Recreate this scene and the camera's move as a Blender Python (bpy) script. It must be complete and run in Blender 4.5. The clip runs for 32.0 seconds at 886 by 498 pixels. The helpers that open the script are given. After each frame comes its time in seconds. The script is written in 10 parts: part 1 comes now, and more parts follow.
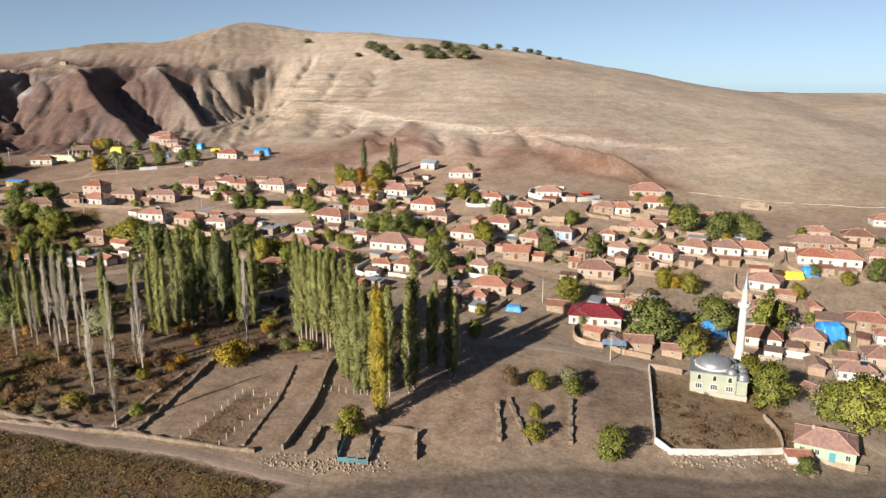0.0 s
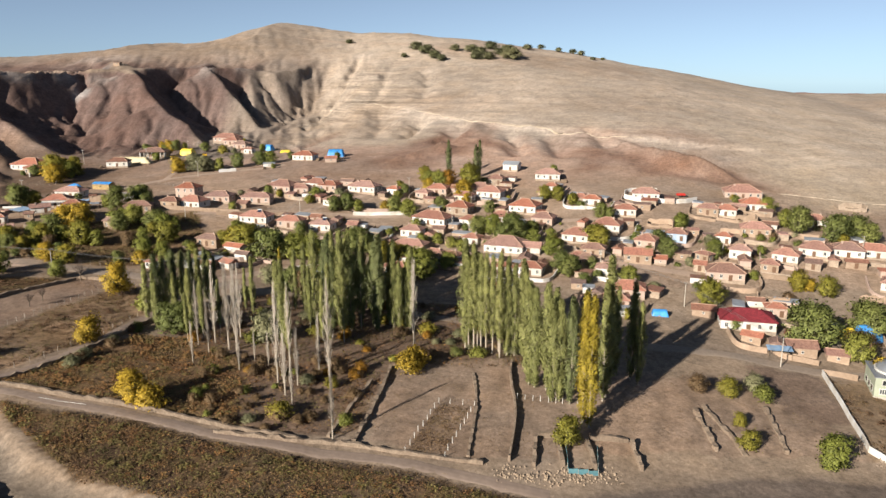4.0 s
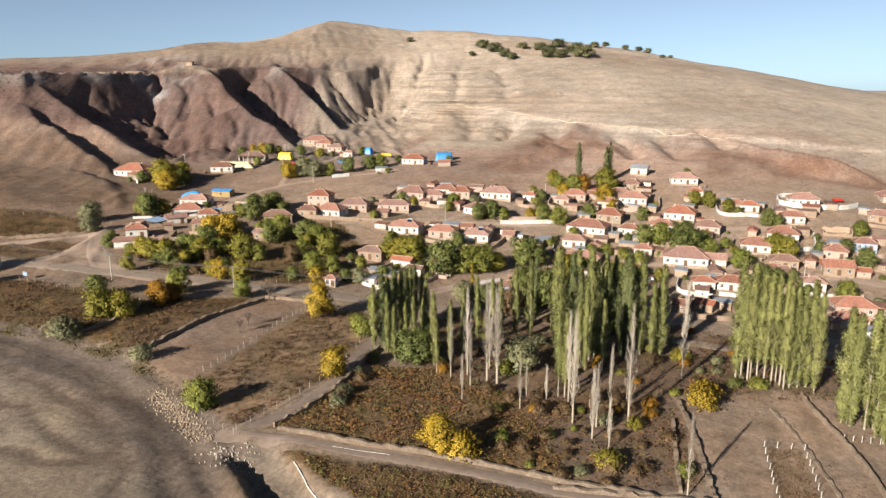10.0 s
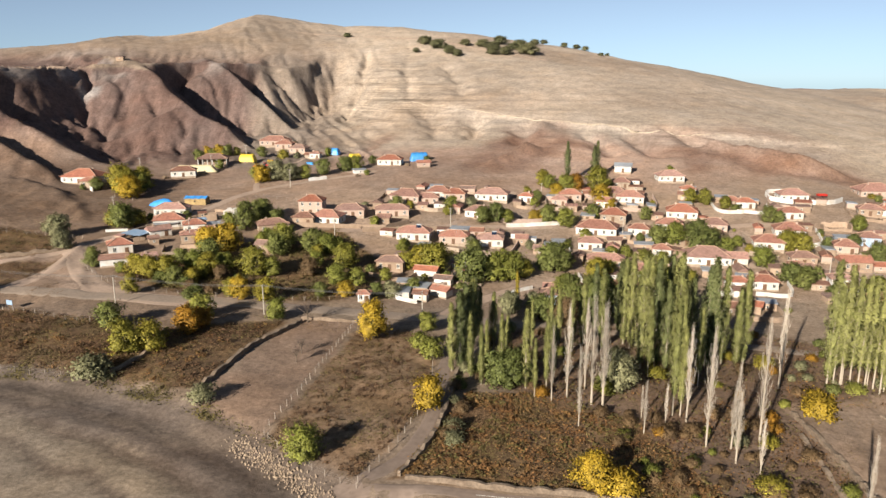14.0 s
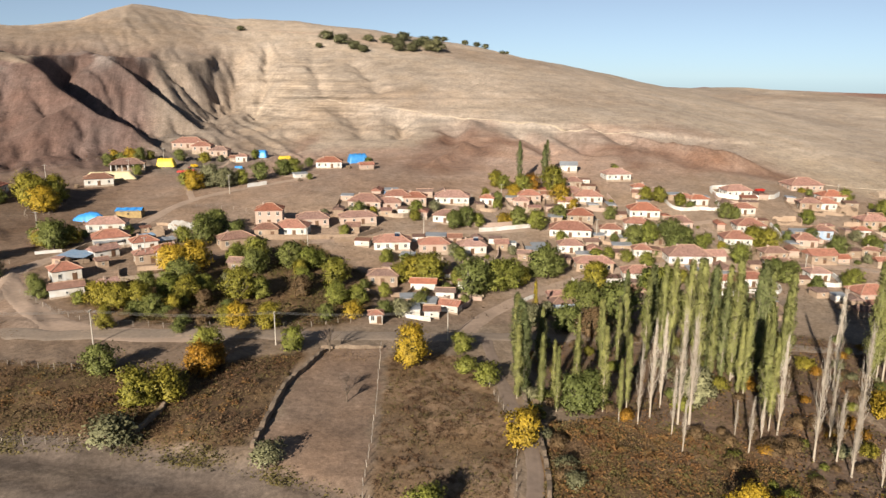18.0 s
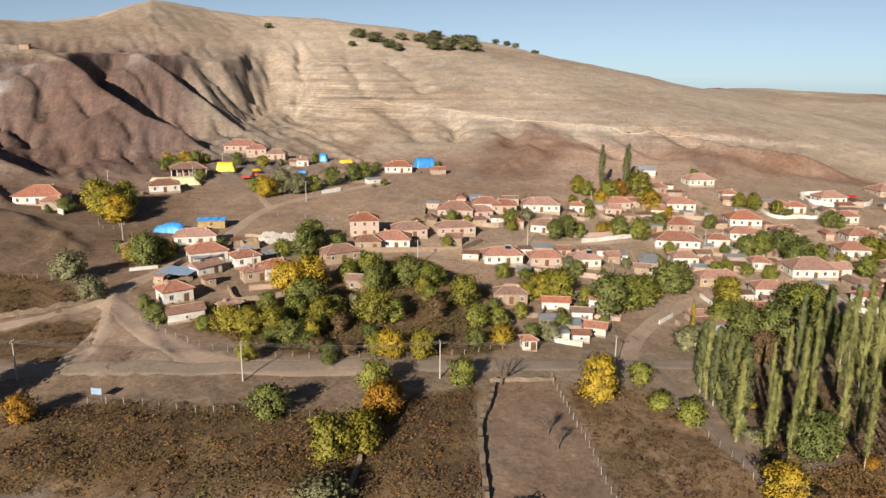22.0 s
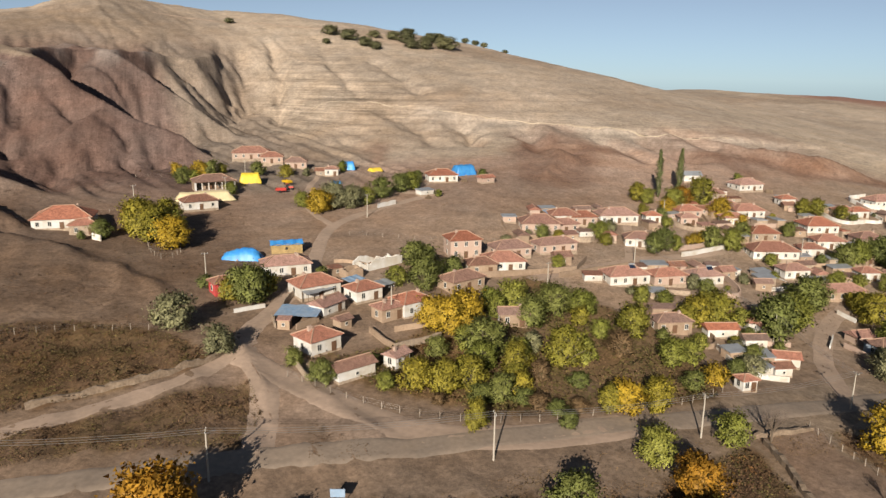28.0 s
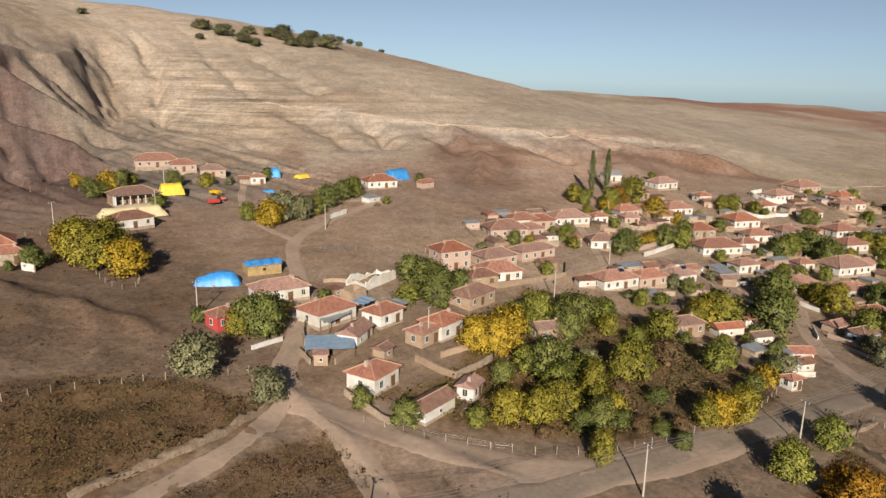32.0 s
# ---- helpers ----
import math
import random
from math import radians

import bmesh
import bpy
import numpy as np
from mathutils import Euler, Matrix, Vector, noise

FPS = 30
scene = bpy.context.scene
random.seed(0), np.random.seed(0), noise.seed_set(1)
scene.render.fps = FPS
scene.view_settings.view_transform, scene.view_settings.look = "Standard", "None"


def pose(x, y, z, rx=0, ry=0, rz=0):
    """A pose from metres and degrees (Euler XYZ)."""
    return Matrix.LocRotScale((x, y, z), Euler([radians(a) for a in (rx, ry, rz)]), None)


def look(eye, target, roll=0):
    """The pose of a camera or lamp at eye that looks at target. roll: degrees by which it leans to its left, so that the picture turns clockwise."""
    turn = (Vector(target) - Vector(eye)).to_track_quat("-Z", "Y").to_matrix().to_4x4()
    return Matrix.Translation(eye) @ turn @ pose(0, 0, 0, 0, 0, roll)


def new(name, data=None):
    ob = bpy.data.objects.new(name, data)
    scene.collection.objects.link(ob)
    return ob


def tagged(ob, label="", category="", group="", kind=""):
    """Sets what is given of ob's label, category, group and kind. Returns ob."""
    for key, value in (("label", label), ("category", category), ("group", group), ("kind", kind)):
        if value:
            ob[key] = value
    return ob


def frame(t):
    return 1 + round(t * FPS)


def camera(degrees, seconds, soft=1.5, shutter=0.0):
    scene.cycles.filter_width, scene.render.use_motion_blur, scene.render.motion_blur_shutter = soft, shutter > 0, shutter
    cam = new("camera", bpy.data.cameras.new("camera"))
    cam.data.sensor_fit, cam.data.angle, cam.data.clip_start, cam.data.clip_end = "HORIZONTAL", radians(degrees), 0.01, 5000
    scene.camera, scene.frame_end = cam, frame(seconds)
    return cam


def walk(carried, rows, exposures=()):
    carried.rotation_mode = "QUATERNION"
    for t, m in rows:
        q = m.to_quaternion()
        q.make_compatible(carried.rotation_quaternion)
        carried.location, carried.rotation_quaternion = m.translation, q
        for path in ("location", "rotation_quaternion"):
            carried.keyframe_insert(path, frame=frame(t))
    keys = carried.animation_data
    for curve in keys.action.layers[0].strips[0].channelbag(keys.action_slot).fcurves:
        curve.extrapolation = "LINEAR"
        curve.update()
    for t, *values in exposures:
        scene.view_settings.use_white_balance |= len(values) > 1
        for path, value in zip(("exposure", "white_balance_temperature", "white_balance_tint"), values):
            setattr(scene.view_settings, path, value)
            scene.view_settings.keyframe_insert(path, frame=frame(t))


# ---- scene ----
cam = camera(63.6, 32.0)
METRES, EYE, TILT, LEAN, TURN = 353.4, 67.5, 0.0, 0.0, 0.0
ROWS = [
    (0.0, 0.0, 0.0, 0.0, -0.0, -13.19, 0.02),
    (0.5, -0.016, 0.0008, 0.0002, -0.05, -13.18, 0.04),
    (1.0, -0.032, 0.0015, 0.0003, -0.08, -13.17, 0.06),
    (1.5, -0.0478, 0.0022, 0.0003, -0.1, -13.16, 0.08),
    (2.0, -0.0637, 0.003, 0.0005, -0.14, -13.16, 0.07),
    (2.5, -0.0796, 0.0043, 0.0005, -0.16, -13.14, 0.08),
    (3.0, -0.0954, 0.0061, 0.0004, -0.18, -13.14, 0.08),
    (3.5, -0.1109, 0.0084, 0.0002, -0.16, -13.13, 0.07),
    (5.5, -0.1726, 0.0212, 0.002, -0.26, -13.24, 0.16),
    (6.0, -0.1878, 0.0255, 0.0022, -0.28, -13.25, 0.19),
    (6.5, -0.2028, 0.0301, 0.0024, -0.31, -13.24, 0.21),
    (7.0, -0.2179, 0.0348, 0.0026, -0.33, -13.25, 0.24),
    (7.5, -0.2329, 0.0397, 0.0028, -0.35, -13.26, 0.26),
    (8.0, -0.2478, 0.0448, 0.0029, -0.37, -13.26, 0.27),
    (8.5, -0.2626, 0.0499, 0.0028, -0.37, -13.25, 0.28),
    (9.0, -0.2773, 0.0551, 0.0031, -0.37, -13.26, 0.29),
    (9.5, -0.292, 0.0606, 0.0034, -0.37, -13.29, 0.28),
    (10.0, -0.3067, 0.0658, 0.0033, -0.36, -13.28, 0.29),
    (10.5, -0.3209, 0.0712, 0.0033, -0.37, -13.3, 0.29),
    (11.0, -0.3353, 0.077, 0.003, -0.34, -13.32, 0.34),
    (11.5, -0.3492, 0.0832, 0.003, -1.75, -13.34, 0.34),
    (12.0, -0.3632, 0.0897, 0.0032, -5.13, -13.42, 0.24),
    (12.5, -0.3777, 0.0969, 0.0031, -6.86, -13.46, 0.16),
    (13.0, -0.3913, 0.1041, 0.0028, -6.93, -13.47, 0.19),
    (13.5, -0.4047, 0.1119, 0.0025, -7.61, -13.47, 0.18),
    (14.0, -0.4182, 0.1197, 0.0026, -8.3, -13.49, 0.14),
    (14.5, -0.4313, 0.1282, 0.0023, -9.09, -13.53, 0.12),
    (16.5, -0.4814, 0.163, 0.0027, -13.73, -13.63, -0.13),
    (17.0, -0.4936, 0.1722, 0.0029, -17.81, -13.69, -0.28),
    (17.5, -0.5061, 0.1821, 0.0027, -19.18, -13.69, -0.31),
    (18.0, -0.5181, 0.1923, 0.0026, -19.2, -13.7, -0.28),
    (18.5, -0.5297, 0.2026, 0.0027, -19.18, -13.74, -0.26),
    (19.0, -0.5411, 0.2132, 0.0027, -19.17, -13.76, -0.28),
    (19.5, -0.5523, 0.224, 0.0029, -19.19, -13.78, -0.34),
    (20.0, -0.5637, 0.2349, 0.0028, -19.21, -13.77, -0.43),
    (20.5, -0.5748, 0.2458, 0.0028, -19.23, -13.77, -0.45),
    (21.0, -0.586, 0.2568, 0.0027, -19.28, -13.76, -0.45),
    (21.5, -0.5971, 0.2677, 0.0026, -19.32, -13.75, -0.47),
    (22.0, -0.6076, 0.2782, 0.0025, -20.17, -13.74, -0.49),
    (22.5, -0.6187, 0.2887, 0.0026, -26.28, -13.71, -0.73),
    (23.0, -0.6306, 0.3001, 0.0024, -27.46, -13.7, -0.75),
    (23.5, -0.6416, 0.3114, 0.0026, -27.47, -13.7, -0.73),
    (24.0, -0.6524, 0.3229, 0.0024, -27.47, -13.69, -0.68),
    (24.5, -0.6629, 0.3346, 0.0026, -27.44, -13.71, -0.68),
    (25.0, -0.6733, 0.3461, 0.0027, -27.4, -13.73, -0.68),
    (25.5, -0.6837, 0.358, 0.0025, -27.37, -13.73, -0.71),
    (26.0, -0.6938, 0.3697, 0.0021, -27.32, -13.71, -0.69),
    (26.5, -0.7039, 0.3816, 0.002, -27.28, -13.7, -0.7),
    (28.5, -0.7435, 0.4287, 0.0005, -28.27, -13.58, -0.87),
    (29.0, -0.7535, 0.4399, 0.0006, -35.07, -13.51, -1.12),
    (29.5, -0.7644, 0.4523, 0.0002, -40.69, -13.41, -1.3),
    (30.0, -0.7743, 0.4646, 0.0, -40.74, -13.41, -1.32),
    (30.5, -0.7839, 0.477, -0.0001, -40.76, -13.42, -1.34),
    (31.0, -0.7933, 0.4894, -0.0001, -40.81, -13.43, -1.32),
    (31.5, -0.8026, 0.502, -0.0001, -40.86, -13.45, -1.34),
    (32.0, -0.8121, 0.5141, -0.0002, -40.85, -13.45, -1.33),
]
walk(cam, [(t, pose(0, 0, EYE, TILT, LEAN, TURN) @ pose(METRES * x, METRES * y, METRES * z, 90 + pitch, roll, yaw)) for t, x, y, z, yaw, pitch, roll in ROWS],
     exposures=[(0.0, 1.20, 6350, 10), (10.0, 1.33, 6400, 10), (19.0, 1.16, 6650, 10), (32.0, 0.84, 6700, 10)])

# ---- sky, sun ----
SUN_AZ, SUN_EL = 220.0, 22.5
world = bpy.data.worlds.new("world")
scene.world = world
world.use_nodes = True
wn = world.node_tree.nodes
sky = wn.new("ShaderNodeTexSky")
sky.sky_type = "NISHITA"
sky.sun_disc = False
sky.sun_elevation, sky.sun_rotation = radians(SUN_EL), radians(SUN_AZ)
sky.altitude, sky.air_density, sky.dust_density, sky.ozone_density = 0, 0.6, 0.0, 6.0
tint = wn.new("ShaderNodeMix")
tint.data_type, tint.blend_type = "RGBA", "MULTIPLY"
tint.inputs[0].default_value = 1.0
tint.inputs[7].default_value = (0.89, 1.01, 1.05, 1)
soft = wn.new("ShaderNodeHueSaturation")
soft.inputs["Saturation"].default_value = 0.52
world.node_tree.links.new(sky.outputs[0], soft.inputs["Color"])
world.node_tree.links.new(soft.outputs[0], tint.inputs[6])
world.node_tree.links.new(tint.outputs[2], wn["Background"].inputs[0])
wn["Background"].inputs[1].default_value = 0.037
sun = new("sun", bpy.data.lights.new("sun", "SUN"))
sun.data.energy, sun.data.angle, sun.data.color = 5.0, radians(0.53), (1.0, 0.885, 0.73)
sa, se = radians(SUN_AZ), radians(SUN_EL)
sun.matrix_world = look((0, 0, 0), (-math.sin(sa) * math.cos(se), -math.cos(sa) * math.cos(se), -math.sin(se)))

# ---- materials ----
def material(name, colour, rough=0.9, vary=0.25, grain=0.6, coarse=0.08, bump=0.3, metal=0.0, dark=None, spec=0.3, each=0.0, thin=0.0):
    """A surface with two scales of variation; dark: the second colour of its patches; each: how much objects differ; thin: light that passes through."""
    m = bpy.data.materials.new(name)
    m.use_nodes = True
    n, ln = m.node_tree.nodes, m.node_tree.links
    p = n["Principled BSDF"]
    co = n.new("ShaderNodeTexCoord")
    big, small = n.new("ShaderNodeTexNoise"), n.new("ShaderNodeTexNoise")
    big.inputs["Scale"].default_value, big.inputs["Detail"].default_value = coarse, 6
    small.inputs["Scale"].default_value, small.inputs["Detail"].default_value = grain, 5
    for t in (big, small):
        ln.new(co.outputs["Object"], t.inputs["Vector"])
    mix = n.new("ShaderNodeMix")
    mix.data_type = "RGBA"
    mix.inputs[6].default_value = (*colour, 1)
    mix.inputs[7].default_value = (*(dark or [c * (1 - vary) for c in colour]), 1)
    curve = n.new("ShaderNodeMapRange")
    curve.inputs[1].default_value, curve.inputs[2].default_value = 0.35, 0.65
    ln.new(big.outputs[0], curve.inputs[0])
    ln.new(curve.outputs[0], mix.inputs[0])
    hsv = n.new("ShaderNodeHueSaturation")
    val = n.new("ShaderNodeMapRange")
    val.inputs[1].default_value, val.inputs[2].default_value = 0.25, 0.75
    val.inputs[3].default_value, val.inputs[4].default_value = 1 - vary, 1 + vary
    ln.new(small.outputs[0], val.inputs[0])
    last = val.outputs[0]
    if each:
        info = n.new("ShaderNodeObjectInfo")
        r = n.new("ShaderNodeMapRange")
        r.inputs[3].default_value, r.inputs[4].default_value = 1 - each, 1 + each
        ln.new(info.outputs["Random"], r.inputs[0])
        mul = n.new("ShaderNodeMath")
        mul.operation = "MULTIPLY"
        ln.new(last, mul.inputs[0]), ln.new(r.outputs[0], mul.inputs[1])
        last = mul.outputs[0]
    ln.new(last, hsv.inputs["Value"])
    ln.new(mix.outputs[2], hsv.inputs["Color"])
    ln.new(hsv.outputs[0], p.inputs["Base Color"])
    p.inputs["Roughness"].default_value, p.inputs["Metallic"].default_value = rough, metal
    p.inputs["Specular IOR Level"].default_value = spec
    if bump:
        b = n.new("ShaderNodeBump")
        b.inputs["Strength"].default_value, b.inputs["Distance"].default_value = bump, 0.05
        ln.new(small.outputs[0], b.inputs["Height"])
        ln.new(b.outputs[0], p.inputs["Normal"])
    if thin:
        tr, ms = n.new("ShaderNodeBsdfTranslucent"), n.new("ShaderNodeMixShader")
        ms.inputs[0].default_value = thin
        ln.new(hsv.outputs[0], tr.inputs[0])
        ln.new(p.outputs[0], ms.inputs[1]), ln.new(tr.outputs[0], ms.inputs[2])
        ln.new(ms.outputs[0], n["Material Output"].inputs[0])
    return m


def leaf_material(name, colour, second, thin=0.20):
    """Leaves: colour varies from leaf to leaf and from tree to tree."""
    m = bpy.data.materials.new(name)
    m.use_nodes = True
    n, ln = m.node_tree.nodes, m.node_tree.links
    p = n["Principled BSDF"]
    geo, info = n.new("ShaderNodeNewGeometry"), n.new("ShaderNodeObjectInfo")
    mix = n.new("ShaderNodeMix")
    mix.data_type = "RGBA"
    mix.inputs[6].default_value, mix.inputs[7].default_value = (*colour, 1), (*second, 1)
    add = n.new("ShaderNodeMath")
    add.operation = "MULTIPLY_ADD"
    add.inputs[1].default_value = 0.34
    ln.new(geo.outputs["Random Per Island"], add.inputs[0])
    tree = n.new("ShaderNodeMapRange")
    tree.inputs[3].default_value, tree.inputs[4].default_value = -0.2, 0.4
    ln.new(info.outputs["Random"], tree.inputs[0])
    ln.new(tree.outputs[0], add.inputs[2])
    add.use_clamp = True
    ln.new(add.outputs[0], mix.inputs[0])
    hsv = n.new("ShaderNodeHueSaturation")
    v = n.new("ShaderNodeMapRange")
    v.inputs[3].default_value, v.inputs[4].default_value = 0.92, 1.10
    frac = n.new("ShaderNodeMath")
    frac.operation = "PINGPONG"
    frac.inputs[1].default_value = 0.13
    ln.new(geo.outputs["Random Per Island"], frac.inputs[0])
    v.inputs[2].default_value = 0.13
    ln.new(frac.outputs[0], v.inputs[0])
    # random lighter and darker clumps through the crown
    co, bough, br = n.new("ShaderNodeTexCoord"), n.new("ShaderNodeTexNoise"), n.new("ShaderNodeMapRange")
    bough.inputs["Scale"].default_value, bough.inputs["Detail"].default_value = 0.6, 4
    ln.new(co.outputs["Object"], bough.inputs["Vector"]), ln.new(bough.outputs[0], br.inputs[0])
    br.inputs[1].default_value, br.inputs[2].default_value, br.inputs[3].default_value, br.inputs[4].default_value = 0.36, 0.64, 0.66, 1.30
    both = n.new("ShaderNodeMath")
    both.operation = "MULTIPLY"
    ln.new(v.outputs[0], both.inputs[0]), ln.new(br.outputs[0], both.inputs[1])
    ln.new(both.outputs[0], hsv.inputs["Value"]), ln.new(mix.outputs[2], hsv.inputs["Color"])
    ln.new(hsv.outputs[0], p.inputs["Base Color"])
    p.inputs["Roughness"].default_value = 0.6
    p.inputs["Specular IOR Level"].default_value = 0.25
    tr, ms = n.new("ShaderNodeBsdfTranslucent"), n.new("ShaderNodeMixShader")
    ms.inputs[0].default_value = thin
    ln.new(hsv.outputs[0], tr.inputs[0])
    ln.new(p.outputs[0], ms.inputs[1]), ln.new(tr.outputs[0], ms.inputs[2])
    ln.new(ms.outputs[0], n["Material Output"].inputs[0])
    return m


def weed_material(name, *colours):
    """Dry weeds: three colours in patches a few metres wide, with stalks of their own shade."""
    m = bpy.data.materials.new(name)
    m.use_nodes = True
    n, ln = m.node_tree.nodes, m.node_tree.links
    p = n["Principled BSDF"]
    geo, co, patch = n.new("ShaderNodeNewGeometry"), n.new("ShaderNodeTexCoord"), n.new("ShaderNodeTexNoise")
    patch.inputs["Scale"].default_value, patch.inputs["Detail"].default_value, patch.inputs["Roughness"].default_value = 0.16, 5, 0.65
    ln.new(co.outputs["Object"], patch.inputs["Vector"])
    near = n.new("ShaderNodeMath")
    near.operation = "MULTIPLY_ADD"
    near.inputs[1].default_value = 0.09
    ln.new(geo.outputs["Random Per Island"], near.inputs[0]), ln.new(patch.outputs[0], near.inputs[2])
    r = n.new("ShaderNodeValToRGB").color_ramp
    r.elements[0].position, r.elements[0].color = 0.42, (*colours[0], 1)
    r.elements[1].position, r.elements[1].color = 0.66, (*colours[2], 1)
    r.elements.new(0.54).color = (*colours[1], 1)
    ramp_node = [k for k in n if k.type == "VALTORGB"][0]
    ln.new(near.outputs[0], ramp_node.inputs[0])
    hsv, v, turn = n.new("ShaderNodeHueSaturation"), n.new("ShaderNodeMapRange"), n.new("ShaderNodeMath")
    turn.operation, turn.inputs[1].default_value = "PINGPONG", 0.11
    ln.new(geo.outputs["Random Per Island"], turn.inputs[0]), ln.new(turn.outputs[0], v.inputs[0])
    v.inputs[2].default_value, v.inputs[3].default_value, v.inputs[4].default_value = 0.11, 0.86, 1.15
    ln.new(v.outputs[0], hsv.inputs["Value"]), ln.new(ramp_node.outputs[0], hsv.inputs["Color"])
    ln.new(hsv.outputs[0], p.inputs["Base Color"])
    p.inputs["Roughness"].default_value = 0.8
    p.inputs["Specular IOR Level"].default_value = 0.1
    return m


def tile_material(name, colour, second):
    """Clay roof tiles, in rows along the eaves, by the roof's own measures."""
    m = bpy.data.materials.new(name)
    m.use_nodes = True
    n, ln = m.node_tree.nodes, m.node_tree.links
    p = n["Principled BSDF"]
    uv = n.new("ShaderNodeUVMap")
    br = n.new("ShaderNodeTexBrick")
    br.inputs["Scale"].default_value = 1.0
    br.inputs["Brick Width"].default_value, br.inputs["Row Height"].default_value = 0.26, 0.36
    br.inputs["Mortar Size"].default_value = 0.012
    br.inputs["Color1"].default_value, br.inputs["Color2"].default_value = (*colour, 1), (*second, 1)
    br.inputs["Mortar"].default_value = (*[c * 0.45 for c in colour], 1)
    ln.new(uv.outputs[0], br.inputs["Vector"])
    big = n.new("ShaderNodeTexNoise")
    big.inputs["Scale"].default_value, big.inputs["Detail"].default_value = 0.9, 7
    ln.new(uv.outputs[0], big.inputs["Vector"])
    info = n.new("ShaderNodeObjectInfo")
    a = n.new("ShaderNodeMapRange")
    a.inputs[1].default_value, a.inputs[2].default_value, a.inputs[3].default_value, a.inputs[4].default_value = 0.3, 0.7, 0.68, 1.2
    ln.new(big.outputs[0], a.inputs[0])
    b = n.new("ShaderNodeMapRange")
    b.inputs[3].default_value, b.inputs[4].default_value = 0.78, 1.2
    ln.new(info.outputs["Random"], b.inputs[0])
    mul = n.new("ShaderNodeMath")
    mul.operation = "MULTIPLY"
    ln.new(a.outputs[0], mul.inputs[0]), ln.new(b.outputs[0], mul.inputs[1])
    hsv = n.new("ShaderNodeHueSaturation")
    ln.new(mul.outputs[0], hsv.inputs["Value"]), ln.new(br.outputs[0], hsv.inputs["Color"])
    s = n.new("ShaderNodeMapRange")
    s.inputs[3].default_value, s.inputs[4].default_value = 0.65, 1.1
    frac = n.new("ShaderNodeMath")
    frac.operation = "FRACT"
    big7 = n.new("ShaderNodeMath")
    big7.operation = "MULTIPLY"
    big7.inputs[1].default_value = 7.3
    ln.new(info.outputs["Random"], big7.inputs[0]), ln.new(big7.outputs[0], frac.inputs[0]), ln.new(frac.outputs[0], s.inputs[0])
    ln.new(s.outputs[0], hsv.inputs["Saturation"])
    ln.new(hsv.outputs[0], p.inputs["Base Color"])
    p.inputs["Roughness"].default_value = 0.85
    p.inputs["Specular IOR Level"].default_value = 0.2
    wave = n.new("ShaderNodeTexWave")
    wave.bands_direction = "X"
    wave.inputs["Scale"].default_value = 1.2
    ln.new(uv.outputs[0], wave.inputs["Vector"])
    bump = n.new("ShaderNodeBump")
    bump.inputs["Strength"].default_value, bump.inputs["Distance"].default_value = 0.6, 0.06
    ln.new(wave.outputs[0], bump.inputs["Height"])
    ln.new(bump.outputs[0], p.inputs["Normal"])
    return m


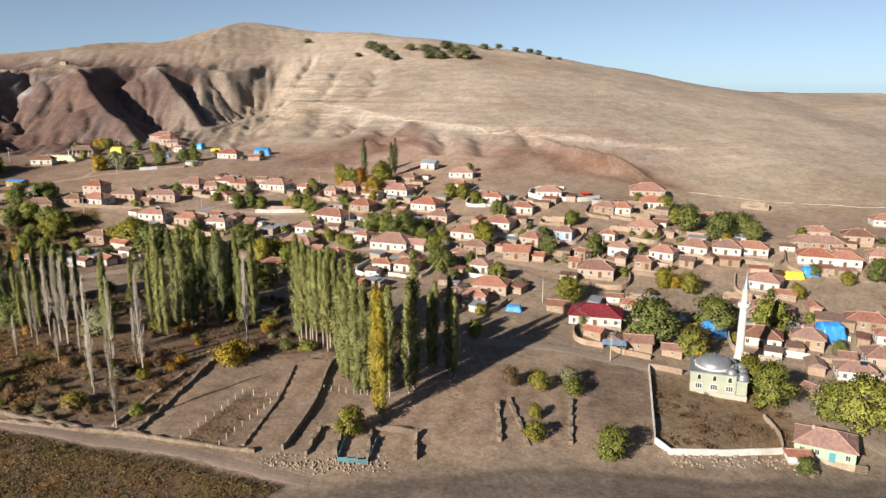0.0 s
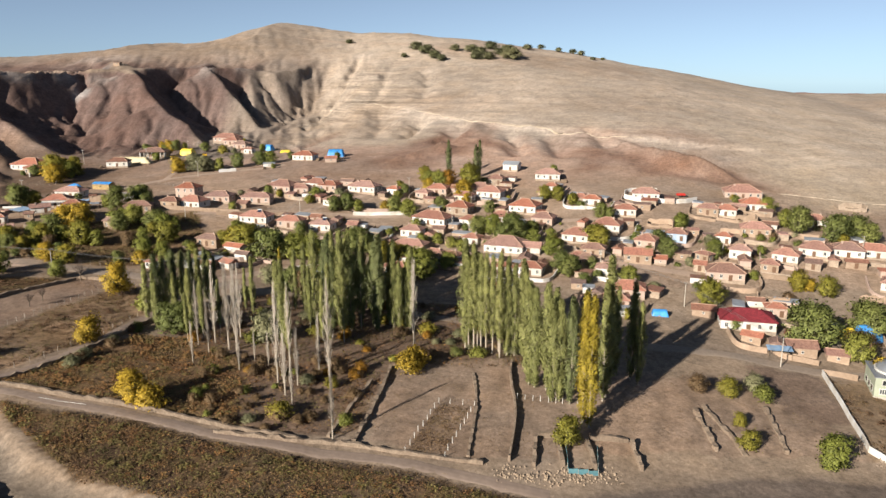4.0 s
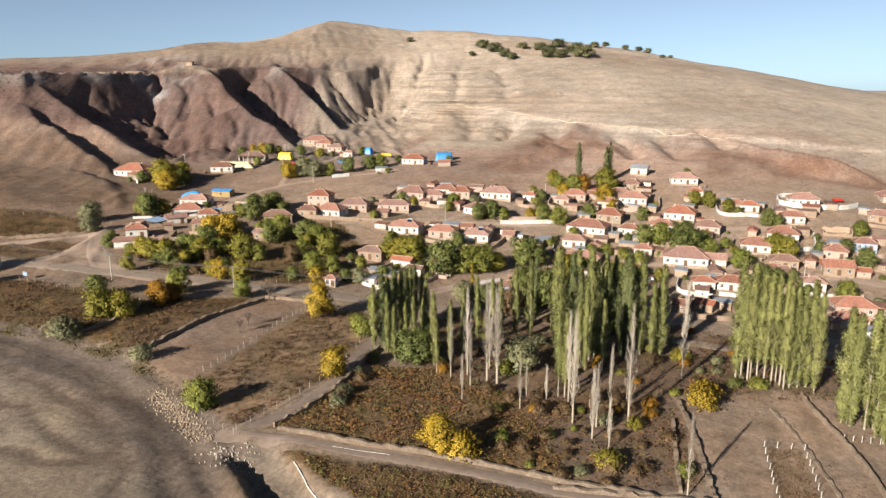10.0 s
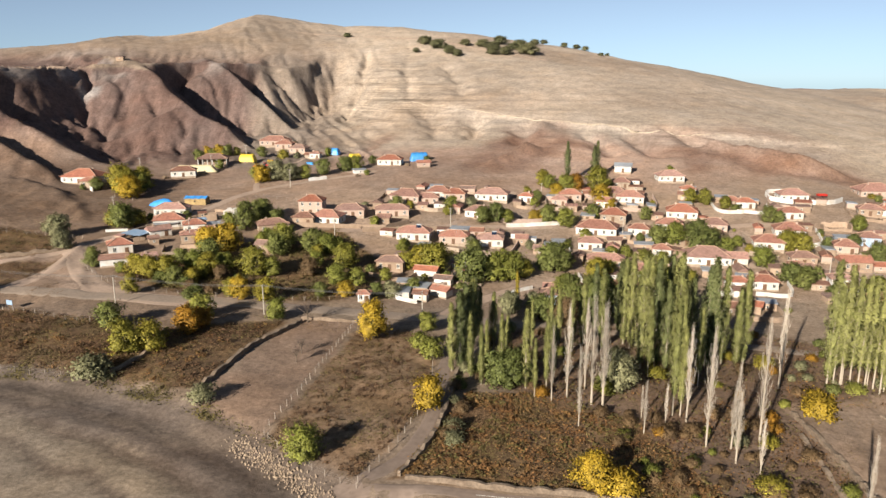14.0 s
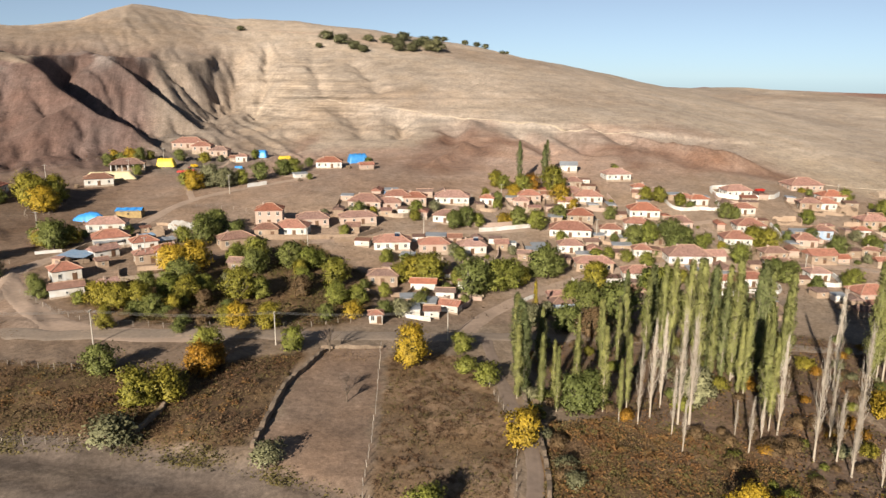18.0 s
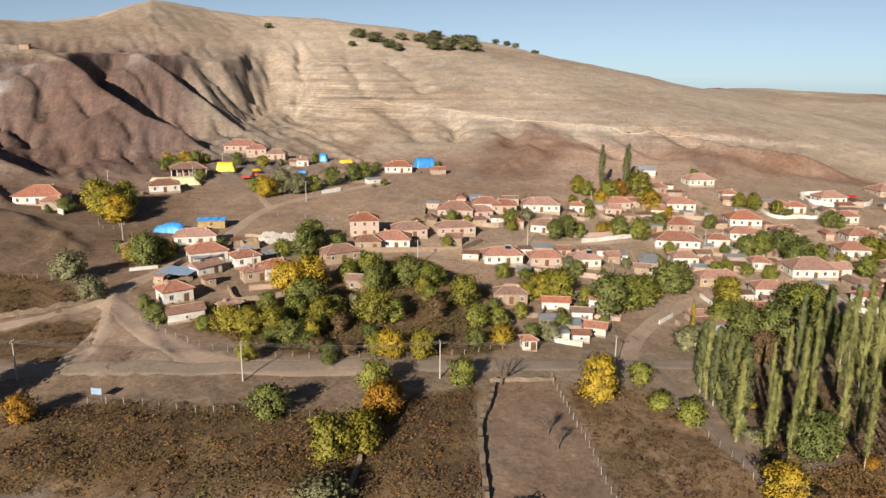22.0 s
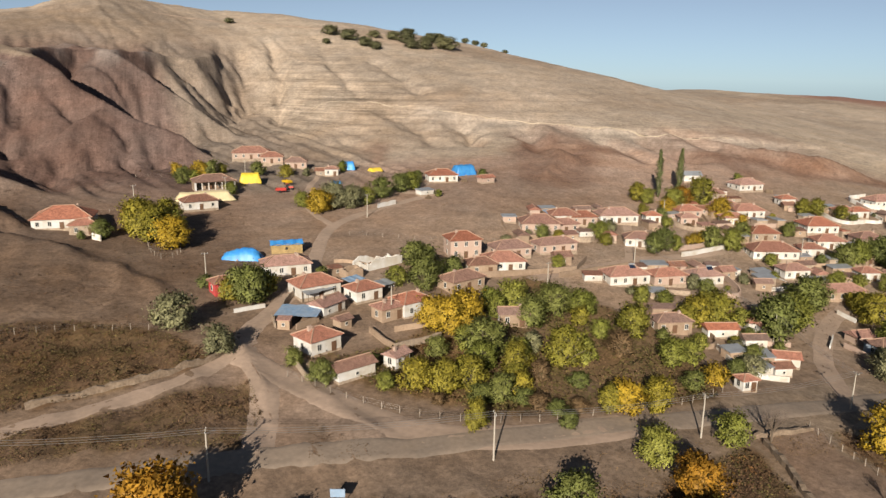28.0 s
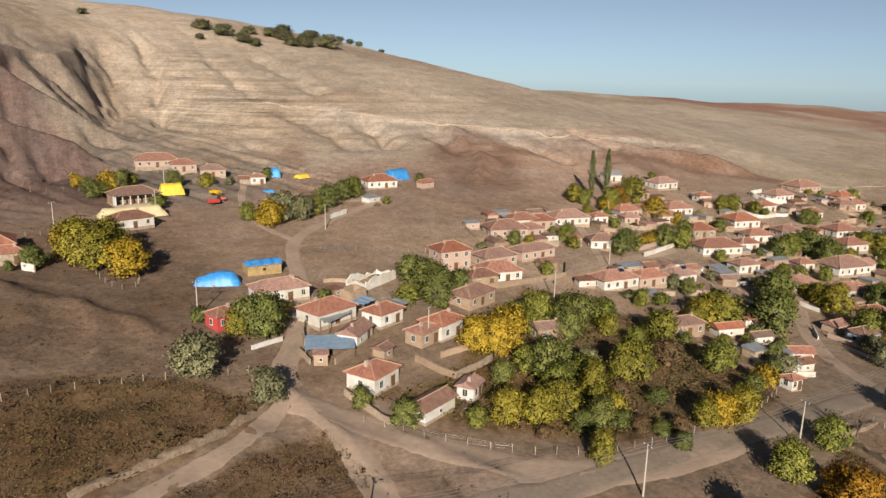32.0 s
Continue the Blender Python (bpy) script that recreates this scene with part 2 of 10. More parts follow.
def ground_material():
    """Earth, straw and rock: the land's own cover colour, with patches, clods, strata on the steep slopes and dry tufts."""
    m = bpy.data.materials.new("earth")
    m.use_nodes = True
    n, ln = m.node_tree.nodes, m.node_tree.links
    p = n["Principled BSDF"]
    cov = n.new("ShaderNodeAttribute")
    cov.attribute_name = "cover"
    kind = n.new("ShaderNodeAttribute")
    kind.attribute_name = "kind"  # r: strata, g: tufts, b: rills and their painted shade
    sep = n.new("ShaderNodeSeparateColor")
    ln.new(kind.outputs["Color"], sep.inputs[0])
    co = n.new("ShaderNodeTexCoord")

    def tex(scale, detail=6, rough=0.6, stretch=None):
        t = n.new("ShaderNodeTexNoise")
        t.inputs["Scale"].default_value, t.inputs["Detail"].default_value, t.inputs["Roughness"].default_value = scale, detail, rough
        if stretch:
            mp = n.new("ShaderNodeMapping")
            mp.inputs["Scale"].default_value = stretch
            ln.new(co.outputs["Object"], mp.inputs[0]), ln.new(mp.outputs[0], t.inputs["Vector"])
        else:
            ln.new(co.outputs["Object"], t.inputs["Vector"])
        return t.outputs[0]

    def span(src, a, b, lo, hi):
        r = n.new("ShaderNodeMapRange")
        r.inputs[1].default_value, r.inputs[2].default_value, r.inputs[3].default_value, r.inputs[4].default_value = a, b, lo, hi
        ln.new(src, r.inputs[0])
        return r.outputs[0]

    def calc(op, a, b):
        c = n.new("ShaderNodeMath")
        c.operation = op
        for k, v in enumerate((a, b)):
            if isinstance(v, (int, float)):
                c.inputs[k].default_value = v
            else:
                ln.new(v, c.inputs[k])
        return c.outputs[0]

    broad = span(tex(0.012, 9, 0.72), 0.3, 0.7, 0.52, 0.80)
    middle = span(tex(0.09, 8, 0.78), 0.3, 0.7, 0.74, 1.24)
    fine = span(tex(1.1, 6, 0.8), 0.28, 0.72, 0.60, 1.36)
    clods = span(tex(0.33, 8, 0.85), 0.3, 0.7, 0.68, 1.30)
    value = calc("MULTIPLY", calc("MULTIPLY", calc("MULTIPLY", broad, middle), fine), clods)
    # strata: bands by height, a little bent
    bands = tex(1.0, 6, 0.75, (0.010, 0.010, 0.34))
    thin_bands = tex(1.0, 4, 0.6, (0.018, 0.018, 1.3))
    strata = calc("ADD", span(bands, 0.40, 0.60, -0.26, 0.22), span(thin_bands, 0.42, 0.58, -0.22, 0.16))
    value = calc("MULTIPLY", value, calc("ADD", 1.0, calc("MULTIPLY", strata, sep.outputs[0])))
    # dry tufts: small dark spots
    spots = span(tex(0.42, 5, 0.65), 0.54, 0.66, 0.0, -0.55)
    value = calc("MULTIPLY", value, calc("ADD", 1.0, calc("MULTIPLY", spots, sep.outputs[1])))
    # wash lines in the dry stream bed, along its run
    turn, along_run = n.new("ShaderNodeMapping"), n.new("ShaderNodeMapping")
    turn.inputs["Rotation"].default_value = (0, 0, radians(30))
    along_run.inputs["Scale"].default_value = (0.035, 0.55, 0.05)
    ln.new(co.outputs["Object"], turn.inputs[0]), ln.new(turn.outputs[0], along_run.inputs[0])
    wash = n.new("ShaderNodeTexNoise")
    wash.inputs["Scale"].default_value, wash.inputs["Detail"].default_value, wash.inputs["Distortion"].default_value = 1.0, 4, 0.6
    ln.new(along_run.outputs[0], wash.inputs["Vector"])
    streaks = calc("ADD", span(wash.outputs[0], 0.56, 0.66, 0.0, -0.24), span(wash.outputs[0], 0.30, 0.44, 0.10, 0.0))
    value = calc("MULTIPLY", value, calc("ADD", 1.0, calc("MULTIPLY", streaks, kind.outputs["Alpha"])))
    # rills down the bare earth slopes, their shade painted into the colour
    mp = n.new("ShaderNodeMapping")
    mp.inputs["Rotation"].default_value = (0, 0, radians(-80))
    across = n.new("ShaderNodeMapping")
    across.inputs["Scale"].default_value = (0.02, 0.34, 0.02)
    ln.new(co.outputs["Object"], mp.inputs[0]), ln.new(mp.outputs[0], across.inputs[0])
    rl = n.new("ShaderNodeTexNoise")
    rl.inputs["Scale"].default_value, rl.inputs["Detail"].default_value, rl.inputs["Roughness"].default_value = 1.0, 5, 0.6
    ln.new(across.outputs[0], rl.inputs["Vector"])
    rill_shade = span(rl.outputs[0], 0.36, 0.64, -0.09, 0.09)
    value = calc("MULTIPLY", value, calc("ADD", 1.0, calc("MULTIPLY", rill_shade, sep.outputs[2])))
    hsv = n.new("ShaderNodeHueSaturation")
    ln.new(value, hsv.inputs["Value"])
    ln.new(cov.outputs["Color"], hsv.inputs["Color"])
    ln.new(span(tex(0.05, 5), 0.3, 0.7, 0.85, 1.12), hsv.inputs["Saturation"])
    ln.new(hsv.outputs[0], p.inputs["Base Color"])
    p.inputs["Roughness"].default_value = 0.95
    p.inputs["Specular IOR Level"].default_value = 0.1
    b1, b2 = n.new("ShaderNodeBump"), n.new("ShaderNodeBump")
    b1.inputs["Strength"].default_value, b1.inputs["Distance"].default_value = 0.5, 0.22
    ln.new(tex(0.6, 7, 0.7), b1.inputs["Height"])
    b2.inputs["Strength"].default_value, b2.inputs["Distance"].default_value = 0.26, 1.1
    ln.new(tex(0.07, 8, 0.7), b2.inputs["Height"])
    b3 = n.new("ShaderNodeBump")
    b3.inputs["Distance"].default_value = 2.0
    ln.new(calc("MULTIPLY", sep.outputs[2], 0.25), b3.inputs["Strength"])
    ln.new(rl.outputs[0], b3.inputs["Height"])
    ln.new(b3.outputs[0], b2.inputs["Normal"])
    ln.new(b2.outputs[0], b1.inputs["Normal"])
    ln.new(b1.outputs[0], p.inputs["Normal"])
    return m


EARTH = ground_material()
ROAD_DIRT = material("road_dirt", (0.292, 0.222, 0.178), vary=0.14, grain=0.9, coarse=0.12, bump=0.4, dark=(0.250, 0.190, 0.150))
TRACK = material("track_dirt", (0.176, 0.137, 0.114), vary=0.16, grain=0.9, coarse=0.14, bump=0.4, dark=(0.168, 0.128, 0.105))
ROAD_TAR = material("road_tar", (0.184, 0.150, 0.124), vary=0.14, grain=1.2, coarse=0.15, bump=0.25, dark=(0.218, 0.174, 0.140))
WHITE = material("white_plaster", (0.487, 0.496, 0.504), vary=0.08, grain=1.6, coarse=0.35, bump=0.15, dark=(0.381, 0.355, 0.316), each=0.09)
TAN = material("mud_plaster", (0.269, 0.202, 0.152), vary=0.16, grain=1.8, coarse=0.4, bump=0.5, dark=(0.216, 0.158, 0.114), each=0.18)
RUBBLE = material("dumped_rubble", (0.290, 0.229, 0.167), vary=0.3, grain=2.6, coarse=0.6, bump=0.8, dark=(0.229, 0.176, 0.132))
STONE = material("rubble_stone", (0.282, 0.229, 0.181), vary=0.32, grain=2.6, coarse=0.6, bump=0.9, dark=(0.223, 0.175, 0.135), each=0.12)
FIELDSTONE = material("field_stone", (0.181, 0.142, 0.108), vary=0.35, grain=2.6, coarse=0.6, bump=0.9, dark=(0.135, 0.101, 0.075), each=0.12)
CHALK = material("pale_rock", (0.317, 0.269, 0.216), vary=0.24, grain=1.2, coarse=0.2, bump=0.8, dark=(0.256, 0.212, 0.165))
PINK = material("pink_plaster", (0.318, 0.244, 0.207), vary=0.1, grain=1.6, coarse=0.4, bump=0.2, dark=(0.328, 0.244, 0.204), each=0.06)
BLUEWASH = material("blue_wash", (0.202, 0.282, 0.404), vary=0.1, grain=1.6, coarse=0.4, bump=0.2, dark=(0.282, 0.324, 0.378))
REDWALL = material("red_paint", (0.337, 0.047, 0.047), vary=0.12, grain=1.6, coarse=0.5, bump=0.2)
GREENWALL = material("sage_paint", (0.282, 0.310, 0.243), vary=0.06, grain=1.4, coarse=0.3, bump=0.12, dark=(0.243, 0.269, 0.209))
MINTWALL = material("mint_paint", (0.269, 0.391, 0.269), vary=0.07, grain=1.4, coarse=0.4, bump=0.12)
TILE = tile_material("clay_tiles", (0.292, 0.130, 0.092), (0.242, 0.108, 0.078))
TILE_OLD = tile_material("old_clay_tiles", (0.205, 0.108, 0.080), (0.168, 0.092, 0.070))
TILE_MAROON = tile_material("maroon_tiles", (0.148, 0.026, 0.033), (0.128, 0.024, 0.031))
RIDGE = material("ridge_mortar", (0.311, 0.204, 0.152), vary=0.15, grain=3, coarse=0.6, bump=0.3)
LEAD = material("lead_sheet", (0.243, 0.262, 0.290), rough=0.45, vary=0.12, grain=2.0, coarse=0.5, bump=0.15, metal=0.5, dark=(0.202, 0.216, 0.243), spec=0.5)
TIN = material("grey_tin", (0.282, 0.310, 0.350), rough=0.45, vary=0.12, grain=2, coarse=0.4, bump=0.2, metal=0.3, dark=(0.229, 0.243, 0.269), spec=0.5)
BLUE = material("blue_tarpaulin", (0.024, 0.172, 0.486), rough=0.5, vary=0.16, grain=1.5, coarse=0.5, bump=0.6, dark=(0.040, 0.227, 0.517), spec=0.5, each=0.2)
PALEBLUE = material("faded_blue_tarpaulin", (0.148, 0.243, 0.378), rough=0.6, vary=0.16, grain=1.5, coarse=0.5, bump=0.4, dark=(0.216, 0.282, 0.378))
TEAL = material("blue_green_sheet", (0.06, 0.16, 0.20), rough=0.6, vary=0.2, grain=1.5, coarse=0.5, bump=0.3, dark=(0.10, 0.20, 0.22), each=0.3)
YELLOW = material("yellow_tarpaulin", (0.564, 0.431, 0.047), rough=0.5, vary=0.12, grain=1.5, coarse=0.5, bump=0.5, dark=(0.486, 0.360, 0.047))
CREAM = material("cream_sheet", (0.458, 0.404, 0.256), rough=0.6, vary=0.1, grain=1.2, coarse=0.5, bump=0.4)
STRAW = material("straw", (0.303, 0.223, 0.108), vary=0.3, grain=4, coarse=0.8, bump=0.9)
FRAME = material("white_frame", (0.434, 0.428, 0.408), rough=0.5, vary=0.04, grain=3, coarse=0.8, bump=0.0)
WOOD = material("weathered_wood", (0.148, 0.108, 0.075), vary=0.25, grain=5, coarse=1.2, bump=0.4)
DOORBROWN = material("brown_door", (0.108, 0.061, 0.037), rough=0.6, vary=0.15, grain=4, coarse=1.0, bump=0.2)
DOORBLUE = material("blue_door", (0.068, 0.223, 0.303), rough=0.6, vary=0.12, grain=4, coarse=1.0, bump=0.15)
CONCRETE = material("concrete", (0.324, 0.296, 0.262), vary=0.12, grain=3, coarse=0.7, bump=0.3, dark=(0.310, 0.290, 0.256))
STEEL = material("steel", (0.236, 0.236, 0.243), rough=0.5, vary=0.08, grain=4, coarse=1, bump=0.0, metal=0.8)
WIRE = material("wire", (0.303, 0.296, 0.290), rough=0.5, vary=0.05, grain=4, coarse=1, bump=0.0, metal=0.6)
GLASS = material("window_glass", (0.03, 0.035, 0.04), rough=0.12, vary=0.1, grain=2, coarse=1, bump=0.0, spec=0.6, each=0.4)
DARK = material("inside_shade", (0.03, 0.025, 0.02), vary=0.2, grain=2, coarse=1, bump=0.0)
PANEL = material("solar_collector", (0.013, 0.020, 0.040), rough=0.2, vary=0.1, grain=4, coarse=1, bump=0.0, spec=0.6)
BARK = material("bark", (0.108, 0.084, 0.064), vary=0.3, grain=6, coarse=1.5, bump=0.7)
PALEBARK = material("poplar_bark", (0.313, 0.274, 0.227), vary=0.22, grain=4, coarse=0.8, bump=0.4, dark=(0.282, 0.243, 0.196))
TWIG = material("twigs", (0.407, 0.368, 0.321), vary=0.2, grain=5, coarse=1, bump=0.0, dark=(0.267, 0.231, 0.188))
DARKTWIG = material("dark_twigs", (0.108, 0.081, 0.068), vary=0.2, grain=5, coarse=1, bump=0.0)
REDPAINT = material("red_machine_paint", (0.303, 0.020, 0.013), rough=0.4, vary=0.1, grain=3, coarse=1, bump=0.0, spec=0.5)
YELPAINT = material("yellow_machine_paint", (0.438, 0.282, 0.013), rough=0.4, vary=0.1, grain=3, coarse=1, bump=0.0, spec=0.5)
RUBBER = material("tyre_rubber", (0.020, 0.020, 0.020), vary=0.2, grain=6, coarse=1, bump=0.3)
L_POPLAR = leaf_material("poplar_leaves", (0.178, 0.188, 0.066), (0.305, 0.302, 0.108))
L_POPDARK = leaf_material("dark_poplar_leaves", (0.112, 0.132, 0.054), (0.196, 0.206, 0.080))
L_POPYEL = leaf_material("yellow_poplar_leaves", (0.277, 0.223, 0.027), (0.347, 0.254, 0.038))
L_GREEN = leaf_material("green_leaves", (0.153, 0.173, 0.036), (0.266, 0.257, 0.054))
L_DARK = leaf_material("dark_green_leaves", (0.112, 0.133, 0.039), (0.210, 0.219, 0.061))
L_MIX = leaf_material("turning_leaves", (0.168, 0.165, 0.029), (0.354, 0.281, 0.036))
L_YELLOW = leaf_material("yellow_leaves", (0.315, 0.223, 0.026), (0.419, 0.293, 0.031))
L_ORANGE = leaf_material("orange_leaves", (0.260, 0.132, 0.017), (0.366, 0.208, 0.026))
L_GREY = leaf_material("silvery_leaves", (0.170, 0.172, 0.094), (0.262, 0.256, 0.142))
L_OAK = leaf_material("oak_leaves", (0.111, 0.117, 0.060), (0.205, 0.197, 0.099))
L_CROWN_SHADE = leaf_material("inner_leaves", (0.050, 0.050, 0.024), (0.085, 0.080, 0.038), 0.1)
W_DRY = weed_material("dry_weeds", (0.168, 0.104, 0.058), (0.214, 0.140, 0.078), (0.156, 0.112, 0.058))
W_BROWN = weed_material("brown_brush", (0.100, 0.062, 0.039), (0.146, 0.086, 0.050), (0.108, 0.077, 0.041))
W_RUST = weed_material("rust_brush", (0.172, 0.090, 0.040), (0.216, 0.118, 0.048), (0.142, 0.104, 0.046))
W_GREEN = weed_material("weedy_green", (0.112, 0.098, 0.038), (0.156, 0.128, 0.048), (0.088, 0.078, 0.034))
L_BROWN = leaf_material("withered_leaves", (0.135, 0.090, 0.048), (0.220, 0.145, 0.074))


# ---- land ----
def along(x, y, pts):
    """Distance to a line through pts, the share of its length at the nearest place, and the side (left positive)."""
    best = np.full(np.shape(x), 1e9)
    share, side = np.zeros(np.shape(x)), np.zeros(np.shape(x))
    lens = [math.dist(a, b) for a, b in zip(pts, pts[1:])]
    gone = 0.0
    for (ax, ay), (bx, by), ln in zip(pts, pts[1:], lens):
        dx, dy = (bx - ax) / ln, (by - ay) / ln
        s = np.clip((x - ax) * dx + (y - ay) * dy, 0, ln)
        ex, ey = x - ax - s * dx, y - ay - s * dy
        d = np.hypot(ex, ey)
        near = d < best
        best = np.where(near, d, best)
        share = np.where(near, (gone + s) / sum(lens), share)
        side = np.where(near, np.sign(dx * ey - dy * ex), side)
        gone += ln
    return best, share, side


def ramp(v, a, b):
    s = np.clip((v - a) / (b - a), 0, 1)
    return s * s * (3 - 2 * s)


def waves(x, y, size, seed=0):
    """Cheap smooth noise, about -1 to 1."""
    v = 0
    for k in range(5):
        a = seed * 1.7 + k * 2.4
        f = (1 + 0.37 * k) / size * 2.6
        v = v + np.sin((x * math.cos(a) + y * math.sin(a)) * f + a * 3 + 1.3 * np.sin((y * math.cos(a) - x * math.sin(a)) * f * 0.6 + a)) / (1 + 0.25 * k)
    return v / 2.6


SCARP = [(-620, 455), (-430, 468), (-330, 486), (-270, 505), (-215, 545), (-170, 610)]
GULLIES = [  # line from the mouth up, depth, half width
    ([(-92, 465), (-84, 500), (-92, 560)], 4, 18),
    ([(-74, 462), (-63, 489), (-57, 518)], 7, 13),
    ([(-40, 432), (-36, 462), (-30, 490)], 5, 16),
    ([(24, 400), (24, 440), (24, 462)], 5, 18),
    ([(-2, 405), (2, 436), (-2, 468)], 4, 11),
    ([(52, 420), (50, 440), (44, 456)], 3, 9),
    ([(-159, 530), (-165, 575), (-167, 612), (-160, 650), (-157, 700)], 2.6, 6),
    ([(-146, 572), (-135, 608), (-127, 633), (-121, 668), (-120, 700)], 5, 7),
    ([(-98, 560), (-92, 610), (-88, 660)], 2.5, 8),
    ([(-60, 548), (-56, 600), (-60, 650)], 3, 12),
]
LEDGE = [(-118, 566), (-71, 536), (-46, 508), (-20, 482), (14, 462), (46, 444), (78, 434), (120, 424), (176, 416)]
SPURS = [  # crest from the plateau down, fall to its far side (None: an east face that strikes north), fall to its south-west
    ([(-345, 552, 77), (-318, 548, 76), (-300, 544, 77), (-284, 552, 78), (-272, 562, 79), (-262, 586, 80), (-250, 598, 80), (-240, 600, 80), (-230, 596, 79), (-222, 606, 80), (-210, 618, 81), (-196, 628, 80), (-184, 622, 78), (-166, 650, 84), (-150, 720, 94)], 0.0, 1.7),
    ([(-620, 486, 74), (-480, 484, 76), (-366, 464, 76), (-345, 452, 70), (-330, 446, 62), (-312, 438, 51), (-294, 428, 43), (-278, 420, 35), (-258, 410, 26)], None, 0.42),
    ([(-310, 600, 86), (-284, 566, 82), (-270, 546, 77), (-262, 537, 71), (-252, 524, 63), (-240, 508, 55), (-226, 497, 47), (-212, 485, 40), (-203, 475, 34), (-188, 455, 25)], None, 0.42),
    ([(-250, 650, 88), (-238, 606, 81), (-230, 593, 78), (-222, 585, 72), (-213, 577, 64), (-203, 566, 56), (-192, 553, 48), (-182, 541, 40), (-173, 530, 33), (-160, 512, 26)], None, 0.50),
    ([(-216, 700, 92), (-206, 650, 84), (-203, 622, 77), (-199, 604, 67), (-193, 586, 54), (-186, 568, 42)], 0.55, 0.62),
    ([(-90, 760, 112), (-98, 665, 88), (-92, 600, 64), (-96, 535, 44), (-114, 485, 27)], 0.28, 0.50),
]
BOWL = [(-420, 436), (-352, 448), (-329, 497), (-313, 534), (-302, 566)]  # rim of the shaded hollow
MOUNDS = [
    ([(-68, 532, 50), (-95, 522, 44), (-114, 495, 35), (-130, 462, 27)], 0.70, 0.40),
    ([(-24, 476, 44), (-30, 457, 39), (-46, 430, 33), (-72, 405, 26)], 0.50, 0.40),
    ([(-30, 457, 39), (-14, 436, 31), (-6, 412, 24)], 0.70, 0.45),
    ([(63, 429, 34), (46, 406, 28), (34, 384, 21)], 0.60, 0.40),
    ([(46, 452, 39), (63, 429, 34.5), (78, 408, 32), (92, 390, 30.5), (106, 370, 21), (120, 352, 11)], 0.62, 0.40),
    ([(-372, 448, 66), (-340, 432, 57), (-322, 418, 49), (-304, 404, 40), (-280, 386, 30), (-264, 374, 22)], 0.78, 0.33),
    ([(-350, 410, 34), (-300, 385, 29), (-268, 360, 25), (-254, 343, 22.5), (-244, 326, 20), (-238, 308, 17)], 0.60, 0.06),
]
HUMPS = [(-300, 318, 5, 40), (-110, 395, 3, 40)]


def roof_of(x, y, crest, ne, sw):
    d, s, side = along(x, y, [(a, b) for a, b, _ in crest])
    ln = np.concatenate([[0], np.cumsum([math.dist(a[:2], b[:2]) for a, b in zip(crest, crest[1:])])])
    top = np.interp(s, ln / ln[-1], [c for _, _, c in crest])
    if ne is None:
        (ax, _, _), (bx, by, bz) = crest[0], crest[-1]
        east = np.interp(x, [c[0] for c in crest] + [bx + 200], [c[2] for c in crest] + [bz - 120])
        return np.where(side > 0, east - 0.32 * np.minimum(d, 16), top - d * sw)
    if ne == 0:
        return top - d * np.where(y > np.interp(x, [c[0] for c in crest], [c[1] for c in crest]), ne, sw)
    return top - d * np.where(side > 0, ne, sw)


def forms(x, y):
    z = 0 * x
    d, s, side = along(x, y, LEDGE)
    z = z + 0.9 * np.tanh((d * side + 1) / 1.6) * ramp(s, 0.05, 0.2) * (1 - ramp(s, 0.8, 1)) * np.exp(-(d / 30) ** 2)
    for cx, cy, up, r in HUMPS:
        z = z + up * np.exp(-((x - cx) ** 2 + (y - cy) ** 2) / (r * r))
    return z


def cuts(x, y):
    """Depth of the steep gullies in the hill."""
    z = 0 * x
    for line, deep, wide in GULLIES:
        d, s, _ = along(x + 2.5 * waves(x, y, 19, 4), y, line)
        d = np.abs(d + 1.6 * waves(x, y, 9, deep))
        z = z + deep * np.clip(1 - d / wide, 0, 1) ** 1.35 * ramp(s, 0, 0.15) * (1 - ramp(s, 0.75, 1))
    return z


def benches(z, deep, gap):
    """Layers of harder and softer rock: treads and risers by height."""
    return deep * gap / 6.283 * (np.sin(6.283 * z / gap) + 0.45 * np.sin(6.283 * z / gap * 2.37 + 1))


def plateau(x, y):
    return 75.5 + 0.15 * np.maximum(0, y - 545) + 0.02 * np.clip(-250 - x, -100, 60) + 0.7 * waves(x, y, 60, 1)


def west(x, y):
    return ramp(-x, 95, 150) * ramp(y, 398, 440) * (1 - ramp(y, 610, 700)) * (1 - ramp(-x, 470, 620))


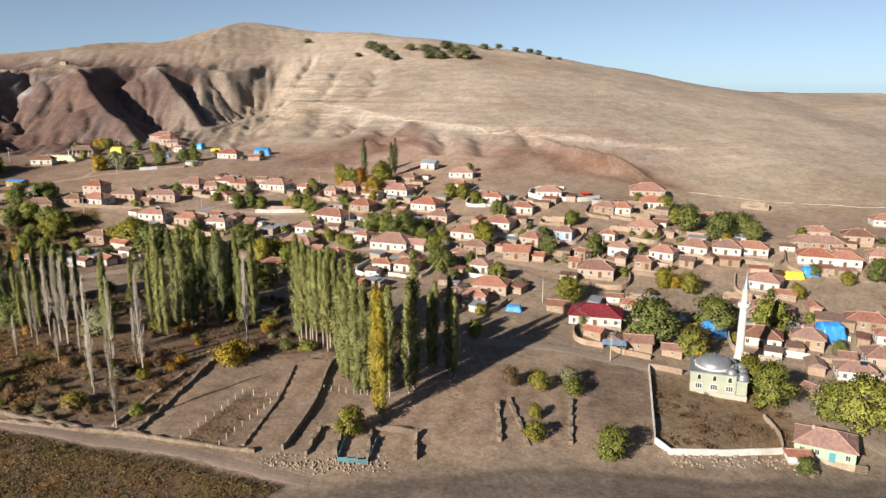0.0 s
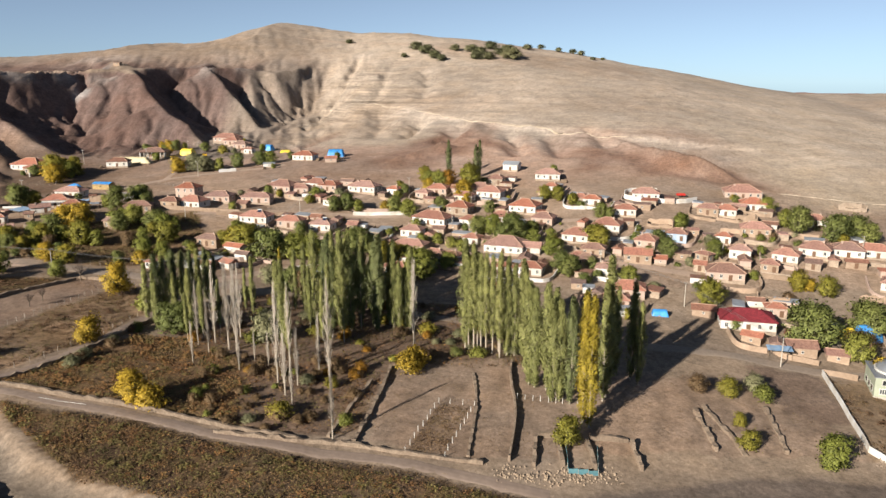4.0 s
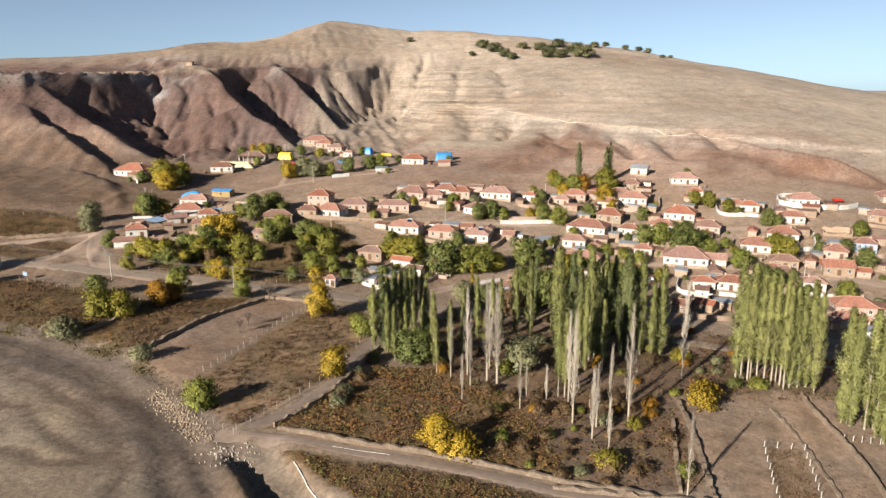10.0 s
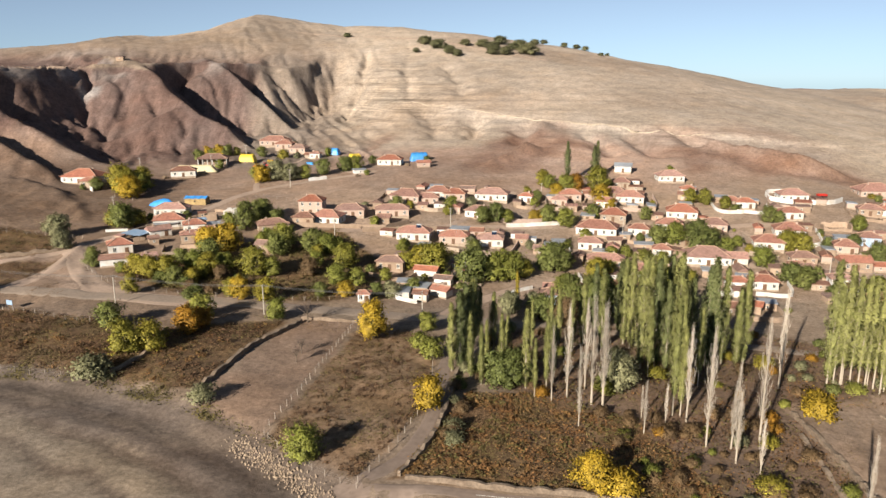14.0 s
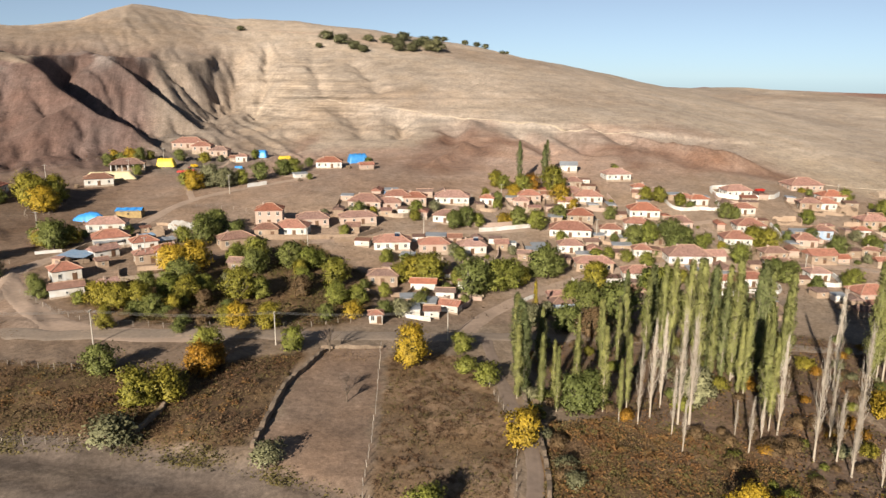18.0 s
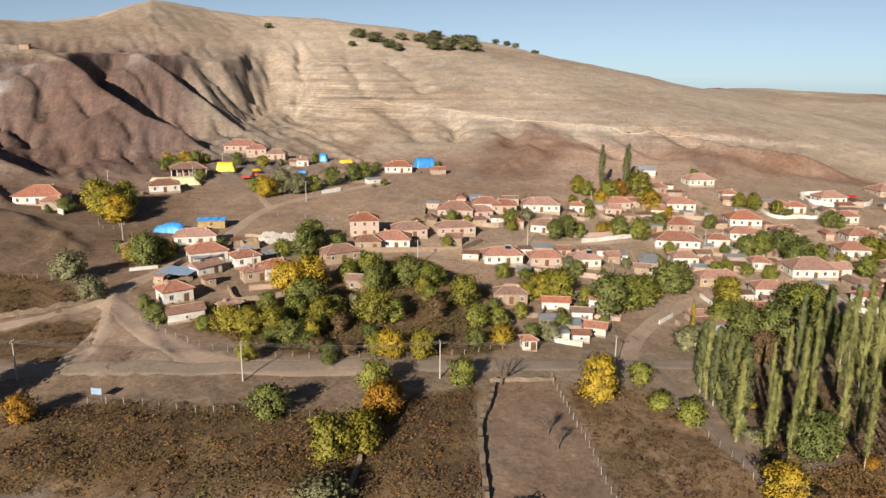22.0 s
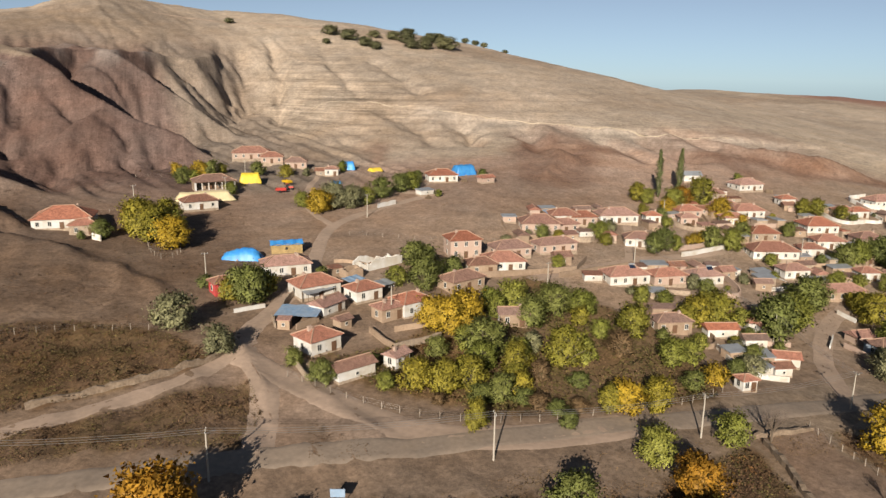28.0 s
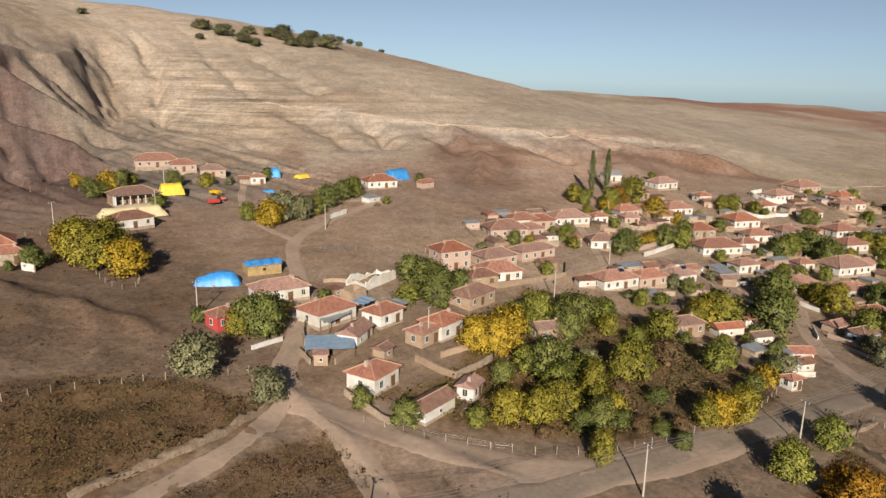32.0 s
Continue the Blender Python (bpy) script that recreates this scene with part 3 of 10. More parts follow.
def slopes(x, y, z):
    """Cuts the spurs and gullies of the western scarp and the earth mounds into the land."""
    wx, wy = x + 2.2 * waves(x, y, 24, 2), y + 2.2 * waves(x, y, 24, 5)
    u, v = y, x + 0.18 * (y - 490)
    rill = 2.2 * np.abs(waves(v, u * 0.14, 19, 3)) + 2.1 * np.abs(waves(v, u * 0.16, 8.5, 4)) + 0.7 * np.abs(waves(v, u * 0.2, 4.2, 6))
    floor = 23.5 + 0.085 * (y - 392)
    roof = floor - 0.8 * rill
    for crest, ne, sw in SPURS:
        r = roof_of(wx, wy, crest, ne, sw) - 0.42 * rill
        roof = np.where(r > roof + 0.9, r, np.where(r > roof - 0.9, roof + (r - roof + 0.9) ** 2 / 3.6, roof))
    d, _, side = along(wx, wy, BOWL)
    hollow = np.where(side > 0, 90.0, 77.5 - 1.15 * np.minimum(d, 25) - 0.5 * np.maximum(0, d - 25)) - 0.9 * rill
    hollow = np.where((y > 418) & (x < -236) & (side < 0), hollow, -50)
    roof = np.where(hollow > roof + 0.9, hollow, np.where(hollow > roof - 0.9, roof + (hollow - roof + 0.9) ** 2 / 3.6, roof))
    cut = np.minimum(roof, plateau(x, y))
    m = west(x, y)
    z = z * (1 - m) + cut * m
    for crest, ne, sw in MOUNDS:
        r = roof_of(wx, wy, crest, ne, sw) - 1.3 * np.abs(waves(x, y * 0.3, 13, 5)) - 0.6 * np.abs(waves(x, y * 0.3, 6, 6))
        z = np.where(r > z + 1, r, np.where(r > z - 1, z + (r - z + 1) ** 2 / 4, z))
    return z


def spline(x, y):
    gx = np.clip((x + 700) / 130, 1, 7.999)
    gy = np.clip(y / 130, 1, 6.999)
    i, j = gx.astype(int), gy.astype(int)
    u, v = gx - i, gy - j
    def w(u):
        return (1 - u) ** 3 / 6, (3 * u ** 3 - 6 * u ** 2 + 4) / 6, (-3 * u ** 3 + 3 * u ** 2 + 3 * u + 1) / 6, u ** 3 / 6
    wu, wv = w(u), w(v)
    z = 0
    for q in range(4):
        for p in range(4):
            z = z + wu[p] * wv[q] * RELIEF[j - 1 + q, i - 1 + p]
    return z

RELIEF = np.array([  # coarse heights of the land, every 130 m
    [-1, 0, 3, 6, 8, 1, -14, -20, -24, -28],
    [30, 19, 11, 9, 7, -1, -18, -13, -11, -12],
    [60, 41, 22, 14, 13, -4, 6, -2, 3, 2],
    [83, 64, 40, 20, 21, 20, 27, 12, 13, 11],
    [95, 84, 71, 56, 30, 46, 58, 40, 26, 17],
    [96, 93, 92, 91, 67, 86, 86, 63, 42, 24],
    [86, 87, 93, 126, 128, 117, 102, 76, 54, 32],
    [64, 71, 86, 130, 145, 111, 81, 64, 49, 33],
    [40, 56, 76, 98, 104, 84, 60, 46, 39, 33],
], float)
DETAIL = np.array([  # the village ground, every 65 m
    [0, 0, 0, -2, -5, -5, -1, 0, 0, 0],
    [0, 0, 0, 1, -1, 0, 0, 1, 1, 2],
    [0, -2, 1, 0, 1, 3, 3, -7, 0, 2],
    [-4, -5, 0, 0, -6, -1, -1, 0, 7, 6],
    [-5, 0, 1, 2, 4, -1, 4, 3, -9, 5],
    [0, 1, -3, 1, -1, 1, -2, -6, 3, 2],
    [0, 1, 3, -2, -3, 0, 1, 4, 3, 0],
    [0, 0, 0, 0, 0, 0, 0, 0, 0, 0],
    [0, 0, 0, 0, 0, 0, 0, 0, 0, 0],
], float)


def spline_low(x, y):
    gx, gy = (x + 360) / 65, (y - 60) / 65
    i, j = np.floor(gx).astype(int), np.floor(gy).astype(int)
    u, v = gx - i, gy - j
    big = np.pad(DETAIL, 4)
    def w(u):
        return (1 - u) ** 3 / 6, (3 * u ** 3 - 6 * u ** 2 + 4) / 6, (-3 * u ** 3 + 3 * u ** 2 + 3 * u + 1) / 6, u ** 3 / 6
    wu, wv = w(u), w(v)
    z = 0
    for q in range(4):
        for p in range(4):
            z = z + wu[p] * wv[q] * big[np.clip(j + 3 + q, 0, 16), np.clip(i + 3 + p, 0, 17)]
    return z


def relief(x, y):
    """The height of the land."""
    x, y = np.asarray(x, float), np.asarray(y, float)
    z = slopes(x, y, spline(x, y) + spline_low(x, y) + forms(x, y))
    hill = ramp(y, 430, 560)
    rough = 0.25 + 0.75 * ramp(-x, 20, 120)
    z = z + hill * (1.3 * waves(x, y, 90, 1) + 0.4 * waves(x, y, 32, 2) - rough * (0.5 * np.abs(waves(x + 0.3 * y, y * 0.2, 26, 7)) + 0.4 * np.abs(waves(x + 0.3 * y, y * 0.16, 11, 8))) + 0.10 * waves(x, y, 9, 3))
    z = z - cuts(x, y) * ramp(y, 395, 420)
    # layered rock: plain in the bluff, faint over the rest of the hill
    bluff = np.exp(-(((x + 118) / 62) ** 2 + ((y - 590) / 80) ** 2)) + 0.45 * np.exp(-(((x + 20) / 90) ** 2 + ((y - 505) / 40) ** 2))
    lay_z = z + 1.2 * waves(x, y, 110, 3) + 0.5 * waves(x, y, 40, 5)
    z = z + np.clip(bluff, 0, 1) * benches(lay_z, 0.62, 5.5) + hill * (1 - np.clip(bluff, 0, 1)) * benches(lay_z, 0.15, 4.2) * (1 - ramp(-x, 170, 260) * (1 - ramp(y, 620, 680)))
    # the dry stream, a metre and a half below its banks
    d, s, side = along(x, y, STREAM_LINE)
    half = np.interp(s, [0, 0.25, 0.45, 0.6, 1], [7, 7.5, 9, 11, 13])
    z = z - 1.3 * (1 - ramp(d, half, half + np.where(side > 0, 3.2 + 9 * ramp(x, -90, -50), 45)))
    low = ramp(y, 100, 130) * (1 - ramp(y, 380, 420))
    z = z + low * (0.22 * waves(x, y, 17, 6) + 0.10 * waves(x, y, 7, 7))
    # the summit, its shoulders and the saddle beside them
    z = z + ramp(y, 660, 790) * np.interp(x, [-560, -448, -385, -366, -345, -322, -300, -272, -252, -228, -200, -170, -138, -104, -78, -24, 160, 250], [-5, -4, -8, -5, -3, -9, -10, -8, -2, 3.5, 0.5, -3, -3.5, 1, 4.5, 4.5, 3.5, 2])
    # far country sinks away
    far = np.maximum(0, np.hypot(np.maximum(0, np.abs(x) - 480), np.maximum(0, y - 930)))
    z = z - 0.035 * far + ramp(far, 20, 300) * 7 * waves(x, y, 420, 8)
    # a reddish ridge along the eastern sky
    r = roof_of(x, y, EAST_RIDGE, 0.10, 0.10) + 3 * waves(x, y, 150, 3) - 6 * ramp(-x, -560, -420)
    return np.where(x > 250, np.maximum(z, r), z)


EAST_RIDGE = [(420, 1450, 58), (560, 1250, 53), (670, 1113, 47), (739, 804, 37), (855, 548, 22), (930, 250, 8), (1000, -100, -5)]
STREAM_LINE = [(-300, 214), (-240, 197), (-212, 185.6), (-198, 178), (-185, 170), (-172, 159), (-161.5, 148.5), (-153, 137.5), (-145.5, 125), (-139, 111), (-110, 96), (-64, 94), (-24, 108), (20, 122), (90, 124), (220, 112)]


def stretch(*spans):
    """Grid lines: (from, to, step) one after another."""
    v = [np.arange(a, b, s) for a, b, s in spans]
    return np.concatenate(v + [[spans[-1][1]]])


XS = stretch((-4500, -1500, 300), (-1500, -750, 50), (-750, -480, 9), (-480, -365, 4), (-365, -110, 1.6), (-110, 170, 2.0), (170, 520, 5), (520, 1500, 49), (1500, 4500, 300))
YS = stretch((-2000, 0, 200), (0, 100, 10), (100, 148, 1.0), (148, 210, 1.7), (210, 400, 2.4), (400, 640, 1.7), (640, 1040, 4.5), (1040, 1600, 40), (1600, 4600, 300))
GX, GY = np.meshgrid(XS, YS)
GZ = relief(GX, GY)
# the washed-out bed of the dry stream, with a cut bank
BED, _, BED_SIDE = along(GX, GY, STREAM_LINE)
BED = BED + 1.6 * waves(GX, GY, 17, 3) + 0.8 * waves(GX, GY, 7, 5)
GZ = GZ - np.where(BED_SIDE > 0, 0.9 - 0.7 * ramp(GX, -90, -50), 0.35 - 0.15 * ramp(GX, -90, -50)) * (1 - ramp(BED, 3.6, 5.6))
CHANNEL = [(-144, 142.5), (-138.2, 133.5), (-130, 122.5), (-120, 115), (-106, 109), (-88, 103)]
CUT, CUT_S, CUT_SIDE = along(GX + 0.7 * waves(GX, GY, 9, 2), GY + 0.7 * waves(GX, GY, 9, 4), CHANNEL)
CUT_DEEP = (1 - ramp(CUT, np.where(CUT_SIDE < 0, 3.2, 1.6), np.where(CUT_SIDE < 0, 5.0, 6.0))) * ramp(CUT_S, 0, 0.05) * (1 - ramp(CUT_S, 0.8, 1))
GZ = GZ - 2.7 * CUT_DEEP + 0.7 * np.exp(-((CUT - 6.2) / 1.6) ** 2) * (CUT_SIDE < 0) * ramp(CUT_S, 0.02, 0.1) * (1 - ramp(CUT_S, 0.8, 1))
DITCH = [(-121, 136.6), (-106, 134.0), (-87, 128.0), (-71, 125.0), (-53, 122.8), (-41, 120.0), (-30, 118.0)]
RUT = 1 - ramp(along(GX, GY + 0.35 * waves(GX, GY, 8, 2), DITCH)[0], 0.9, 1.9)
GZ = GZ - 0.3 * RUT
RIVULETS = [[(-214, 182), (-192, 172), (-179, 163), (-168, 153), (-160.5, 143), (-154, 131), (-150, 119)], [(-206, 171), (-184, 158), (-171, 147), (-164, 137), (-160, 122)], [(-232, 176), (-205, 163), (-188, 150), (-176, 140), (-164, 135)], [(-190, 140), (-176, 134), (-163, 134)]]
RIV = np.minimum.reduce([along(GX + 1.3 * waves(GX, GY, 13, k), GY + 1.3 * waves(GX, GY, 11, k + 3), line)[0] for k, line in enumerate(RIVULETS)])
GZ = GZ - 0.24 * (1 - ramp(RIV, 0.4, 2.6))


def run_off(z, x, y):
    """How much slope drains through each point of the grid."""
    h, w = z.shape
    r = np.random.RandomState(8)
    zz = z + 1.3 * waves(x, y, 10, 4) + 1.6 * waves(x, y, 27, 6) + r.normal(0, 0.06, z.shape)
    best, to = np.full(z.shape, -1e9), np.full(z.shape, -1)
    idx = np.arange(h * w).reshape(h, w)
    for dj in (-1, 0, 1):
        for di in (-1, 0, 1):
            if di or dj:
                a = (slice(max(0, -dj), h - max(0, dj)), slice(max(0, -di), w - max(0, di)))
                b = (slice(max(0, dj), h + min(0, dj)), slice(max(0, di), w + min(0, di)))
                fall = (zz[a] - zz[b]) / np.hypot(x[a] - x[b], y[a] - y[b])
                better = fall > np.maximum(best[a], 0)
                best[a] = np.where(better, fall, best[a])
                to[a] = np.where(better, idx[b], to[a])
    area = np.abs(np.gradient(x, axis=1) * np.gradient(y, axis=0)).ravel().tolist()
    goal = to.ravel().tolist()
    for k in np.argsort(-zz.ravel()).tolist():
        if goal[k] >= 0:
            area[goal[k]] += area[k]
    return np.array(area).reshape(h, w)


def soften(a):
    p = np.pad(a, 1, mode="edge")
    q = (p[:-2] + 2 * p[1:-1] + p[2:]) / 4
    return (q[:, :-2] + 2 * q[:, 1:-1] + q[:, 2:]) / 4


# rills and gullies worn into the hill
I0, I1 = np.searchsorted(XS, -520), np.searchsorted(XS, 500)
J0, J1 = np.searchsorted(YS, 360), np.searchsorted(YS, 1000)
HX, HY = GX[J0:J1, I0:I1], GY[J0:J1, I0:I1]
WORN = np.zeros(GX.shape)
worn = np.log(np.maximum(run_off(GZ[J0:J1, I0:I1], HX, HY), 12) / 12)
on_hill = np.where(HX < -120, ramp(HY, 445, 470), ramp(HY, 388, 415)) * (1 - ramp(HY, 900, 980)) * (1 - ramp(HX, 400, 480))
gz_x = np.gradient(GZ[J0:J1, I0:I1], axis=1) / np.gradient(HX, axis=1)
gz_y = np.gradient(GZ[J0:J1, I0:I1], axis=0) / np.gradient(HY, axis=0)
steep = ramp(np.hypot(gz_x, gz_y), 0.08, 0.45)
WORN[J0:J1, I0:I1] = soften(ramp(worn, 0.9, 3.4) * on_hill * (0.25 + 0.75 * steep))
GZ = GZ - (1.1 * (0.35 + 0.65 * ramp(-GX, -20, 100)) + 5.0 * ramp(-GX, 130, 180) * (1 - ramp(GY, 620, 700))) * WORN


def ground_z(x, y):
    """The height of the ground sheet as it is meshed."""
    x, y = np.asarray(x, float), np.asarray(y, float)
    i = np.clip(np.searchsorted(XS, x) - 1, 0, len(XS) - 2)
    j = np.clip(np.searchsorted(YS, y) - 1, 0, len(YS) - 2)
    u, v = (x - XS[i]) / (XS[i + 1] - XS[i]), (y - YS[j]) / (YS[j + 1] - YS[j])
    return (GZ[j, i] * (1 - u) + GZ[j, i + 1] * u) * (1 - v) + (GZ[j + 1, i] * (1 - u) + GZ[j + 1, i + 1] * u) * v


def gz(x, y):
    return float(ground_z(x, y))


def inside(x, y, poly):
    hit = np.zeros(np.shape(x), bool)
    for (ax, ay), (bx, by) in zip(poly, poly[1:] + poly[:1]):
        if ay != by:
            hit ^= ((ay > y) != (by > y)) & (x < (bx - ax) * (y - ay) / (by - ay) + ax)
    return hit


# fields and plots round the village
PLOUGHED = [(-160, 219), (-144, 221), (-163, 161), (-178, 178)]
VINEYARD = [(-143, 219), (-126, 212), (-131, 174), (-147, 147), (-162, 161)]
WEEDS_WEST = [(-229, 228), (-190, 213), (-163, 220), (-178, 180), (-200, 189), (-226, 199), (-262, 212), (-262, 228)]
WEEDS_RUST = [(-141, 147), (-123, 178), (-110, 178), (-92, 166), (-86, 136), (-106, 140)]
WEEDS_FRONT = [(-138, 140), (-106, 133.5), (-77, 126), (-45, 120.5), (-30, 118), (-36, 108), (-70, 105), (-108, 115), (-128, 131)]
PLOTS = [(-59, 133), (-57, 170), (-28, 174), (-8, 170), (42, 172), (44, 139), (0, 136), (-21, 131), (-41, 129)]
WEEDS_NW = [(-330, 305), (-262.3, 305.8), (-246.2, 297.2), (-236.8, 282.2), (-238.1, 279.5), (-251.6, 275.3), (-260.7, 273.4), (-330, 268)]
WEEDS_FORK = [(-260.3, 266.3), (-247.0, 268.5), (-233.9, 269.5), (-234.8, 255.6), (-240.7, 247.6), (-259.7, 255.7), (-300, 258), (-290, 266)]
ORCHARD = [(-224, 278), (-213, 257), (-198, 242), (-177, 237), (-152, 235), (-141, 246), (-134, 270), (-149, 306), (-187, 283), (-207, 273)]
POPLAR_GROUND = [(-118, 182), (-112, 215), (-85, 222), (-40, 215), (-8, 190), (-8, 170), (-57, 168), (-62, 133), (-88, 134), (-92, 166)]
MOSQUE_YARD = [(54, 174), (46, 139), (73, 139), (84, 152), (82, 175)]
DARK_PLOT = [(35, 180), (54, 176), (50, 152), (34, 156)]


ISLAND = [(-228.8, 252.0), (-220.5, 236.6), (-232.5, 238.8)]
JUNCTION = [(-248, 268.5), (-242.8, 271.6), (-237.8, 278.9), (-232.3, 281.3), (-228.1, 285.4), (-225.5, 278.8), (-226.8, 269.1), (-225.4, 259.2), (-222.3, 253.5), (-217.1, 248.0), (-211, 244.5), (-200, 240), (-196, 232), (-214, 236), (-226.7, 240.4), (-242.3, 243.3), (-236.7, 255.1), (-235.3, 265.8), (-240.8, 267.7)]


def paint_cover():
    x, y, z = GX, GY, GZ
    base = np.empty(x.shape + (3,))
    base[:] = (0.362, 0.270, 0.204)
    kind = np.zeros(x.shape + (4,))
    kind[..., 3] = 1
    kind[..., 1] = 0.35

    def lay(colour, mask):
        mask = np.clip(mask, 0, 1)[..., None]
        base[:] = base * (1 - mask) + np.array(colour) * mask

    wob = 9 * waves(x, y, 60, 2) + 4 * waves(x, y, 21, 3)
    straw = ramp(y + wob, 428, 470) + ramp(x, 105, 150) * ramp(y + wob, 318, 350)
    lay((0.44, 0.365, 0.282), straw)
    lay((0.485, 0.402, 0.305), np.clip(straw, 0, 1) * ramp(waves(x, y, 160, 4), -0.1, 0.6) * 0.8)
    lay((0.35, 0.265, 0.19), np.clip(straw, 0, 1) * ramp(waves(x * 0.6, y, 120, 9), 0.1, 0.7) * 0.6)
    # brown earth mounds under the pale ledge
    d, s, side = along(x, y, LEDGE)
    brown = np.zeros(x.shape)
    for crest, ne, sw in MOUNDS[:5]:
        brown = np.maximum(brown, ramp(roof_of(x + wob * 0.5, y + wob * 0.5, crest, ne * 0.9, sw * 0.9) - z, -6, -1))
    brown = brown * (1 - ramp(y + wob, 462, 500)) * (1 - ramp(x + wob * 0.3 + 0.75 * (y - 360), 128, 138)) * (1 - 0.9 * ramp(d * side, -4, 6) * ramp(s, 0.2, 0.3))
    skirt = ramp(y + wob, 345, 372) * (1 - ramp(y + wob, 440, 462)) * ramp(x, -165, -130) * (1 - ramp(x + wob * 0.3 + 0.75 * (y - 360), 122, 134))
    lay((0.415, 0.295, 0.222), skirt * 0.95)
    lay((0.272, 0.172, 0.124), brown * (0.75 + 0.25 * ramp(waves(x, y, 34, 6), -0.7, 0.3)))
    lay((0.225, 0.146, 0.108), brown * ramp(waves(x, y, 60, 11), 0.15, 0.6) * 0.6)
    below = (side < 0) * (1 - ramp(d + wob * 0.5 + 9 * waves(x, y, 16, 5), 8, 34)) + (side >= 0) * 0.5 * (1 - ramp(d + 0.3 * wob, 2, 9))
    lay((0.445, 0.385, 0.315), below * 0.75 * ramp(s, 0.10, 0.22) * (1 - ramp(s, 0.7, 1)) * (1 - 0.5 * brown))
    # the scarp in the west: brown and dull violet earth, pale ash near its rim
    d2, s2, side2 = along(x, y, SCARP)
    drop = plateau(x, y) - z
    w = ramp(-x + wob, 140, 175) * ramp(y + wob, 375, 412) * (1 - ramp(y, 640, 720)) * (1 - ramp(-x, 520, 700))
    scarp = w * ramp(drop, 0.3, 2.5)
    lay((0.166, 0.109, 0.089), scarp * 0.98)
    lay((0.18, 0.13, 0.112), scarp * ramp(waves(x, y * 0.5, 50, 8), 0, 0.6) * 0.6)
    lay((0.33, 0.295, 0.265), scarp * (1 - ramp(drop, 4, 13)) * ramp(waves(x, y, 30, 9), 0.0, 0.5) * 0.7)
    lay((0.34, 0.32, 0.30), scarp * (1 - ramp(np.hypot(x + 298, y - 521), 3, 9)) * 0.8)
    lay((0.285, 0.24, 0.19), w * ramp(x, -214, -196) * ramp(drop, 1, 4) * 0.8)
    lay((0.29, 0.222, 0.16), ramp(-x, 120, 190) * ramp(y + wob, 450, 500) * (1 - ramp(y + wob * 2, 700, 860)) * (1 - scarp) * 0.8)
    # layered cliff between the gully and the ledge
    cliff = np.exp(-(((x + 112) / 52) ** 2 + ((y - 585) / 75) ** 2))
    lay((0.40, 0.33, 0.25), cliff * 0.6)
    kind[..., 0] = np.clip(np.maximum(np.maximum(cliff * 0.8, scarp * 0.12), np.clip(straw, 0, 1) * 0.06) + 0.25 * (1 - ramp(d, 10, 40)), 0, 1)
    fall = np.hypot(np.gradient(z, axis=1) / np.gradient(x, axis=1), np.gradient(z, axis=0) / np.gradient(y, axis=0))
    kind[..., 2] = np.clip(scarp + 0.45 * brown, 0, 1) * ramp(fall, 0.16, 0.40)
    kind[..., 1] = np.maximum(0.35 * (1 - scarp), 0.0) * (1 - 0.6 * np.clip(straw, 0, 1)) + 0.9 * ramp(-x, 100, 140) * ramp(y, 425, 440) * (1 - ramp(y, 455, 500))
    ridge_d = along(x, y, [(a, b) for a, b, _ in EAST_RIDGE])[0]
    lay((0.36, 0.20, 0.145), (1 - ramp(ridge_d + wob * 2, 120, 240)) * ramp(x, 300, 420))
    lay((0.47, 0.37, 0.27), (1 - ramp(ridge_d + wob * 2, 90, 190)) * ramp(x, 330, 470) * ramp(waves(x, y * 0.4, 140, 6), 0.2, 0.5))
    lay((0.33, 0.19, 0.14), ramp(x + wob * 3 - 0.5 * (y - 400), 420, 520) * ramp(waves(x, y, 190, 3), -0.1, 0.4) * 0.8)
    # the slopes round the western lane, and low ground
    lay((0.395, 0.288, 0.215), ramp(-x + wob, 95, 140) * (1 - ramp(y + wob, 405, 440)) * ramp(y, 300, 330) * 0.85)
    lay((0.315, 0.226, 0.168), ramp(-x + wob, 155, 185) * (1 - ramp(y + wob, 395, 430)) * ramp(y, 300, 325) * 0.9)
    lay((0.188, 0.129, 0.093), ramp(-x + wob, 205, 230) * (1 - ramp(y + wob, 395, 430)) * ramp(y, 255, 285) * 0.9)
    lay((0.33, 0.235, 0.175), np.exp(-(((x + 122) / 48) ** 2 + ((y - 388) / 30) ** 2)) * 0.9)

    def plot(poly, colour, tufts=0.8, soft=0.95):
        m = inside(x + 1.2 * waves(x, y, 9, 1), y + 1.2 * waves(x, y, 9, 5), poly)
        lay(colour, m * soft)
        kind[..., 1] = np.where(m, tufts, kind[..., 1])

    lay((0.300, 0.216, 0.160), ramp(-x + wob, 150, 180) * ramp(y, 205, 225) * (1 - ramp(y + wob, 290, 315)) * 0.9)
    lay((0.235, 0.162, 0.114), ramp(-x + wob * 0.4, 222, 236) * ramp(y, 205, 225) * (1 - ramp(y, 300, 320)) * 0.9)
    lay((0.275, 0.200, 0.150), ramp(-x + wob, 60, 110) * ramp(y, 200, 225) * (1 - ramp(y + wob, 280, 305)) * 0.7)
    low = (y < 235) & (y > 60)
    lay((0.30, 0.235, 0.178), low * 0.75 * (1 - ramp(-x, 150, 190) * ramp(y, 190, 210)))
    lay((0.262, 0.192, 0.140), (1 - ramp(BED, 10, 60)) * low * ramp(-x, 120, 150) * (BED_SIDE > 0) * 0.6)
    plot(POPLAR_GROUND, (0.205, 0.142, 0.104), 0.7)
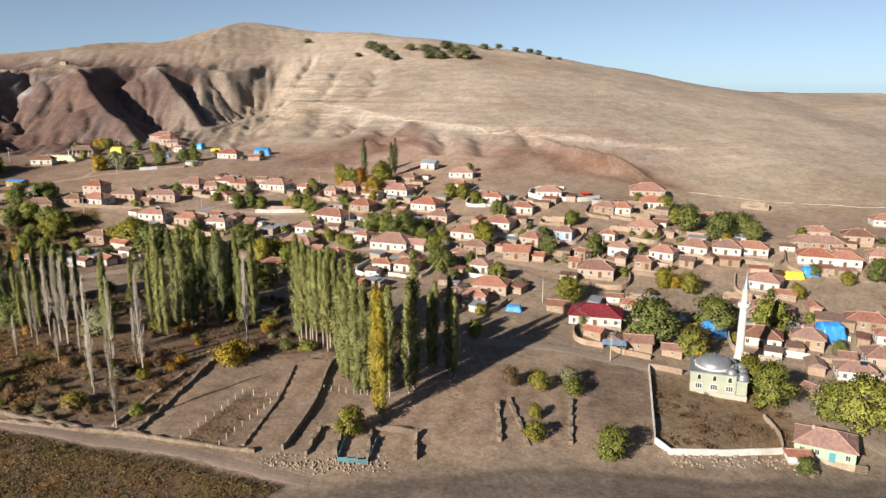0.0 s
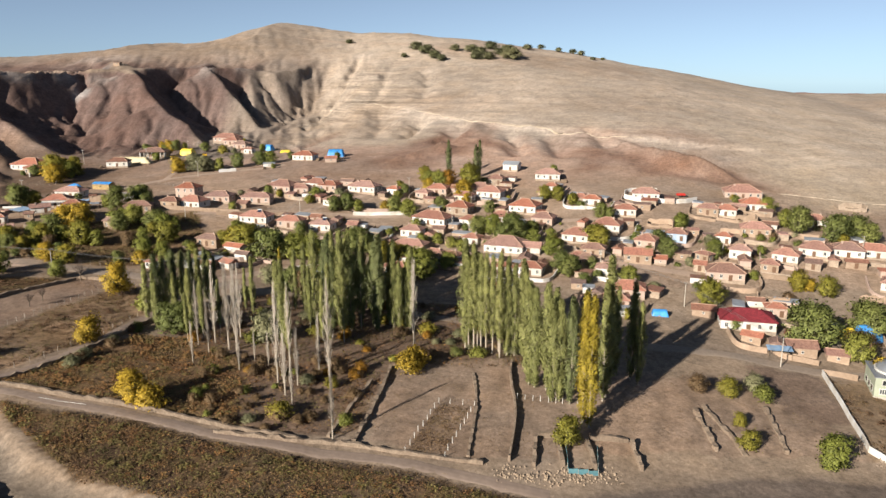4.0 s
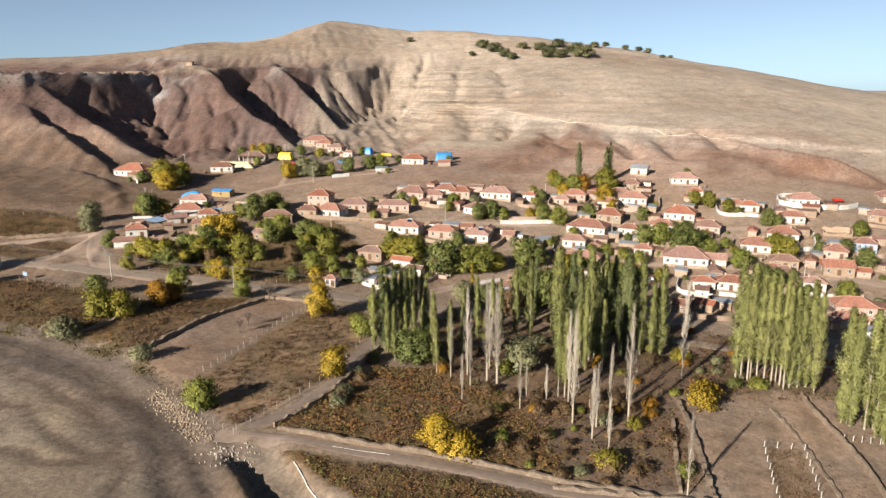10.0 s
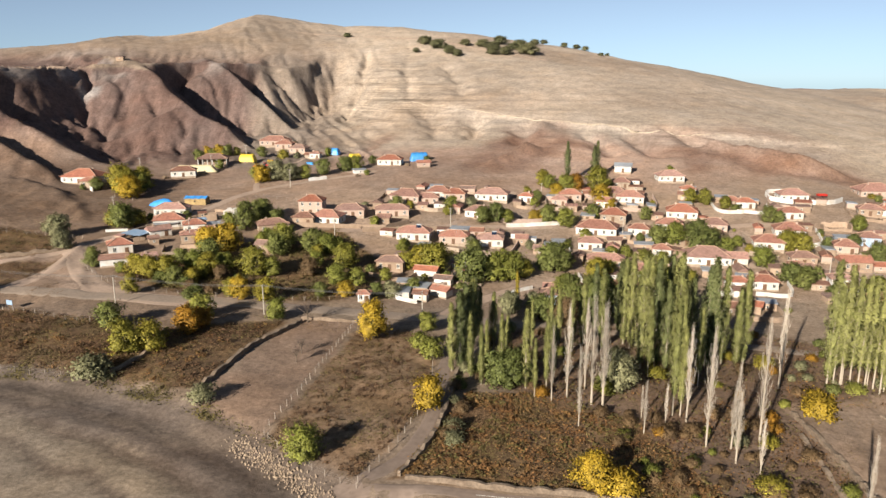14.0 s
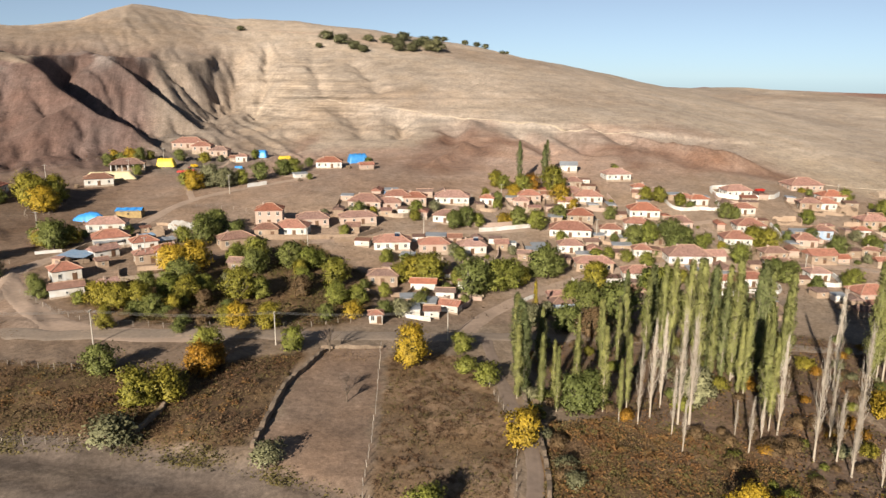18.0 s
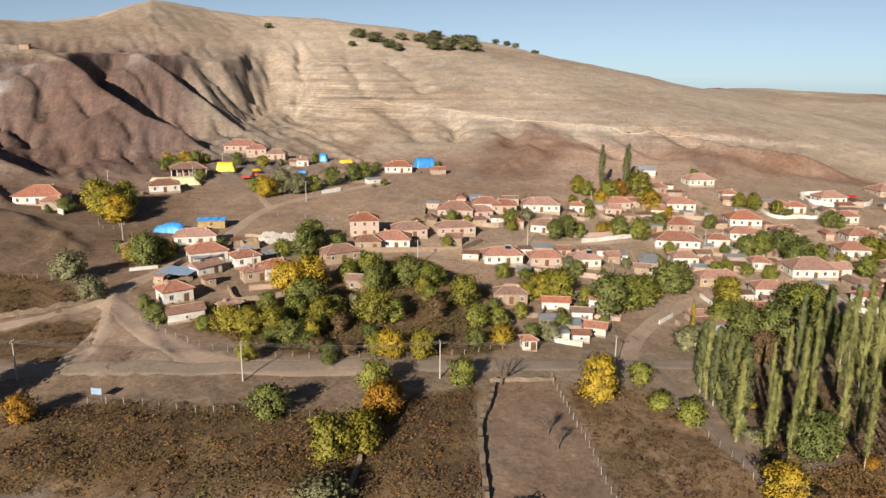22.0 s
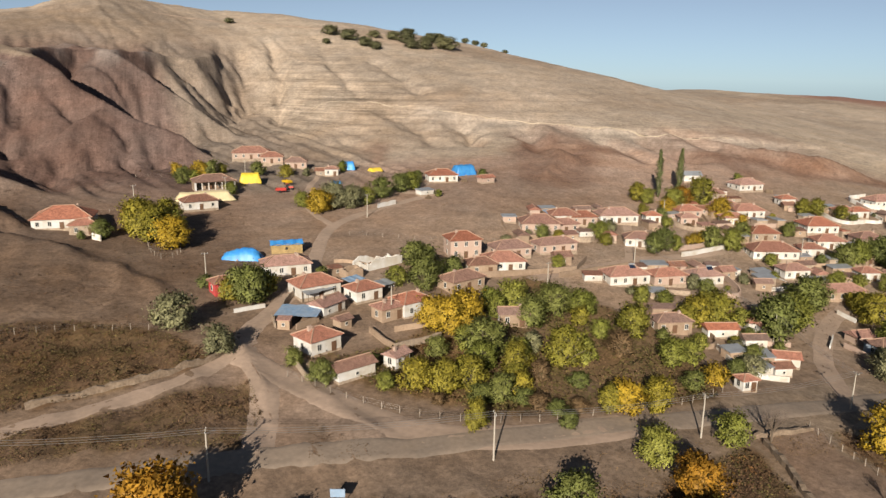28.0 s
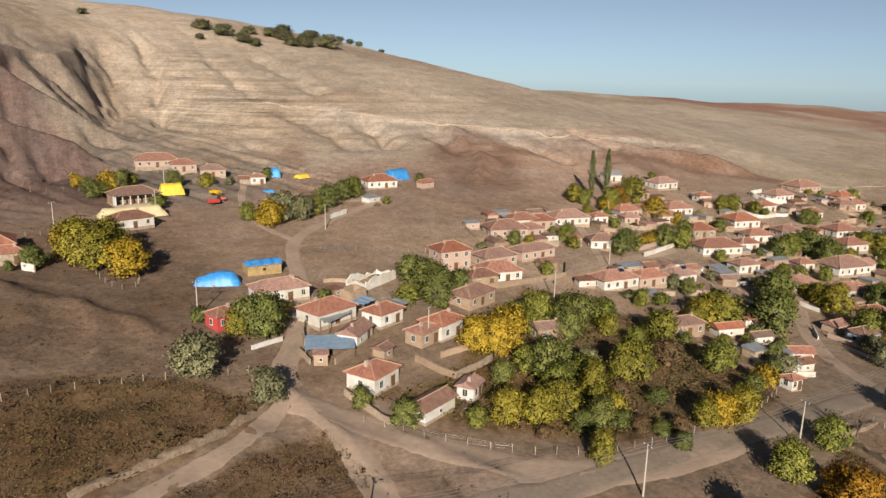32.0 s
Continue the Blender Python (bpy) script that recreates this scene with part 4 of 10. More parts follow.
    plot(PLOUGHED, (0.295, 0.209, 0.158), 0.1)
    plot(VINEYARD, (0.330, 0.224, 0.144), 0.5)
    plot(WEEDS_WEST, (0.140, 0.088, 0.050), 0.8)
    plot(WEEDS_RUST, (0.185, 0.116, 0.066), 0.6)
    plot(PLOTS, (0.345, 0.252, 0.190), 0.3)
    furrow = np.sin((x * 0.97 + y * 0.10) * 2.4 + 2 * waves(x, y, 40, 2)) * inside(x, y, PLOTS)
    lay((0.205, 0.152, 0.115), ramp(furrow, 0.3, 0.9) * 0.5)
    plot(WEEDS_NW, (0.165, 0.103, 0.062), 0.8)
    plot(WEEDS_FORK, (0.185, 0.122, 0.082), 0.9)
    plot(JUNCTION, (0.345, 0.252, 0.195), 0.1)
    plot(ISLAND, (0.29, 0.215, 0.165), 0.8)
    plot(ORCHARD, (0.235, 0.152, 0.086), 0.8)
    plot(MOSQUE_YARD, (0.265, 0.190, 0.125), 0.5)
    plot(DARK_PLOT, (0.215, 0.155, 0.12), 0.3)
    d3, s3, side3 = along(x, y, STREAM_LINE)
    far_bank = BED_SIDE == along(np.array([[-210.0]]), np.array([[150.0]]), STREAM_LINE)[2].ravel()[0]
    lay((0.262, 0.214, 0.166), far_bank * ramp(BED, 3, 6) * (1 - ramp(d3, 160, 230)) * (y < 240) * 0.9)
    lay((0.180, 0.143, 0.120), 1 - ramp(BED, 7, 10))
    lay((0.125, 0.094, 0.076), (1 - ramp(RIV, 0.5, 1.9)) * 0.75)
    lay((0.26, 0.205, 0.16), (1 - ramp(BED, 4, 6)) * ramp(waves(s3 * 900, d3 * side3 * 9, 40, 3), 0.05, 0.35) * 0.4)
    lay((0.225, 0.176, 0.135), (y < 108) * ramp(BED, 6, 9) * 0.8)
    lay((0.185, 0.138, 0.108), (1 - ramp(CUT, 6, 16)) * (CUT_SIDE < 0) * 0.85)
    plot(WEEDS_FRONT, (0.132, 0.086, 0.055), 0.6)
    # straw, rust and dark patches in the unused fields
    for k, (poly, amount) in enumerate(((WEEDS_FRONT, 0.8), (WEEDS_RUST, 0.8), (WEEDS_WEST, 0.8), (WEEDS_NW, 0.9), (WEEDS_FORK, 0.8), (ORCHARD, 0.7), (VINEYARD, 0.5))):
        m = inside(x, y, poly)
        lay((0.092, 0.062, 0.034), m * ramp(waves(x, y * 1.6, 15, 4 + k) + 0.6 * waves(x, y, 6, k), 0.15, 0.65) * amount)
        lay((0.215, 0.146, 0.082), m * ramp(waves(x, y * 1.5, 19, 9 + k) + 0.6 * waves(x, y, 7, 3 + k), 0.1, 0.7) * amount)
        lay((0.215, 0.130, 0.066), m * ramp(waves(x, y * 1.4, 12, 14 + k) + 0.5 * waves(x, y, 5, 6 + k), 0.35, 0.85) * amount * 0.7)
    lay((0.215, 0.175, 0.140), ramp(CUT_DEEP, 0.3, 0.7))
    # the shade line beside the track, put into the ground colour
    lay((0.125, 0.092, 0.068), RUT * 0.85)
    lay((0.262, 0.196, 0.140), np.exp(-((CUT - 5.6) / 1.2) ** 2) * (CUT_SIDE < 0) * ramp(CUT_S, 0.02, 0.1) * 0.9)
    kind[..., 3] = (0.6 - 0.4 * ramp(x, -90, -50)) * (1 - ramp(d3, 9, 13)) + 0.15 * (side3 < 0) * ramp(d3, 8, 12) * (1 - ramp(d3, 60, 110)) * (y < 240)
    kind[..., 1] = np.maximum(kind[..., 1], 1.0 * ramp(WORN, 0.25, 0.6))
    # haze over the hill, painted into its colour as extra blue
    base[..., 2] *= 1 + 0.06 * ramp(y, 330, 420)
    return base, kind


def sheet(name, xs, ys, zs, mat, cover=None, kind=None):
    """A mesh over a grid of points."""
    h, w = zs.shape
    me = bpy.data.meshes.new(name)
    co = np.stack([xs, ys, zs], -1).reshape(-1, 3).astype(np.float32)
    idx = np.arange(h * w).reshape(h, w)
    quads = np.stack([idx[:-1, :-1], idx[:-1, 1:], idx[1:, 1:], idx[1:, :-1]], -1).reshape(-1, 4).astype(np.int32)
    me.vertices.add(len(co)), me.vertices.foreach_set("co", co.ravel())
    me.loops.add(quads.size), me.loops.foreach_set("vertex_index", quads.ravel())
    me.polygons.add(len(quads))
    me.polygons.foreach_set("loop_start", np.arange(0, quads.size, 4, dtype=np.int32))
    me.polygons.foreach_set("use_smooth", np.ones(len(quads), bool))
    me.update(calc_edges=True)
    if cover is not None:
        a = me.color_attributes.new("cover", "FLOAT_COLOR", "POINT")
        a.data.foreach_set("color", np.concatenate([cover, np.ones(cover.shape[:2] + (1,))], -1).astype(np.float32).ravel())
        a = me.color_attributes.new("kind", "FLOAT_COLOR", "POINT")
        a.data.foreach_set("color", kind.astype(np.float32).ravel())
    me.materials.append(mat)
    return new(name, me)


COVER, KIND = paint_cover()
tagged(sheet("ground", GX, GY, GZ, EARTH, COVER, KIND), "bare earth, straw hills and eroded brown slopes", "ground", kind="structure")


def resample(pts, step):
    """Points every step metres along a smoothed line."""
    p = np.array(pts, float)
    for _ in range(2):
        q = [p[0]]
        for a, b in zip(p, p[1:]):
            q += [a * 0.75 + b * 0.25, a * 0.25 + b * 0.75]
        p = np.array(q + [p[-1]])
    d = np.concatenate([[0], np.cumsum(np.hypot(*np.diff(p, axis=0).T))])
    s = np.linspace(0, d[-1], max(2, int(d[-1] / step) + 1))
    return np.stack([np.interp(s, d, p[:, 0]), np.interp(s, d, p[:, 1])], -1)


def way(name, pts, width, mat, label, lift=0.10, end_width=None, wheel=0.05):
    """A road or track laid on the ground, with worn edges and two wheel tracks."""
    lift = lift * 0.6
    c = resample(pts, 2.0)
    t = np.gradient(c, axis=0)
    t /= np.hypot(t[:, 0], t[:, 1])[:, None]
    nrm = np.stack([-t[:, 1], t[:, 0]], -1)
    w = np.linspace(width, end_width or width, len(c))
    k = np.linspace(-0.5, 0.5, 9)
    edge = 0.35 * np.stack([waves(c[:, 0] + 50 * j, c[:, 1], 6, 2) for j in (0, 1)], -1)
    off = w[:, None] * k[None, :]
    off[:, 0] += edge[:, 0]
    off[:, -1] += edge[:, 1]
    xs, ys = c[:, :1] + nrm[:, :1] * off, c[:, 1:] + nrm[:, 1:] * off
    zs = ground_z(xs, ys) + lift - wheel * np.exp(-((np.abs(k) - 0.22) / 0.08) ** 2)[None, :]
    zs[:, 0] -= lift + 0.06
    zs[:, -1] -= lift + 0.06
    return tagged(sheet(name, xs, ys, zs, mat), label, "road", kind="structure")


def outcrop(pts, width, label):
    """A ragged band of pale rock along a line."""
    c = resample(pts, 1.2)
    t = np.gradient(c, axis=0)
    t /= np.hypot(t[:, 0], t[:, 1])[:, None]
    nrm = np.stack([-t[:, 1], t[:, 0]], -1)
    share = np.linspace(0, 1, len(c))
    w = width * (0.25 + 0.75 * ramp(waves(c[:, 0], c[:, 1], 46, 3) + 0.6 * waves(c[:, 0], c[:, 1], 9, 4), -0.7, 0.6)) * ramp(share, 0, 0.08) * (1 - ramp(share, 0.9, 1))
    mid = 1.2 * waves(c[:, 0], c[:, 1], 12, 7)
    k = np.linspace(-0.5, 0.5, 6)
    off = mid[:, None] + w[:, None] * k[None, :] + 0.25 * np.stack([waves(c[:, 0] + 31 * j, c[:, 1], 4, j) for j in range(6)], -1)
    xs, ys = c[:, :1] + nrm[:, :1] * off, c[:, 1:] + nrm[:, 1:] * off
    zs = ground_z(xs, ys) + np.array([-0.4, 0.15, 0.35, 0.4, 0.25, -0.4])[None, :] * (0.6 + 0.5 * waves(xs, ys, 5, 2))
    return tagged(sheet("rock_ledge", xs, ys, zs, CHALK), label, "rock", kind="structure")


outcrop(LEDGE[1:7], 1.7, "pale weathered rock ledge along the slope")
outcrop([(-128, 582), (-110, 566), (-92, 552), (-76, 540)], 0.9, "thin pale rock layer in the slope")
outcrop([(120, 350), (160, 343), (215, 330)], 1.2, "thin pale rock layer in the eastern slope")
way("hill_track", [(-190, 760), (-120, 742), (-60, 716), (0, 680), (30, 650)], 2.6, ROAD_DIRT, "faint pale track over the hill", 0.25, wheel=0.0)
way("road_main", [(-330, 262), (-290, 254), (-259, 248), (-236, 243), (-219, 238.5), (-200, 235), (-178, 232), (-155, 229), (-134, 227), (-105, 225), (-80, 218)], 6.2, ROAD_TAR, "worn grey asphalt village road with dusty edges", 0.24, wheel=0.02)
way("road_east", [(-80, 218), (-45, 203), (-12, 190), (2, 187), (18, 187), (34, 185), (48, 180), (62, 178), (88, 182)], 5.0, ROAD_TAR, "dusty grey road past the poplars", 0.14, wheel=0.02)
way("road_mosque", [(88, 182), (90, 168), (93, 150), (104, 136), (118, 122)], 5.5, ROAD_TAR, "grey road beside the mosque yard", 0.13, wheel=0.02)
way("lane_upper", [(-239, 243), (-234.5, 257), (-231.5, 268), (-232.5, 280.9), (-229.8, 291.0), (-222.2, 299.4), (-212.6, 312.6), (-204.9, 324.8), (-197.9, 340.9), (-191.7, 354.3), (-184.4, 366.3), (-170.4, 376.7), (-151.6, 385.6), (-124.0, 396.3), (-150, 397), (-122, 412)], 5.6, ROAD_DIRT, "pale dirt lane climbing through the hamlet", 0.12, 3.4)
way("lane_hillside", [(-184.4, 366.3), (-186.1, 380.7), (-184.1, 398.3), (-176.3, 418.6), (-165.7, 437.4)], 3.0, ROAD_DIRT, "dirt lane to the upper farm", 0.10)
way("road_bend", [(-178, 231.5), (-190, 232.5), (-204, 235.5), (-215, 242.4), (-221.4, 253.5), (-226, 263), (-229, 271), (-233, 279)], 8.5, ROAD_DIRT, "broad pale dirt bend where the lane meets the road", 0.22, 7.0)
way("track_west", [(-300, 262), (-270, 267), (-251, 271), (-241, 275), (-230, 286)], 4.2, ROAD_DIRT, "pale dirt track between weedy fields", 0.11)
way("lane_field", [(-152, 144), (-140, 150), (-131, 168), (-127, 187), (-123, 203), (-117, 224)], 3.2, TRACK, "narrow dirt lane between field walls", 0.10)
way("track_front", [(-152, 144), (-137, 144), (-121, 139.5), (-106, 137), (-87, 131), (-71, 128), (-53, 126), (-41, 123), (-25, 120)], 3.0, TRACK, "dirt track along the dry stream", 0.10)
way("lane_village", [(-124, 225), (-111, 241), (-92, 255), (-73, 265), (-47, 273), (-20, 272), (10, 262), (45, 246)], 5.0, ROAD_DIRT, "dusty village lane between houses", 0.11)
way("lane_middle", [(-150, 303), (-135, 307), (-106, 312), (-69, 313), (-45, 314), (-5, 306), (40, 300)], 4.2, ROAD_DIRT, "dusty lane through the middle of the village", 0.11)
way("lane_top", [(-106, 312), (-92, 328), (-78, 345), (-69, 358)], 3.6, ROAD_DIRT, "dirt lane up to the top houses", 0.10)



# ---- building blocks ----
class Shape:
    """Collects faces for one mesh."""

    def __init__(self):
        self.v, self.f, self.m = [], [], []

    def face(self, pts, mat=0):
        k = len(self.v)
        self.v += [tuple(p) for p in pts]
        self.f.append(tuple(range(k, k + len(pts))))
        self.m.append(mat)

    def box(self, x0, y0, z0, x1, y1, z1, mat=0, top=0.0):
        """A block; top: how far its upper edges draw in."""
        k = len(self.v)
        t = top
        self.v += [(x0, y0, z0), (x1, y0, z0), (x1, y1, z0), (x0, y1, z0), (x0 + t, y0 + t, z1), (x1 - t, y0 + t, z1), (x1 - t, y1 - t, z1), (x0 + t, y1 - t, z1)]
        for q in ((3, 2, 1, 0), (4, 5, 6, 7), (0, 1, 5, 4), (1, 2, 6, 5), (2, 3, 7, 6), (3, 0, 4, 7)):
            self.f.append(tuple(k + i for i in q))
            self.m.append(mat)
        return self

    def tube(self, a, b, ra, rb, sides=6, mat=0):
        """A tapered bar from a to b."""
        a, b = Vector(a), Vector(b)
        w = (b - a).normalized()
        u = w.orthogonal().normalized()
        t = w.cross(u)
        k = len(self.v)
        for c, r in ((a, ra), (b, rb)):
            for i in range(sides):
                an = 2 * math.pi * i / sides
                self.v.append(tuple(c + (u * math.cos(an) + t * math.sin(an)) * r))
        for i in range(sides):
            j = (i + 1) % sides
            self.f.append((k + i, k + j, k + sides + j, k + sides + i))
            self.m.append(mat)
        self.f.append(tuple(k + sides + i for i in range(sides)))
        self.f.append(tuple(k + i for i in reversed(range(sides))))
        self.m += [mat, mat]
        return self

    def lathe(self, profile, sides=16, mat=0, cx=0.0, cy=0.0):
        """A turned body from (radius, height) pairs."""
        k = len(self.v)
        for r, z in profile:
            for i in range(sides):
                an = 2 * math.pi * i / sides
                self.v.append((cx + r * math.cos(an), cy + r * math.sin(an), z))
        for p in range(len(profile) - 1):
            for i in range(sides):
                j = (i + 1) % sides
                self.f.append((k + p * sides + i, k + p * sides + j, k + (p + 1) * sides + j, k + (p + 1) * sides + i))
                self.m.append(mat)
        return self

    def mesh(self, name, *mats, uv=False, smooth=False):
        me = bpy.data.meshes.new(name)
        me.from_pydata(self.v, [], self.f)
        for m in mats:
            me.materials.append(m)
        if len(mats) > 1:
            me.polygons.foreach_set("material_index", self.m)
        if smooth:
            me.polygons.foreach_set("use_smooth", [True] * len(self.f))
        if uv:
            lay = me.uv_layers.new(name="UVMap")
            for p in me.polygons:
                n = p.normal
                u = Vector((0, 0, 1)).cross(n)
                u = u.normalized() if u.length > 1e-4 else Vector((1, 0, 0))
                w = n.cross(u)
                for li in p.loop_indices:
                    c = me.vertices[me.loops[li].vertex_index].co
                    lay.data[li].uv = (c.dot(u), c.dot(w))
        return me


def part(name, me, parent, at=(0, 0, 0), turn=0.0, label="", size=1.0):
    ob = new(name, me)
    ob.parent = parent
    ob.matrix_basis = pose(*at, 0, 0, turn) @ Matrix.Scale(size, 4)
    if label:
        ob["label"] = label
    return ob


def thing(name, x, y, turn, label, category, group="", z=None, size=1.0):
    ob = new(name)
    ob.matrix_basis = pose(x, y, gz(x, y) if z is None else z, 0, 0, turn) @ Matrix.Scale(size, 4)
    ob.empty_display_size = 0.3
    return tagged(ob, label, category, group)


RNG = random.Random(7)


# ---- houses ----
def window_meshes(w, h, halves=2):
    b = 0.09
    fr = Shape().box(-w / 2, -0.05, 0, w / 2, 0.03, h).mesh("window", FRAME)
    sill = Shape().box(-w / 2 - 0.08, -0.14, -0.07, w / 2 + 0.08, 0.03, -0.003).mesh("sill", FRAME)
    wide = (w - b * (halves + 1)) / halves
    pane = Shape().box(-wide / 2, -0.062, b, wide / 2, -0.04, h - b).mesh("pane", GLASS)
    return fr, sill, pane, [-w / 2 + b + wide / 2 + k * (wide + b) for k in range(halves)]


WIN = {"tall": window_meshes(1.0, 1.35), "wide": window_meshes(1.5, 1.25), "small": window_meshes(0.7, 0.7, 1)}


def window(kind, ob, at, turn=0.0):
    """A framed window on a wall, with its sill and panes."""
    fr, sill, pane, places = WIN[kind]
    wn_ = part("window", fr, ob, at, turn)
    part("sill", sill, wn_)
    for px in places:
        part("pane", pane, wn_, (px, 0, 0))
    return wn_


DOOR = {}
for key, mt in (("brown", DOORBROWN), ("blue", DOORBLUE), ("white", FRAME)):
    s = Shape().box(-0.5, -0.05, 0, 0.5, 0.03, 2.05, 0, 0.0)
    s.box(-0.40, -0.07, 0.15, -0.05, -0.05, 0.95).box(0.05, -0.07, 0.15, 0.40, -0.05, 0.95).box(-0.40, -0.07, 1.1, 0.40, -0.05, 1.9)
    s.box(-0.6, -0.03, 0, -0.5, 0.03, 2.15).box(0.5, -0.03, 0, 0.6, 0.03, 2.15)
    DOOR[key] = s.mesh("door", mt)
CHIMNEY = Shape().box(-0.3, -0.3, -0.9, 0.3, 0.3, 0.75).box(-0.38, -0.38, 0.75, 0.38, 0.38, 0.85).box(-0.22, -0.22, 0.85, 0.22, 0.22, 1.05).mesh("chimney", PINK)
HEATER = Shape()
HEATER.face([(-0.9, -0.5, 0.15), (0.9, -0.5, 0.15), (0.9, 0.5, 0.95), (-0.9, 0.5, 0.95)], 0)
HEATER.box(-0.95, -0.55, 0.02, -0.85, 0.55, 0.12, 1).box(0.85, -0.55, 0.02, 0.95, 0.55, 0.12, 1).box(-0.9, 0.42, 0.1, -0.82, 0.5, 0.95, 1).box(0.82, 0.42, 0.1, 0.9, 0.5, 0.95, 1)
HEATER.tube((-0.85, 0.55, 1.1), (0.85, 0.55, 1.1), 0.25, 0.25, 10, 1)
HEATER = HEATER.mesh("solar_heater", PANEL, TIN)
WALLS = {"white": WHITE, "tan": TAN, "stone": STONE, "pink": PINK, "blue": BLUEWASH, "red": REDWALL, "mint": MINTWALL}
WALL_WORDS = {"white": "white plastered", "tan": "mud-plastered", "stone": "rubble stone", "pink": "pinkish plastered", "blue": "blue-washed", "red": "red-painted", "mint": "mint and white"}
ROOFS = {"red": TILE, "old": TILE_OLD, "maroon": TILE_MAROON, "tin": TIN, "blue": PALEBLUE}
ROOF_WORDS = {"red": "red clay tile", "old": "weathered brown tile", "maroon": "maroon tile", "tin": "grey sheet metal", "blue": "faded blue sheet"}


def roof_shape(w, d, rise, over, shape):
    """Sloping faces with a fascia; returns the shape and the lines of its ridges."""
    s = Shape()
    a, b, t = w / 2 + over, d / 2 + over, 0.14
    e = [(-a, -b, t), (a, -b, t), (a, b, t), (-a, b, t)]
    low = [(x, y, 0) for x, y, _ in e]
    top = rise + t
    lines = []
    if shape == "hip":
        if a >= b:
            p, q = (-(a - b * 0.95), 0, top), (a - b * 0.95, 0, top)
            s.face([e[0], e[1], q, p]), s.face([e[1], e[2], q]), s.face([e[2], e[3], p, q]), s.face([e[3], e[0], p])
            lines = [(e[0], p), (e[3], p), (e[1], q), (e[2], q), (p, q)]
        else:
            p, q = (0, -(b - a * 0.95), top), (0, b - a * 0.95, top)
            s.face([e[0], e[1], p]), s.face([e[1], e[2], q, p]), s.face([e[2], e[3], q]), s.face([e[3], e[0], p, q])
            lines = [(e[0], p), (e[1], p), (e[2], q), (e[3], q), (p, q)]
    elif shape == "gable":
        p, q = (-a, 0, top), (a, 0, top)
        s.face([e[0], e[1], q, p]), s.face([e[2], e[3], p, q]), s.face([e[1], e[2], q]), s.face([e[3], e[0], p])
        lines = [(p, q)]
    else:
        hi = [(a, b, top), (-a, b, top)]
        s.face([e[0], e[1], hi[0], hi[1]]), s.face([low[1], low[2], hi[0], e[1]]), s.face([low[3], low[0], e[0], hi[1]]), s.face([low[2], low[3], hi[1], hi[0]])
    if shape != "shed":
        for i in range(4):
            j = (i + 1) % 4
            s.face([low[i], low[j], e[j], e[i]])
    else:
        s.face([low[0], low[1], e[1], e[0]])
    s.face(low[::-1])
    return s, lines


BUILT = []  # house middles and reach


def house(x, y, w, d, h=2.9, turn=-20.0, wall="white", roof="red", shape="hip", rise=None, chimneys=1, heater=False, front=None, sides=True, door="brown", label="", storeys=1, name="house", deep=1.4):
    """A village house. Its front looks along its own -y."""
    BUILT.append((x, y, 0.5 * max(w, d) + 0.8))
    ob = thing(name, x, y, turn, label or f"{WALL_WORDS[wall]} village house with a {ROOF_WORDS[roof]} roof", "house", "village houses")
    hh = h * storeys
    s = Shape().box(-w / 2, -d / 2, -deep, w / 2, d / 2, hh)
    part("wall", s.mesh("wall", WALLS[wall]), ob)
    if wall in ("white", "pink", "mint"):
        s = Shape().box(-w / 2 - 0.06, -d / 2 - 0.06, -deep, w / 2 + 0.06, d / 2 + 0.06, 0.35)
        part("plinth", s.mesh("plinth", STONE), ob)
    rise = rise if rise is not None else (0.27 * min(w, d) if shape != "shed" else 0.10 * d)
    s, lines = roof_shape(w, d, rise, 0.45 if shape != "shed" else 0.25, shape)
    rf = part("roof", s.mesh("roof", ROOFS[roof], uv=True), ob, (0, 0, hh + 0.003))
    if lines and roof in ("red", "old", "maroon"):
        c = Shape()
        for a, b in lines:
            c.tube(Vector(a) + Vector((0, 0, 0.03)), Vector(b) + Vector((0, 0, 0.03)), 0.15, 0.15, 5)
        part("ridge_cap", c.mesh("ridge_cap", RIDGE if roof != "maroon" else TILE_MAROON), rf)
    for k in range(chimneys):
        cx, cy = w * (0.22 if k == 0 else -0.25) * RNG.choice((-1, 1)), d * RNG.uniform(-0.12, 0.12)
        part("chimney", CHIMNEY, ob, (cx, cy, hh + rise * 0.75))
    if heater:
        part("solar_heater", HEATER, ob, (w * 0.15, -d * 0.12, hh + rise * 0.72))
    n = front if front is not None else max(2, int(w / 2.8))
    for fl in range(storeys):
        z = fl * h + (0.95 if h > 2.4 else 0.8)
        kind = "tall" if h > 2.4 else "small"
        for i in range(n):
            px = -w / 2 + w * (i + 0.5) / n
            if fl == 0 and i == n // 2 and h > 2.3:
                part("door", DOOR[door], ob, (px, -d / 2 - 0.03, 0.05))
                continue
            window(kind, ob, (px, -d / 2 - 0.03, z))
        if sides:
            for sx, tr in ((-1, -90), (1, 90)):
                for k in range(1 if d < 8 else 2):
                    py = d * (0 if d < 8 else (-0.22 + 0.44 * k))
                    window(kind, ob, (sx * (w / 2 + 0.03), py, z), tr)
    return ob


def shed(x, y, w, d, h=2.2, turn=-20.0, wall="tan", roof="old", shape="gable", label="", **more):
    return house(x, y, w, d, h, turn, wall, roof, shape, chimneys=0, front=1, sides=False, name="shed", label=label or f"low {WALL_WORDS[wall]} shed with a {ROOF_WORDS[roof]} roof", **more)


